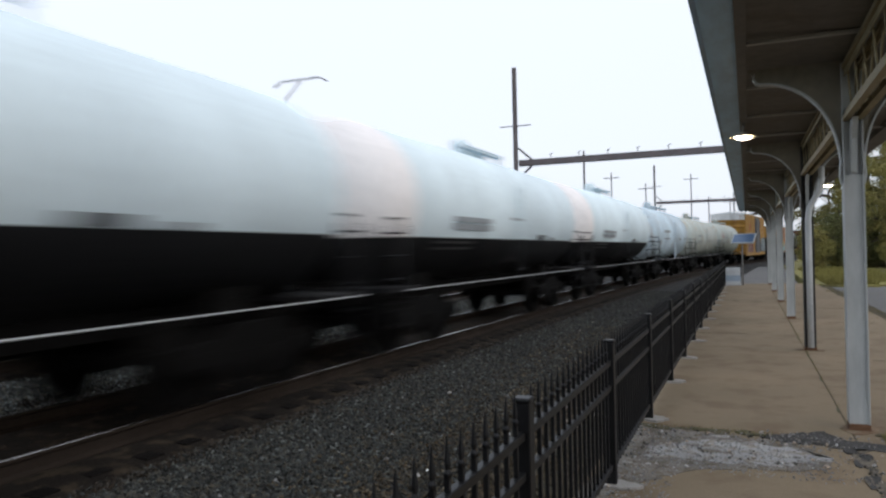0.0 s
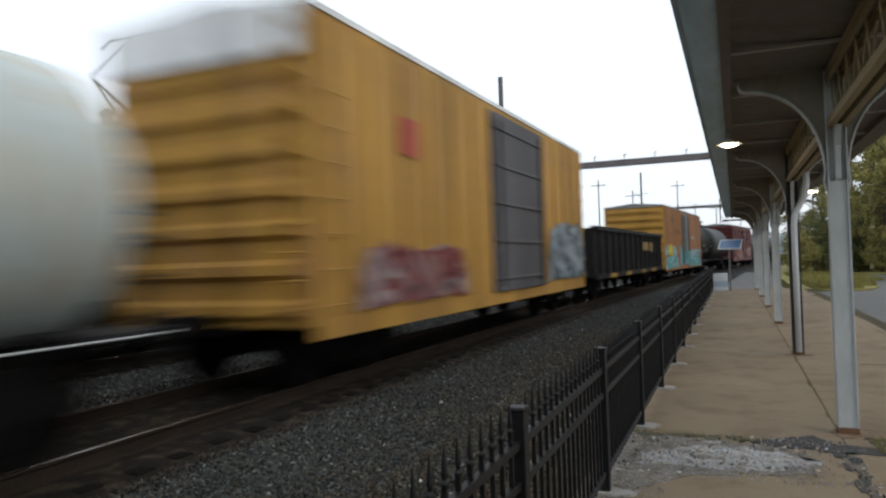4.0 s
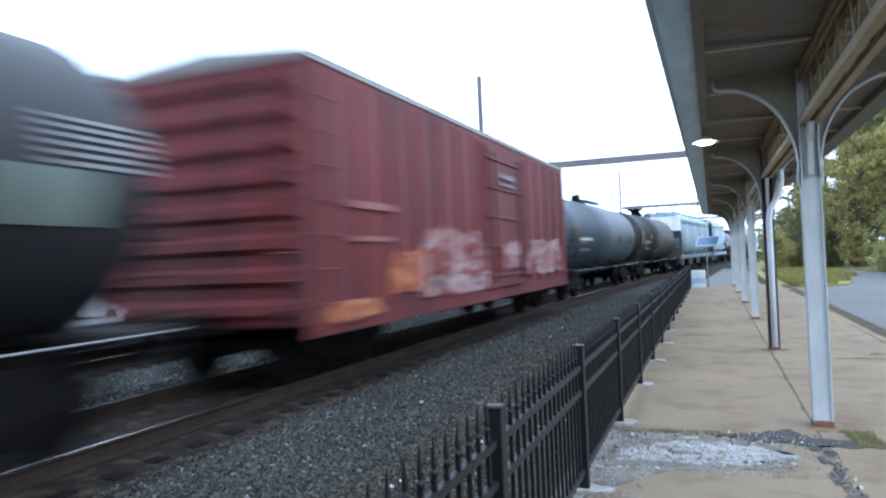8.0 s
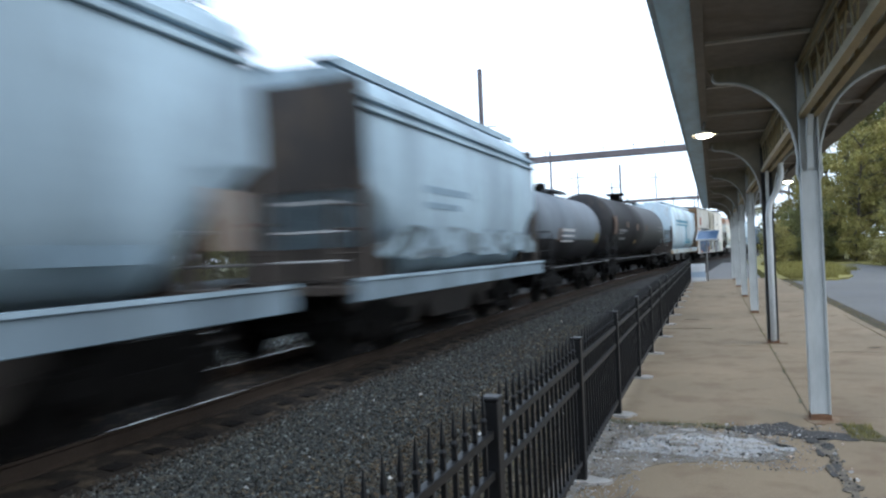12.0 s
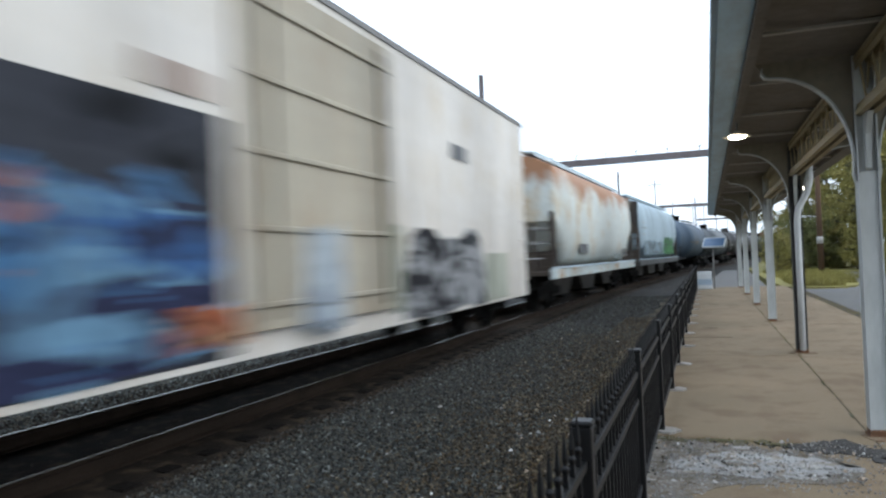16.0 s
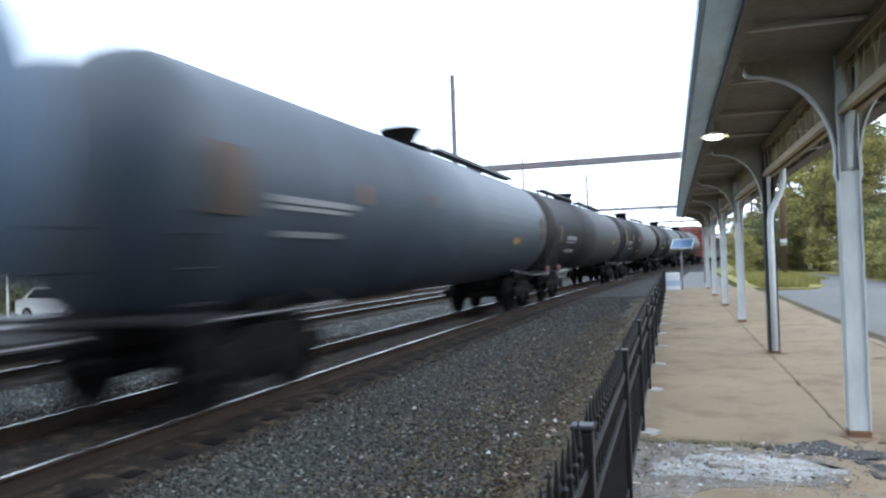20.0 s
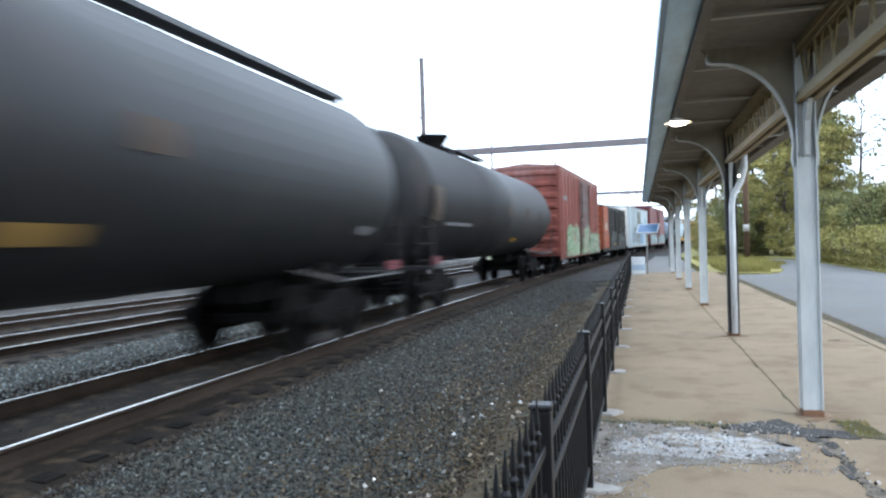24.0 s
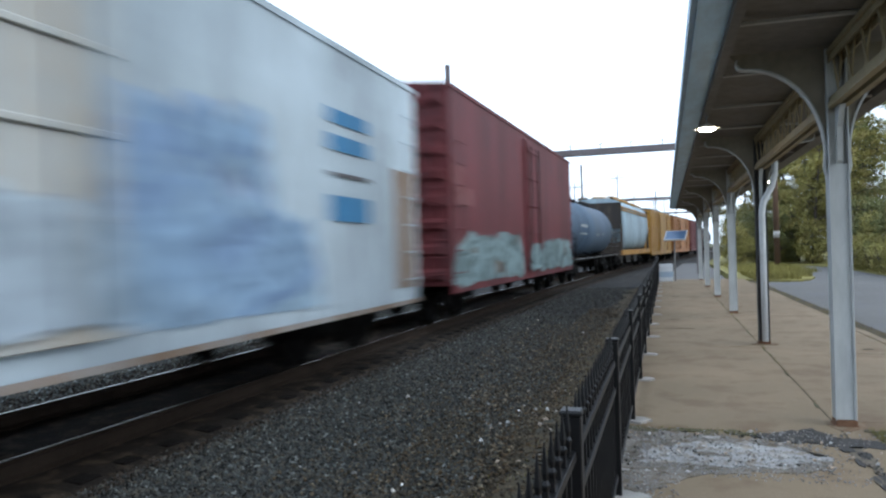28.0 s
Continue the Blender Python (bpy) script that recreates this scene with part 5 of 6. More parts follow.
# dark doors and lines; also shadow lines painted on the black boxcar
paint("dark_panel_shadow", (0.10, 0.095, 0.10))
# how dark the sprayed outlines are on the faded pieces
SOFT = {"tag_sky": 0.75, "tag_haze": 0.8, "tag_mist": 0.7, "tag_wash": 0.5, "tag_dim": 0.45, "tag_aqua": 0.5, "tag_mint": 0.7, "tag_murk": 0.6, "tag_pale": 0.35, "tag_white": 0.4, "tag_pane": 0.6}
for key, cols, sc, seed in (
    ("tag_teal", ((0.04, 0.22, 0.25), (0.07, 0.38, 0.40), (0.32, 0.50, 0.50), (0.05, 0.26, 0.28), (0.09, 0.40, 0.40), (0.30, 0.10, 0.07)), 1.3, 1.0),
    ("tag_ice", ((0.26, 0.42, 0.46), (0.38, 0.50, 0.53), (0.15, 0.32, 0.37)), 1.0, 15.0),
    ("slate_field", ((0.032, 0.035, 0.046), (0.042, 0.046, 0.058), (0.028, 0.03, 0.042)), 0.6, 11.0),
    ("tag_ember", ((0.40, 0.16, 0.07), (0.32, 0.10, 0.05), (0.45, 0.24, 0.14), (0.22, 0.08, 0.08)), 1.2, 12.0),
    ("tag_mint", ((0.05, 0.062, 0.055), (0.068, 0.08, 0.07), (0.04, 0.055, 0.06)), 0.8, 13.0),
    ("tag_murk", ((0.014, 0.015, 0.016), (0.034, 0.037, 0.033), (0.02, 0.026, 0.028), (0.04, 0.038, 0.033)), 0.9, 14.0),
    ("tag_haze", ((0.40, 0.48, 0.54), (0.30, 0.36, 0.40), (0.44, 0.52, 0.57)), 0.7, 19.0),
    ("tag_mist", ((0.22, 0.27, 0.30), (0.34, 0.41, 0.46), (0.18, 0.22, 0.25), (0.38, 0.46, 0.51)), 0.7, 20.0),
    ("tag_coral", ((0.55, 0.22, 0.16), (0.60, 0.34, 0.27), (0.58, 0.26, 0.18)), 0.9, 16.0),
    ("tag_pane", ((0.36, 0.42, 0.48), (0.46, 0.52, 0.56), (0.24, 0.32, 0.42)), 0.7, 17.0),
    ("tag_wash", ((0.15, 0.19, 0.21), (0.25, 0.33, 0.38), (0.09, 0.12, 0.13), (0.22, 0.29, 0.34)), 0.7, 18.0),
    ("tag_yellow", ((0.55, 0.48, 0.05), (0.60, 0.50, 0.04), (0.42, 0.34, 0.05)), 1.1, 2.0),
    ("tag_white", ((0.17, 0.035, 0.035), (0.24, 0.12, 0.12), (0.30, 0.22, 0.215), (0.19, 0.05, 0.048), (0.27, 0.15, 0.13), (0.16, 0.03, 0.032)), 0.9, 3.0),
    ("tag_blue", ((0.03, 0.04, 0.09), (0.05, 0.13, 0.30), (0.15, 0.29, 0.42), (0.03, 0.035, 0.08), (0.07, 0.19, 0.36), (0.40, 0.15, 0.09), (0.20, 0.08, 0.16)), 0.75, 4.0),
    ("tag_grey", ((0.03, 0.03, 0.035), (0.30, 0.31, 0.32), (0.04, 0.045, 0.05), (0.45, 0.46, 0.46)), 1.0, 5.0),
    ("tag_green", ((0.09, 0.09, 0.09), (0.05, 0.17, 0.07), (0.08, 0.25, 0.09), (0.26, 0.28, 0.28)), 1.0, 6.0),
    ("tag_pale", ((0.22, 0.085, 0.065), (0.26, 0.30, 0.22), (0.13, 0.22, 0.11), (0.30, 0.33, 0.27), (0.12, 0.09, 0.06), (0.22, 0.30, 0.17)), 0.8, 7.0),
    ("tag_sky", ((0.28, 0.40, 0.52), (0.24, 0.36, 0.50), (0.20, 0.30, 0.45), (0.29, 0.41, 0.51), (0.24, 0.29, 0.40), (0.33, 0.45, 0.54)), 0.45, 8.0),
    ("tag_aqua", ((0.15, 0.21, 0.215), (0.20, 0.28, 0.29), (0.14, 0.13, 0.115), (0.23, 0.28, 0.275)), 0.6, 9.0),
    ("tag_dim", ((0.10, 0.11, 0.12), (0.28, 0.33, 0.36), (0.07, 0.09, 0.10), (0.24, 0.30, 0.34), (0.14, 0.17, 0.18)), 0.8, 10.0)):
    PAINT[key] = graffiti_mat("sprayed_" + key[4:], cols, sc, seed, SOFT.get(key, 0.12))
PAINT.update({"white_paint": WHITE})

paint("end_white", (0.88, 0.90, 0.90), second=(0.78, 0.80, 0.80), amount=0.3)
# near-black brown for the outlet bays
paint("bay_dark", (0.030, 0.026, 0.023), second=(0.05, 0.042, 0.035), amount=0.4)
# end browns with the shade between the cars mixed in
paint("end_shade", (0.042, 0.037, 0.034), second=(0.07, 0.055, 0.042), amount=0.4)
paint("end_grime_shade", (0.085, 0.07, 0.058), second=(0.05, 0.04, 0.035), amount=0.5)
CARS = []


def add(car, near, far):
    CARS.append((car, (near + far) / 2))


MK_W = [(2.4, 4.0, 1, 6, "pale_grey"), (2.4, 4.0, -13, -10, "pale_grey"), (6.9, 7.6, -14, -9, "pale_grey"), (8.6, 9.1, -12, -8, "pale_grey")]
MK_WB = [(2.3, 4.1, -11, -7, "pale_mark"), (2.3, 4.1, -17, -12, "pale_mark"), (1.7, 3.4, -28, -26, "dim_bar"), (1.7, 3.4, -33, -31, "dim_bar"), (5.2, 6.0, -6, -4, "pale_mark"), (7.3, 7.9, -23, -18, "grey_mark"), (8.3, 8.7, -23, -20, "pale_mark"), (5.8, 6.6, -50, -42, "dim_bar")]
MK_A = [(0.25, 0.9, -16, 15, "orange_mark"), (3.15, 3.65, -3, 7, "orange_mark"), (5.9, 6.35, -7, 6, "orange_mark"), (8.85, 9.25, -6, 6, "orange_mark"), (1.3, 3.2, -11, -7, "faded_mark"), (1.3, 2.6, -15, -13, "faded_mark"), (1.7, 3.1, -26, -22, "faded_mark"), (5.9, 6.4, -34, -26, "tan_mark")]
T = [
    (tank_car, -3.3, 8.2, WHITE_BLACK, "white tank car with a black lower half", dict(r=1.32, zc=2.28, marks=MK_WB, rail="white", housing="post", dome=0.25, walks=((-0.8, 1.5),), end_paint=PAINT["pink_white"])),
    (tank_car, 9.15, 20.15, WHITE_BLACK, "white tank car with a black lower half", dict(r=1.32, zc=2.28, marks=MK_WB, rail="white", housing="post", dome=0.25, walks=((-0.8, 1.5),), end_paint=PAINT["pink_white"])),
    (tank_car, 21.15, 32.4, WHITE_BLACK, "white tank car with a black lower half and grey lettering", dict(r=1.32, zc=2.28, marks=MK_WB, rail="white", housing="post", dome=0.25, walks=((-0.8, 1.5),), end_paint=PAINT["pink_white"])),
    (tank_car, 33.5, 43.9, WHITE, "white tank car with grey lettering bars", dict(r=1.30, zc=2.22, marks=MK_W, rail="white", housing="post")),
    (tank_car, 45.5, 57.2, PALE, "cream-stained white tank car", dict(r=1.29, zc=2.15, marks=MK_W + [(2.4, 3.6, -17, -15, "pale_grey")], rail="white", housing="post")),
    (tank_car, 58.9, 70.6, PALE, "cream-stained white tank car with a faded red mark", dict(r=1.29, zc=2.15, marks=MK_W + [(0.9, 1.3, 2, 16, "dim_red"), (1.4, 1.8, 0, 14, "dim_red")], rail="white", housing="post")),
    (box_car, 72.7, 87.0, YELLOW, "yellow boxcar with white top band and dark doors", dict(top=4.54, top_mat=PAINT["end_white"], end_band=(4.0, PAINT["end_white"]), door=(-0.07, 0.18), door_mat=PAINT["dark_panel_shadow"], bands=[(-0.86, -0.34, 0.9, 1.8, "tag_white"), (0.42, 0.97, 0.9, 2.4, "tag_dim"), (-0.68, -0.6, 3.05, 3.6, "red_letter")])),
    (gondola, 88.5, 103.2, BROWN, "dark brown gondola car with yellow reflector patches", dict(top=2.42, bands=[(-0.75, -0.6, 0.78, 0.92, "yellow_mark"), (-0.35, -0.22, 0.78, 0.92, "yellow_mark"), (0.1, 0.22, 0.78, 0.92, "yellow_mark"), (0.45, 0.6, 0.78, 0.92, "yellow_mark"), (0.9, 0.985, 0.77, 0.92, "yellow_mark"), (0.15, 0.35, 1.7, 2.05, "tan_mark"), (0.4, 0.5, 1.65, 2.05, "tan_mark"), (0.86, 0.93, 1.6, 1.8, "tan_mark"), (0.9, 0.96, 1.12, 1.28, "dim_yellow")])),
    (box_car, 104.2, 119.2, ORANGE, "orange boxcar with grey ribbed door and teal graffiti", dict(top=4.0, end_mat=YELLOW, door_mat=PAINT["grey_door"], ribbed_door=True, door=(-0.095, 0.065), ribs=False, bands=[(-0.98, -0.3, 0.70, 1.45, "tag_teal"), (-0.99, -0.87, 1.4, 2.0, "tag_ice"), (-0.66, -0.5, 1.4, 1.98, "tag_ice"), (-0.87, -0.67, 1.4, 2.05, "tag_yellow"), (-0.44, -0.34, 0.68, 1.5, "orange_red"), (-0.32, -0.2, 0.8, 2.0, "tag_teal"), (-0.18, 0.12, 0.86, 1.75, "tag_teal"), (0.15, 0.9, 0.68, 1.35, "tag_teal"), (0.16, 0.88, 1.25, 1.8, "tag_ice"), (0.91, 0.985, 0.8, 1.7, "orange_red"), (-0.73, -0.57, 3.2, 3.55, "faded_dark"), (-0.58, -0.32, 2.6, 2.9, "faded_dark"), (-0.84, -0.72, 2.95, 3.02, "faded_dark"), (-0.8, -0.68, 2.5, 2.57, "faded_dark"), (0.35, 0.45, 2.4, 2.6, "white_stripe")])),
    (tank_car, 120.7, 136.6, FLAT_BLACK, "black tank car with faded white lettering bars", dict(r=1.39, zc=2.27, dome=-0.4, housing="lid", walks=((-1.6, -0.4), (0.4, 1.9)), marks=[(0.4, 1.7, -12, -6, "faded_tan"), (0.5, 2.1, -25, -23, "faded_mark"), (0.5, 2.1, -29, -27, "faded_mark"), (2.7, 3.3, -31, -16, "faded_mark"), (4.6, 5.2, -12, -8, "faded_mark"), (6.2, 7.0, -20, -16, "dim_bar"), (8.6, 9.4, 2, 8, "dim_bar"), (13.9, 15.0, -16, 2, "mint_dim"), (14.6, 15.6, 3, 4.5, "faded_mark"), (14.6, 15.6, 6, 7.5, "faded_mark"), (14.6, 15.6, 9, 10.5, "faded_mark"), (14.6, 15.6, 12, 13.5, "faded_mark"), (14.6, 15.6, 15, 16.5, "faded_mark"), (14.6, 15.6, 18, 19.5, "faded_mark")])),
    (box_car, 138.6, 153.0, RED, "red boxcar with faded white and orange graffiti", dict(top=4.02, door=(-0.035, 0.15), bands=[(-0.96, -0.74, 0.70, 1.05, "tag_ember"), (-0.7, -0.48, 0.95, 1.7, "tag_ember"), (-0.55, -0.07, 0.85, 2.1, "tag_white"), (-0.86, -0.68, 1.8, 1.87, "pink_dim"), (-0.86, -0.66, 2.24, 2.34, "pink_dim"), (0.02, 0.24, 1.2, 1.85, "tag_white"), (0.34, 0.86, 1.0, 2.0, "tag_white"), (0.05, 0.2, 3.2, 3.3, "faded_mark"), (0.05, 0.2, 3.05, 3.1, "faded_mark")])),
    (tank_car, 154.5, 168.4, DARK_GREY, "dark grey tank car with faded placards", dict(r=1.38, zc=2.25, walks=((-0.5, 2.3),), housing="low", marks=[(0.3, 1.0, -14, 6, "orange_dim"), (1.3, 3.3, -11, -7, "white_stripe"), (1.4, 2.4, -15, -13, "faded_mark"), (1.6, 3.2, -26, -23, "faded_mark"), (5.9, 6.5, -15, -1, "orange_dim"), (8.8, 9.3, -13, 0, "orange_dim"), (11.4, 11.9, -13, 0, "orange_dim"), (9.8, 10.4, -31, -29, "faded_mark"), (11.2, 11.9, -31, -29, "faded_mark"), (11.2, 11.9, -42, -40, "faded_mark"), (13.0, 13.5, -20, 0, "orange_dim"), (12.2, 12.8, 1, 2, "dim_bar"), (12.2, 12.8, -5, -4, "dim_bar"), (12.2, 12.8, -11, -10, "dim_bar")])),
    (tank_car, 169.8, 183.6, FLAT_BLACK, "black tank car with faded orange panels", dict(r=1.42, zc=2.27, housing="lid", walks=((0.4, 2.6),), marks=MK_A)),
    (hopper_car, 185.9, 203.9, LIGHT, "light grey covered hopper with sloped ends", dict(end_mat=PAINT["end_white"], sill_mat=PAINT["sill_pale"], bands=[(-0.8, -0.74, 2.2, 2.38, "faint_blue"), (-0.8, -0.74, 1.8, 1.93, "faint_blue"), (-0.8, -0.74, 1.45, 1.56, "faint_blue"), (0.84, 0.9, 1.6, 2.2, "rust_stain"), (0.62, 0.75, 1.5, 1.66, "faint_blue")])),
    (hopper_car, 205.3, 215.5, LIGHT, "short light grey covered hopper with dark graffiti low down", dict(sill_mat=PAINT["sill_pale"], bands=[(-0.85, 0.85, 1.4, 1.95, "tag_wash"), (-0.5, -0.1, 2.5, 2.62, "faint_blue"), (-0.5, -0.2, 2.25, 2.35, "faint_blue")])),
    (tank_car, 216.8, 226.1, GREY_BLACK, "short tank car, silver above and black below", dict(r=1.22, zc=2.2, housing="low", walks=((-0.9, 1.6),), marks=[(2.6, 4.3, -7, -3, "white_stripe"), (2.6, 4.3, -15, -12, "white_stripe"), (2.6, 4.3, -23, -20, "white_stripe"), (2.1, 2.45, -22, -3, "orange_mark"), (7.9, 8.6, -25, -7, "dim_yellow")])),
    (tank_car, 227.8, 244.3, FLAT_BLACK, "black tank car with a grey dome housing", dict(housing="lid", marks=MK_A + [(13.2, 15.6, 2, 5, "faded_mark"), (13.4, 15.4, -6, -3, "faded_mark")])),
    (hopper_car, 246.3, 260.0, WHITE, "white covered hopper with teal block stripes", dict(dark_end=False, chords=False, frame_mat=WHITE, sill_mat=PAINT["sill_stained"], bands=[(-0.66, 0.21, 3.02, 3.2, "teal_letter"), (-0.66, 0.19, 2.8, 2.92, "teal_letter"), (0.0, 0.1, 1.85, 2.8, "teal_letter"), (-0.11, 0.41, 1.55, 1.7, "teal_letter"), (-0.09, 0.38, 1.76, 1.84, "teal_letter")])),
    (box_car, 261.2, 279.0, BEIGE, "beige boxcar with blue and black graffiti", dict(top=4.5, end_mat=RUSTY_END, ribs=False, door=(-0.1, 0.085), door_mat=PAINT["tan_door"], bands=[(-0.76, -0.22, 0.70, 2.84, "slate_field"), (-0.86, -0.22, 0.68, 2.3, "tag_blue"), (-0.31, -0.2, 0.75, 1.2, "tag_ember"), (-0.94, -0.82, 2.55, 2.8, "tag_coral"), (-0.84, -0.7, 0.68, 0.92, "tag_coral"), (-0.84, -0.72, 3.05, 3.8, "tag_coral"), (-0.33, -0.24, 2.95, 3.2, "pink_faded"), (0.21, 0.63, 0.62, 2.05, "tag_grey"), (-0.1, 0.0, 0.74, 1.95, "tag_pane"), (0.175, 0.2, 0.8, 2.0, "mint"), (0.64, 0.8, 0.7, 1.6, "mint_pale"), (0.45, 0.53, 3.2, 3.45, "grey_mark")])),
    (hopper_car, 281.3, 296.5, RUSTY, "white covered hopper with heavy rust streaks", dict(dark_end=False, chords=False, frame_mat=WHITE, sill_mat=PAINT["sill_stained"], bands=[(-0.54, -0.38, 1.58, 1.85, "grey_mark"), (0.56, 0.64, 1.45, 1.72, "grey_mark"), (0.28, 0.42, 1.35, 1.4, "faint_blue"), (0.28, 0.42, 1.46, 1.5, "faint_blue")])),
    (hopper_car, 298.0, 314.2, LIGHTER, "grey covered hopper with green graffiti", dict(chords=False, sill_mat=PAINT["dim_grey"], bands=[(0.1, 0.72, 1.32, 2.45, "tag_green"), (-0.82, 0.08, 1.35, 2.15, "tag_wash"), (-0.86, -0.7, 2.98, 3.04, "pale_mark"), (-0.86, -0.68, 2.72, 2.8, "pale_grey"), (-0.86, -0.7, 2.4, 2.46, "pale_mark")])),
    (tank_car, 316.3, 332.6, BLUE_GREY, "blue-grey tank car with a small yellow mark", dict(rail="stub", r=1.53, zc=2.46, walks=((0.5, 7.4),), marks=[(9.4, 9.9, -14, -6, "yellow_mark"), (5.5, 8.6, -10, -7, "orange_dim"), (10.6, 10.75, -8, 6, "dim_bar")])),
    (tank_car, 334.0, 350.9, DARK_GREY, "dark grey tank car with orange panel and white lettering bars", dict(rail="stub", r=1.46, zc=2.33, walks=((0.6, 7.5),), marks=[(0.15, 0.8, -14, 13, "orange_dim"), (1.2, 3.2, -7, -4, "faded_mark"), (1.2, 2.9, -10, -8, "faded_mark"), (1.4, 2.8, -22, -19, "faded_mark"), (3.35, 3.6, -3, 8, "orange_mark"), (6.1, 6.5, 2, 10, "orange_dim"), (12.3, 13.0, -20, -14, "tan_mark"), (15.6, 16.2, -14, 12, "orange_dim"), (15.4, 16.1, -3, -1, "faded_mark")], placard=(16.2,))),
    (tank_car, 351.9, 369.6, FLAT_BLACK, "black tank car with yellow and white marks", dict(rail="stub", r=1.45, zc=2.37, walks=((-6.6, -0.6), (0.6, 7.6)), marks=[(0.9, 1.5, -16, 6, "orange_dim"), (2.2, 4.0, -13, -7, "faded_mark"), (2.2, 3.8, -17, -15, "faded_mark"), (2.3, 3.9, -31, -26, "faded_mark"), (14.2, 14.9, -15, -7, "yellow_mark")], placard=(0.15,))),
    (tank_car, 371.2, 387.9, FLAT_BLACK, "black tank car with faded orange panels", dict(rail="stub", r=1.46, zc=2.42, walks=((0.6, 7.8),), marks=MK_A)),
    (tank_car, 389.5, 406.0, FLAT_BLACK, "black tank car with faded brown panels", dict(rail="stub", r=1.47, zc=2.46, dome=-0.4, walks=((0.5, 8.4),), marks=[(0.25, 0.9, -24, 4, "orange_dim"), (2.9, 3.5, -13, 1, "orange_dim"), (5.5, 6.1, -10, 3, "orange_dim"), (9.6, 10.2, -6, 6, "orange_dim"), (1.3, 3.6, -24, -21, "faded_mark"), (1.3, 3.2, -27, -26, "faded_mark"), (1.4, 3.6, -41, -37, "dim_bar"), (8.3, 9.2, -39, -31, "tan_mark"), (14.9, 15.4, -34, -28, "faded_mark")], placard=(15.7,))),
    (tank_car, 407.7, 423.2, FLAT_BLACK, "black tank car with faded white lettering bars", dict(rail="stub", r=1.45, zc=2.44, dome=-3.0, walks=((0.5, 3.4),), marks=[(0.25, 0.9, -20, 8, "orange_dim"), (1.3, 3.4, -24, -21, "faded_mark"), (7.4, 8.0, -10, 2, "orange_dim"), (10.0, 10.6, -10, 4, "orange_dim"), (12.5, 13.0, -10, 1, "orange_dim"), (9.0, 9.8, -43, -36, "yellow_mark"), (10.9, 12.6, -37, -34, "dim_bar"), (14.5, 15.1, -57, -50, "faded_mark"), (14.9, 15.3, -14, 8, "dim_bar")], placard=(0.05,))),
    (box_car, 425.0, 438.9, OXIDE, "oxide-red boxcar with pale green graffiti", dict(top=4.6, top_mat=OXIDE, door=(-0.085, 0.15), door_mat=PAINT["door_brown"], bands=[(-0.8, -0.2, 0.64, 2.2, "tag_pale"), (-0.17, 0.3, 0.7, 2.2, "tag_pale"), (0.33, 0.97, 0.64, 1.9, "tag_pale"), (-0.13, 0.12, 3.62, 3.65, "faded_mark"), (-0.13, 0.2, 3.53, 3.56, "faded_mark"), (-0.13, 0.16, 3.44, 3.47, "faded_mark"), (-0.13, 0.18, 3.12, 3.15, "faded_mark"), (-0.13, 0.1, 3.03, 3.06, "faded_mark"), (-0.13, 0.2, 2.94, 2.97, "faded_mark"), (-0.13, 0.14, 2.85, 2.88, "faded_mark"),  (-0.9, -0.75, 3.2, 3.4, "faded_mark")])),
    # the two long dark bars on the orange part are painted shadow lines
    (box_car, 440.8, 453.9, BROWN, "black boxcar with orange ends", dict(end_mat=PAINT["fire_orange"], top=3.58, door=(-0.02, 0.1), bands=[(-0.995, -0.64, 0.85, 3.52, "fire_orange"), (-0.84, -0.76, 2.0, 2.2, "mint_pale"), (-0.84, -0.76, 2.24, 2.46, "mint_pale"), (-0.97, -0.93, 2.7, 3.5, "ember_glare"), (-0.9, -0.85, 2.6, 3.5, "ember_glare"), (-0.8, -0.77, 2.75, 3.5, "ember_glare"), (-0.72, -0.68, 2.6, 3.5, "ember_glare"), (-0.64, -0.58, 0.85, 1.75, "fire_orange"), (-0.99, -0.64, 2.48, 2.53, "dark_panel_shadow"), (-0.99, -0.64, 1.72, 1.77, "dark_panel_shadow"), (-0.98, -0.91, 1.36, 1.54, "yellow_mark"), (-0.5, 0.98, 0.66, 1.75, "tag_murk"), (-0.42, -0.01, 1.25, 1.95, "tag_mint"), (0.0, 0.1, 1.33, 1.72, "tan_faded"), (0.11, 0.25, 1.5, 1.8, "tag_mint"), (0.12, 0.25, 1.08, 1.36, "dim_teal"), (0.42, 0.52, 1.3, 1.83, "dim_teal"), (0.6, 0.73, 1.27, 1.55, "dim_teal"), (0.62, 0.72, 2.9, 3.1, "dim_grey"), (0.62, 0.72, 2.3, 2.5, "dim_grey"), (0.62, 0.72, 1.75, 1.95, "dim_grey"), (0.86, 0.95, 3.0, 3.3, "dim_grey"), (0.86, 0.95, 2.2, 2.5, "dim_grey"), (0.86, 0.95, 1.4, 1.7, "dim_grey"), (0.24, 0.35, 1.02, 1.10, "tan_mark"), (-0.25, -0.03, 1.02, 1.11, "tan_mark")])),
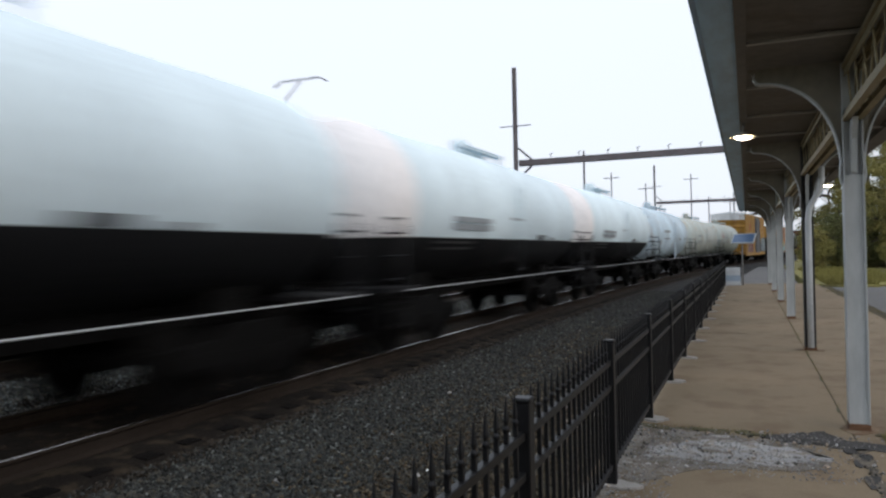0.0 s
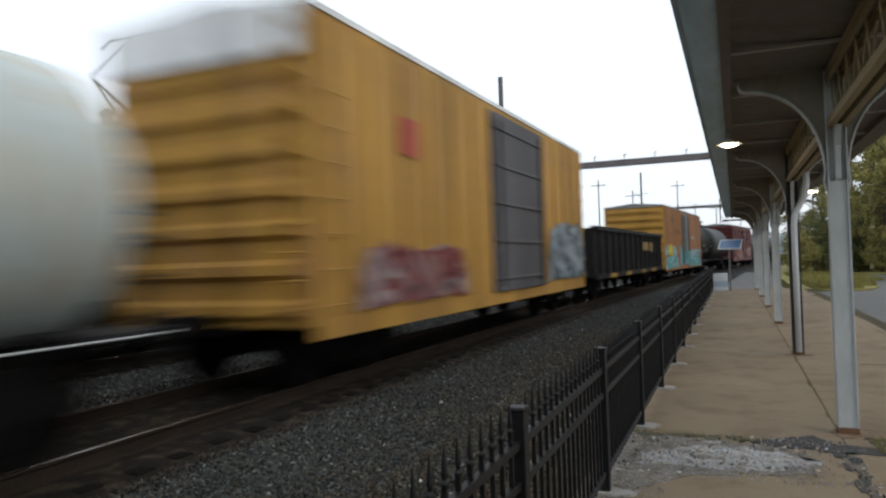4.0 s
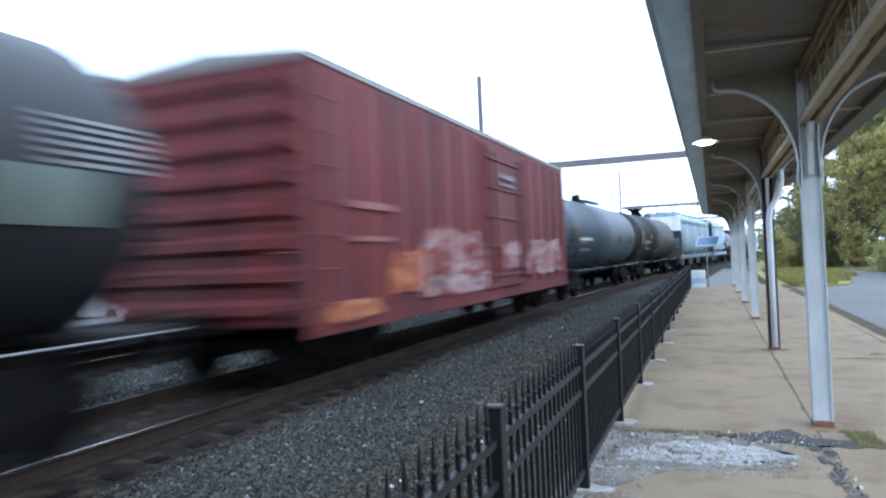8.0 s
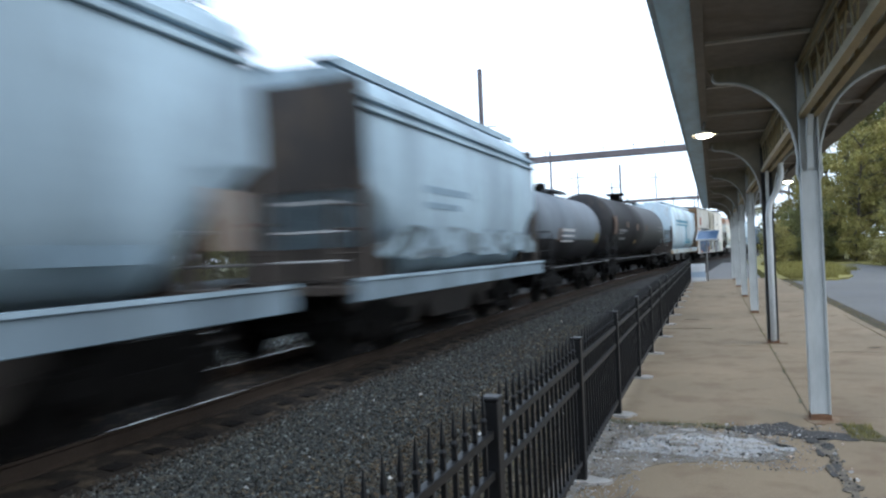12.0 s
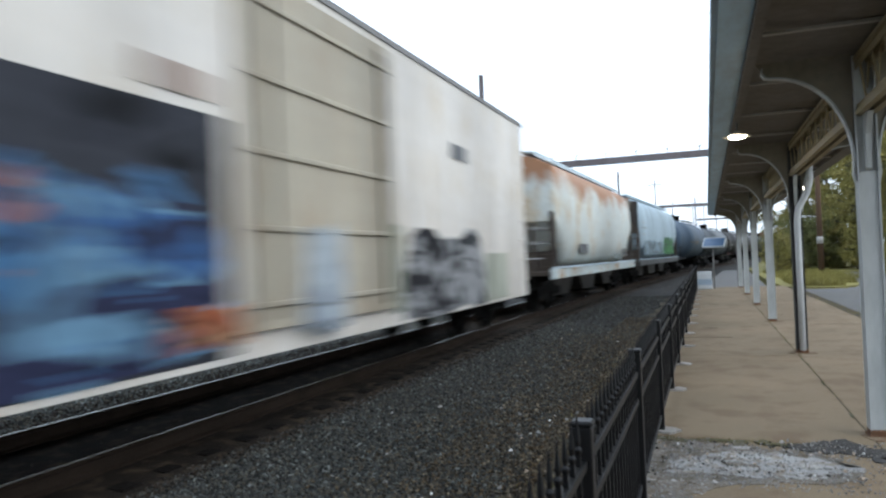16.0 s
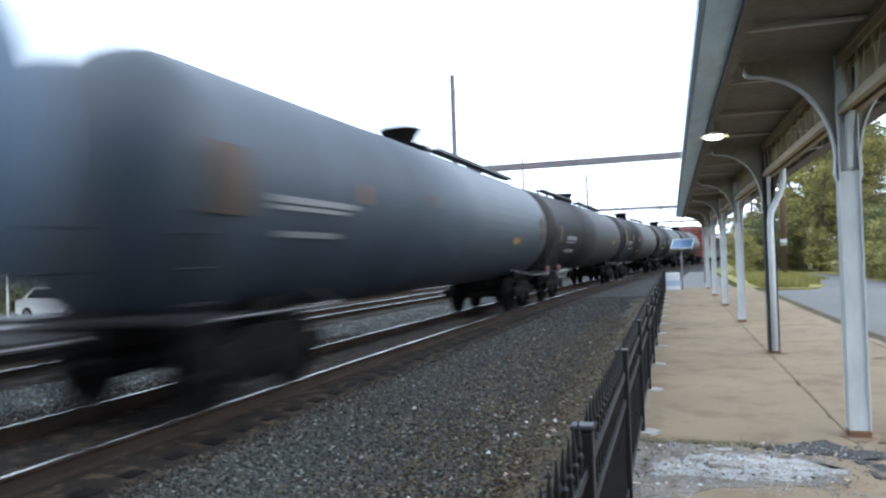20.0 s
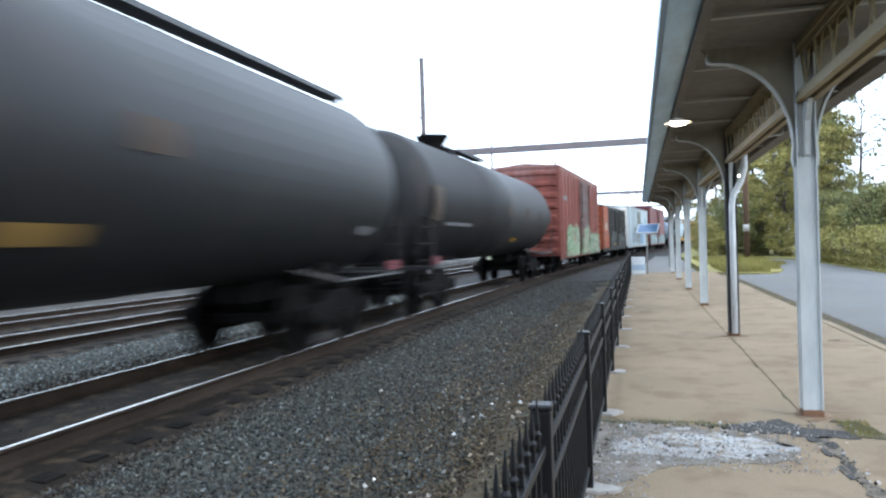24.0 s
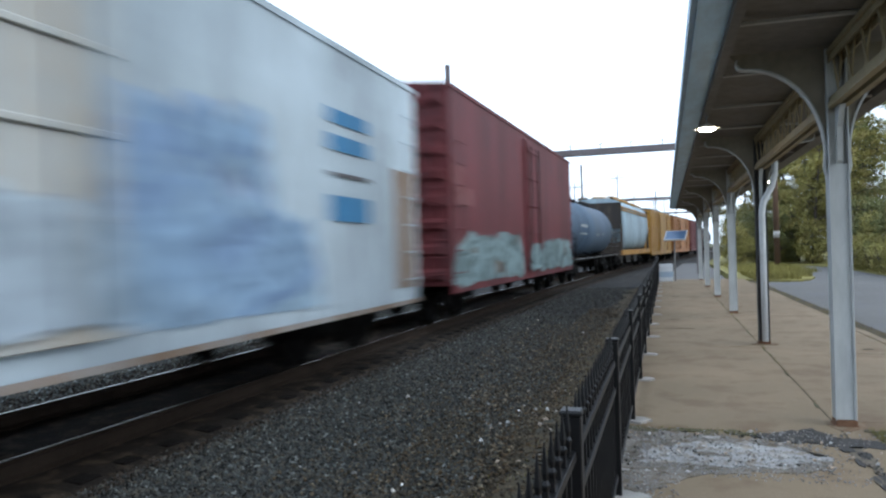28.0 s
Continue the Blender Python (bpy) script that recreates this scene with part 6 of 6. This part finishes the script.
    (box_car, 455.5, 470.8, DINGY, "white boxcar with blue graffiti and blue bars", dict(top=4.05, top_mat=DINGY, end_mat=BEIGE, ribs=False, door=(-0.06, 0.05), door_mat=PAINT["grey_pale_door"], bands=[(-0.6, -0.14, 1.0, 2.6, "tag_mist"), (-0.1, 0.09, 0.95, 2.0, "tag_haze"), (0.09, 0.42, 0.85, 2.95, "tag_sky"), (0.16, 0.54, 0.78, 1.9, "tag_sky"), (0.86, 0.97, 0.9, 2.7, "rust_stain"), (-0.9, 0.96, 0.66, 0.72, "rust_stain"), (0.58, 0.735, 3.08, 3.26, "blue_letter"), (0.58, 0.735, 2.74, 2.94, "blue_letter"), (0.58, 0.735, 1.86, 2.18, "blue_letter"), (0.58, 0.735, 2.42, 2.47, "dark_panel_shadow")])),
    (box_car, 472.6, 486.9, MAROON, "maroon boxcar with pale blue-green graffiti", dict(top=4.58, top_mat=MAROON, door=(-0.05, 0.07), ribs=False, bands=[(-0.985, -0.14, 0.70, 1.85, "tag_aqua"), (-0.09, 0.12, 0.8, 1.6, "tag_aqua"), (0.17, 0.98, 0.72, 1.75, "tag_aqua"), (-0.97, -0.86, 2.6, 3.1, "pink_dim"), (-0.95, -0.8, 2.35, 2.7, "pink_dim")])),
    (tank_car, 488.0, 500.8, BLUE_GREY, "blue-grey tank car with a dark belly", dict(r=1.30, zc=2.28, marks=MK_W, rail="white", housing="low")),
    (hopper_car, 502.5, 517.0, LIGHT, "light grey covered hopper with a tan end", dict(frame_mat=YELLOW)),
    (box_car, 518.5, 533.0, YELLOW, "weathered yellow boxcar with ribbed ends", dict(top=4.25)),
    (box_car, 534.5, 549.0, ORANGE, "weathered orange boxcar with ribbed ends", dict(top=4.25)),
    (box_car, 550.5, 565.0, MAROON, "weathered maroon boxcar with ribbed ends", dict(top=4.25)),
    (tank_car, 566.5, 582.0, FLAT_BLACK, "black tank car with faded markings", dict(rail="stub", marks=MK_A)),
]
for make, near, far, material, label, kw in T:
    add(make(near, far, material, label, **kw), near, far)


# ---------------------------------------------------------------- electric passenger train on the second track
def electric_car(s, label):
    car = thing("electric_train_car", label, "train car", "electric passenger train", at=on_line(s, TRACKS[1]))
    half, w = 12.9, 1.52
    sec = [(-w, 1.05), (-w, 3.3), (-w + 0.12, 3.75), (-0.9, 4.12), (0, 4.25), (0.9, 4.12), (w - 0.12, 3.75), (w, 3.3), (w, 1.05)]
    part("body", prism(bmesh.new(), sec, "y", -half, half), M["stainless"], car)
    win = None
    for k in range(-6, 7):
        for sd in (-1, 1):
            if win is None:
                win = part("window", boxes((-0.006, 0.006, -0.62, 0.62, 2.05, 2.85), bevel=0.004), M["glass"], car)
                win.matrix_basis = pose(sd * (w + 0.004), k * 1.6, 0)
            else:
                again(win, car, pose(sd * (w + 0.004), k * 1.6, 0))
    part("roof_unit", boxes((-0.95, 0.95, -3.5, 2.9, 4.1, 4.62), bevel=0.08), M["galv"], car, "long roof equipment box")
    part("roof_walk", boxes((-0.5, 0.5, 3.2, 8.4, 4.22, 4.3)), M["galv"], car)
    for y in (7.2, 9.4, 11.8):
        part("insulator", lathe_z(bmesh.new(), [(0.1, 4.1), (0.1, 4.35), (0.16, 4.38), (0.16, 4.45), (0.08, 4.5)], 0.55, y, 8), M["gantry"], car)
    panto = new("pantograph")
    panto.parent = car
    part("lower_arm", tubes([[(0.3, 10.9, 4.3), (0.0, 9.6, 5.2)], [(-0.3, 10.9, 4.3), (0.0, 9.6, 5.2)]], 0.024), M["gantry"], panto)
    part("upper_arm", tubes([[(0.0, 9.6, 5.2), (0.0, 10.7, 6.2)]], 0.02), M["gantry"], panto)
    part("head", tubes([[(-0.85, 10.7, 6.12), (-0.6, 10.7, 6.25), (0.6, 10.7, 6.25), (0.85, 10.7, 6.12)]], 0.022), M["gantry"], panto)
    part("underframe", boxes((-1.2, 1.2, -half + 3.5, half - 3.5, 0.55, 1.04)), M["truck"], car)
    truck(car, -9.0)
    truck(car, 9.0)
    return car


AWAY = [(electric_car(5.8, "silver electric passenger car with a raised pantograph"), 5.8), (electric_car(-21.4, "silver electric passenger car with a roof equipment box"), -21.4)]

# ---------------------------------------------------------------- ballast stones


def stones(name, label, regions, seed, size=(0.018, 0.045), key="stone"):
    """Loose crushed stone, each a small uneven lump."""
    rng = np.random.default_rng(seed)
    P = []
    for x0, x1, y0, y1, n, z in regions:
        p = np.stack([rng.uniform(x0, x1, n), rng.uniform(y0, y1, n), np.zeros(n)], 1)
        bend = np.where(p[:, 1] > 0, p[:, 1] ** 2 / (2 * CURVE), 0) * (x1 < -2.5)
        p[:, 0] += bend
        p[:, 2] = z + rng.uniform(-0.012, 0.014, n)
        P.append(p)
    P = np.concatenate(P)
    n = len(P)
    base = np.array([(1, 0, 0), (-1, 0, 0), (0, 1, 0), (0, -1, 0), (0, 0, 1), (0, 0, -1)], float)
    v = base[None] * rng.uniform(0.6, 1.3, (n, 6, 1)) + rng.normal(0, 0.18, (n, 6, 3))
    a = rng.uniform(0, 6.28, n)
    b = rng.normal(0, 0.6, n)
    ca, sa, cb, sb = np.cos(a)[:, None], np.sin(a)[:, None], np.cos(b)[:, None], np.sin(b)[:, None]
    x, y, z = v[..., 0], v[..., 1], v[..., 2] * 0.75
    y, z = y * cb - z * sb, y * sb + z * cb
    x, y = x * ca - y * sa, x * sa + y * ca
    v = np.stack([x, y, z], -1) * rng.uniform(*size, (n, 1, 1)) + P[:, None]
    f = np.array([(0, 2, 4), (2, 1, 4), (1, 3, 4), (3, 0, 4), (2, 0, 5), (1, 2, 5), (3, 1, 5), (0, 3, 5)])
    faces = (f[None] + 6 * np.arange(n)[:, None, None]).reshape(-1, 3)
    me = bpy.data.meshes.new(name)
    me.from_pydata(v.reshape(-1, 3).tolist(), [], faces.tolist())
    me.materials.append(M[key])
    return tagged(new(name, me), label, "gravel", kind="stuff")


rd = random.Random(12)
for k in range(36):
    y = -8.4 + k * 1.05
    o = blob(-1.25 + rd.uniform(-0.14, 0.1), y, rd.uniform(0.28, 0.46), rd.uniform(0.5, 0.9), -0.3, -0.262 + 0.0005 * k, k + 200, 20)
    tagged(part("dirt_patch", o, M["dirt"]), "dry tan dirt beside the fence", "dirt", "dirt along the fence", "structure")
stones("ballast_stones", "loose grey crushed stone between the fence and the track", [
    (-4.5, -0.92, -9.0, 1.2, 9000, -0.264), (-4.5, -1.7, 1.2, 6.0, 29000, -0.264), (-4.5, -1.7, 6.0, 11.0, 22000, -0.264), (-4.5, -1.6, 11.0, 18.0, 16000, -0.264), (-4.25, -1.2, 18.0, 30.0, 11000, -0.264)], 5, (0.010, 0.027))
stones("pale_stones", "clean pale grey crushed stone between the tracks", [(-10.0, -7.3, 3.0, 12.0, 16000, -0.262), (-10.0, -7.3, 12.0, 26.0, 14000, -0.262), (-14.3, -12.7, 6.0, 26.0, 8000, -0.262)], 15, (0.012, 0.03), "stone_pale")
stones("tan_stones", "dusty tan gravel and scattered stones along the fence", [(-1.85, -0.9, 1.5, 8.0, 5500, -0.256), (-1.75, -0.9, 8.0, 16.0, 4500, -0.256), (-1.5, -0.9, 16.0, 30.0, 3000, -0.256), (-2.5, -1.5, 2.0, 9.0, 6500, -0.254), (-2.3, -1.5, 9.0, 20.0, 5500, -0.254), (-3.2, -2.2, 2.0, 16.0, 3500, -0.256)], 7, (0.008, 0.024), "stone_tan")
stones("oily_stones", "dark brown oily stone beside the ties", [(-4.6, -4.25, 3.0, 9.0, 2600, -0.255), (-4.6, -4.25, 9.0, 22.0, 3200, -0.255), (-6.4, -5.2, 3.5, 16.0, 2500, -0.226), (-8.0, -6.8, 4.0, 16.0, 4000, -0.24)], 9, (0.010, 0.026), "stone_brown")
stones("white_stones", "scattered bright white stones on the dirt beside the fence", [(-1.95, -1.3, 6.9, 7.9, 26, -0.25), (-2.2, -1.2, 4.0, 9.0, 40, -0.25), (-3.8, -1.3, 4.0, 18.0, 22, -0.25)], 21, (0.012, 0.03), "chalk")
stones("broken_cement", "crumbs of broken cement and stone on the patch", [(-0.78, 0.75, 4.95, 6.12, 1800, 0.004), (-0.55, 0.6, 5.1, 5.85, 700, 0.004), (-0.78, -0.3, 4.0, 5.0, 700, 0.004), (0.3, 1.1, 5.8, 6.2, 160, 0.008)], 8, (0.003, 0.010), "pale_fill")

stones("cement_chunks", "white chunks of broken cement scattered on the patch and tar", [(-0.76, -0.1, 5.0, 6.0, 95, 0.008), (-0.76, -0.5, 4.0, 5.0, 40, 0.008), (0.2, 0.85, 5.75, 6.2, 34, 0.010), (0.0, 0.6, 5.2, 5.5, 30, 0.009), (0.75, 0.95, 4.6, 5.7, 14, 0.009)], 33, (0.007, 0.019), "chalk")
stones("dark_crumbs", "dark gravel crumbs on the cement patch", [(-0.76, 0.3, 5.2, 6.05, 130, 0.006), (-0.76, -0.6, 4.2, 5.2, 40, 0.006), (0.8, 0.9, 4.5, 5.8, 40, 0.006)], 34, (0.005, 0.013), "stone")

# ---------------------------------------------------------------- trees, bushes and grass


def leaf_cloud(rng, centres, n, size):
    """Many small leaves in clumps about the ends of the twigs, hanging a little."""
    c = np.array(centres)
    w = c[:, 3] ** 2
    k = rng.choice(len(c), n, p=w / w.sum())
    d = rng.normal(0, 1, (n, 3))
    d *= (rng.uniform(0, 1, (n, 1)) ** 0.5) / np.linalg.norm(d, axis=1)[:, None]
    p = c[k, :3] + d * c[k, 3:4] * np.array([1.0, 1.0, 0.7])
    u = rng.normal(0, 1, (n, 3)) - np.array([0, 0, 0.5])
    u /= np.linalg.norm(u, axis=1)[:, None]
    w = np.cross(u, rng.normal(0, 1, (n, 3)))
    w /= np.linalg.norm(w, axis=1)[:, None]
    s = size * rng.uniform(0.5, 1.4, (n, 1))
    v = np.stack([p - u * s, p + w * s * 0.5, p + u * s, p - w * s * 0.5], 1)
    me = bpy.data.meshes.new("crown")
    me.from_pydata(v.reshape(-1, 3).tolist(), [], np.arange(4 * n).reshape(-1, 4).tolist())
    return me


def tree(kind, height, width, n, seed, leaf, material, label, at, limbs=22, clump=0.2, low=0.15, group=""):
    """Trunk, limbs and twigs that fork twice; the leaves hang in clumps at the twig ends."""
    rng = np.random.default_rng(seed)
    t = thing(kind, label, kind, group or ("trees beyond the road" if kind == "tree" else "bushes beyond the road"), at=at)
    bm = bmesh.new()
    lean = rng.normal(0, 0.03, 2)
    r0 = 0.016 * height + 0.02
    tube(bm, [(0, 0, -0.2), (lean[0] * height * 0.4, lean[1] * height * 0.4, height * 0.4), (lean[0] * height, lean[1] * height, height * 0.92)], [r0, r0 * 0.6, 0.02], 8)
    part("trunk", bm, M["bark"], t)
    bm = bmesh.new()
    centres = []
    for k in range(limbs):
        f = low + (0.95 - low) * (k + rng.uniform(0, 1)) / limbs
        z = height * f
        a = k * 2.4 + rng.uniform(-0.5, 0.5)
        reach = width * (0.35 + 0.75 * math.sin(math.pi * min(1.0, 0.22 + 0.78 * f))) * rng.uniform(0.55, 1.15)
        s = np.array([lean[0] * z, lean[1] * z, z])
        e = s + np.array([math.cos(a) * reach, math.sin(a) * reach, height * rng.uniform(0.03, 0.15)])
        mid = (s + e) / 2 + [0, 0, 0.02 * height]
        tube(bm, [s, mid, e], [0.2 * r0 + 0.012, 0.022, 0.01], 5)
        for j in range(6):
            q = rng.uniform(0.35, 1.0)
            b = s + (e - s) * q
            g = b + rng.normal(0, 1, 3) * width * 0.22 + [0, 0, 0.04 * height]
            tube(bm, [b, g], [0.014, 0.006], 4)
            centres.append((*g, width * clump * rng.uniform(0.5, 1.3)))
    part("branch_work", bm, M["bark"], t)
    me = leaf_cloud(rng, centres, n, leaf)
    me.materials.append(material)
    ob = new("crown", me)
    ob.parent = t
    return t


protos = [
    tree("tree", 10.5, 3.0, 17000, 1, 0.085, M["leaf"], "tall olive-green leafy tree with gaps in its crown", pose(9.4, 58, -0.1)),
    tree("tree", 13.0, 3.2, 19000, 2, 0.085, M["leaf_dark"], "tall dark green tree with a ragged crown", pose(11.6, 57, -0.1)),
    tree("tree", 8.0, 2.6, 14000, 3, 0.08, M["leaf"], "olive-green leafy tree behind the bushes", pose(8.7, 52.0, -0.1)),
    tree("tree", 10.5, 2.5, 1500, 5, 0.075, M["leaf_dark"], "thin tree with bare branches and few leaves", pose(15.2, 50.0, -0.1), limbs=18, clump=0.14, low=0.3),
]
for k, x, y, r, in ((0, 13.2, 64, 90), (2, 10.6, 53.5, 10), (1, 9.2, 66, 200), (1, 14.4, 72, 150), (2, 6.6, 63, 120), (0, 12.5, 60, 280), (3, 17.4, 57, 80), (3, 13.6, 53, 160), (2, 26, 70, 33), (0, 31.0, 66, 33),
                    (2, -42, 75, 70), (0, -47, 80, 10), (2, -38, 83, 200)):
    copy_thing(protos[k], pose(x, y, -0.1, 0, 0, r))
bushes = [
    tree("bush", 2.3, 1.25, 7000, 11, 0.05, M["leaf"], "rounded olive bush at the edge of the road", pose(9.9, 41.5, -0.1), limbs=14, clump=0.3, low=0.05),
    tree("bush", 3.3, 1.6, 9000, 12, 0.055, M["leaf_dark"], "dark green bush at the edge of the grass", pose(11.6, 44.0, -0.1), limbs=16, clump=0.28, low=0.05),
    tree("bush", 1.3, 1.0, 5000, 13, 0.045, M["leaf"], "low yellowish bush by the road edge", pose(9.3, 36.5, -0.1), limbs=12, clump=0.32, low=0.02),
]
rb = random.Random(4)
for k in range(34):
    x = 9.6 + rb.uniform(0, 8)
    y = 33 + 1.35 * (x - 9.6) + rb.uniform(0, 15)
    copy_thing(bushes[1 if x > 11.5 else k % 3], pose(x, y, -0.12, 0, 0, rb.uniform(0, 360)))
for k in range(16):
    copy_thing(bushes[2], pose(9.0 + rb.uniform(0, 0.9), 29 + k * 1.05, -0.1, 0, 0, rb.uniform(0, 360)))
for k in range(12):
    copy_thing(bushes[k % 2], pose(4.2 + k * 0.42 + rb.uniform(-0.3, 0.3), 51.5 + rb.uniform(-1, 5), -0.1, 0, 0, rb.uniform(0, 360)))
far_bush = tree("bush", 5.6, 2.7, 9000, 14, 0.10, M["leaf_dark"], "dark green bush beyond the far tracks", pose(-31, 2, -0.65), limbs=16, clump=0.3, low=0.05, group="bushes beyond the tracks")
for k in range(1, 24):
    copy_thing(far_bush, pose(-31 + rb.uniform(-2, 2), 2 + k * 2.6, -0.65, 0, 0, rb.uniform(0, 360)))


def grass(name, label, areas, seed, h=(0.12, 0.35)):
    rng = np.random.default_rng(seed)
    P = []
    for x0, x1, y0, y1, n, z in areas:
        P.append(np.stack([rng.uniform(x0, x1, n), rng.uniform(y0, y1, n), np.full(n, z)], 1))
    P = np.concatenate(P)
    n = len(P)
    a = rng.uniform(0, 6.28, n)
    d = np.stack([np.cos(a), np.sin(a), 0 * a], 1)
    hh = rng.uniform(*h, (n, 1))
    tip = P + d * hh * rng.uniform(0.1, 0.6, (n, 1)) + np.array([0, 0, 1]) * hh
    side = np.stack([-d[:, 1], d[:, 0], d[:, 2]], 1) * hh * 0.05
    v = np.stack([P - side, P + side, tip], 1)
    me = bpy.data.meshes.new(name)
    me.from_pydata(v.reshape(-1, 3).tolist(), [], np.arange(3 * n).reshape(-1, 3).tolist())
    me.materials.append(M["grass"])
    return tagged(new(name, me), label, "grass", kind="stuff")


grass("grass_blades", "rough yellow-green grass on the bank", [(2.9, 4.6, 30.6, 36, 5000, -0.06), (4.4, 5.35, 32.8, 37, 2500, -0.06), (3, 6.4, 37, 50, 7000, -0.06), (8.35, 9.6, 24, 43, 6000, -0.06)], 3, (0.08, 0.3))
grass("weeds", "small weeds in the cracks and along the kerb", [(2.58, 2.94, 6, 30, 2600, -0.09), (-0.6, 0.3, 6.02, 6.16, 330, -0.005), (1.04, 1.24, 5.86, 6.3, 700, 0.0), (-1.7, -0.9, 4, 14, 900, -0.26), (0.845, 0.865, 7, 20, 300, -0.01), (2.4, 2.42, 6, 28, 300, 0.0)], 6, (0.012, 0.05))

# ---------------------------------------------------------------- beyond the far track
for x, y in ((-22.0, 19.0), (-22.2, 19.6), (-21.0, 21.5)):
    p = thing("marker_post", "slim white post beyond the far track", "post", "white posts", at=pose(x, y, -0.62))
    part("shaft", tube(bmesh.new(), [(0, 0, 0), (0, 0, 2.3)], 0.035, 8), M["white_paint"], p)
    part("cap", lathe_z(bmesh.new(), [(0.07, 2.3), (0.07, 2.34), (0.02, 2.38)], n=8), M["galv"], p)
lot = boxes((-29, -19.5, 4, 60, -0.7, -0.6))
tagged(part("parking_lot", lot, M["asphalt"]), "grey parking area beyond the far tracks", "parking lot", kind="structure")


def parked_car(at, paint_key, label):
    car = thing("parked_car", label, "car", "parked cars", at=at)
    side = [(-2.2, 0.35), (-2.2, 0.8), (-1.9, 0.92), (-1.15, 0.98), (-0.55, 1.42), (0.95, 1.45), (1.7, 1.0), (2.2, 0.92), (2.25, 0.4), (1.75, 0.3), (-1.7, 0.3)]
    part("body", prism(bmesh.new(), side, "x", -0.85, 0.85), M[paint_key], car)
    part("side_glass", prism(bmesh.new(), [(-0.95, 1.0), (-0.5, 1.36), (0.9, 1.38), (1.4, 1.02)], "x", 0.851, 0.86), M["glass"], car)
    part("side_glass", prism(bmesh.new(), [(-0.95, 1.0), (-0.5, 1.36), (0.9, 1.38), (1.4, 1.02)], "x", -0.86, -0.851), M["glass"], car)
    for sx in (-0.78, 0.78):
        for y in (-1.35, 1.4):
            wh = part("wheel", tube(bmesh.new(), [(sx - 0.11, y, 0.32), (sx + 0.11, y, 0.32)], 0.32, 16), M["rubber"], car)
            part("rim", tube(bmesh.new(), [(sx - 0.118, y, 0.32), (sx + 0.118, y, 0.32)], 0.19, 12), M["galv"], wh)
    return car


parked_car(pose(-24.5, 24.5, -0.6, 0, 0, 80), "white_paint", "white parked car beyond the far tracks")


def motions():
    """The freight train rolls towards the camera and past it; the electric train draws away."""
    for car, s in CARS:
        walk(car, [(t, on_line(s - SPEED * t)) for t in [k * 0.5 for k in range(57)]])
    for car, s in AWAY:
        walk(car, [(t, on_line(s + 5.5 * t, TRACKS[1])) for t in [k * 1.0 for k in range(29)]])


motions()
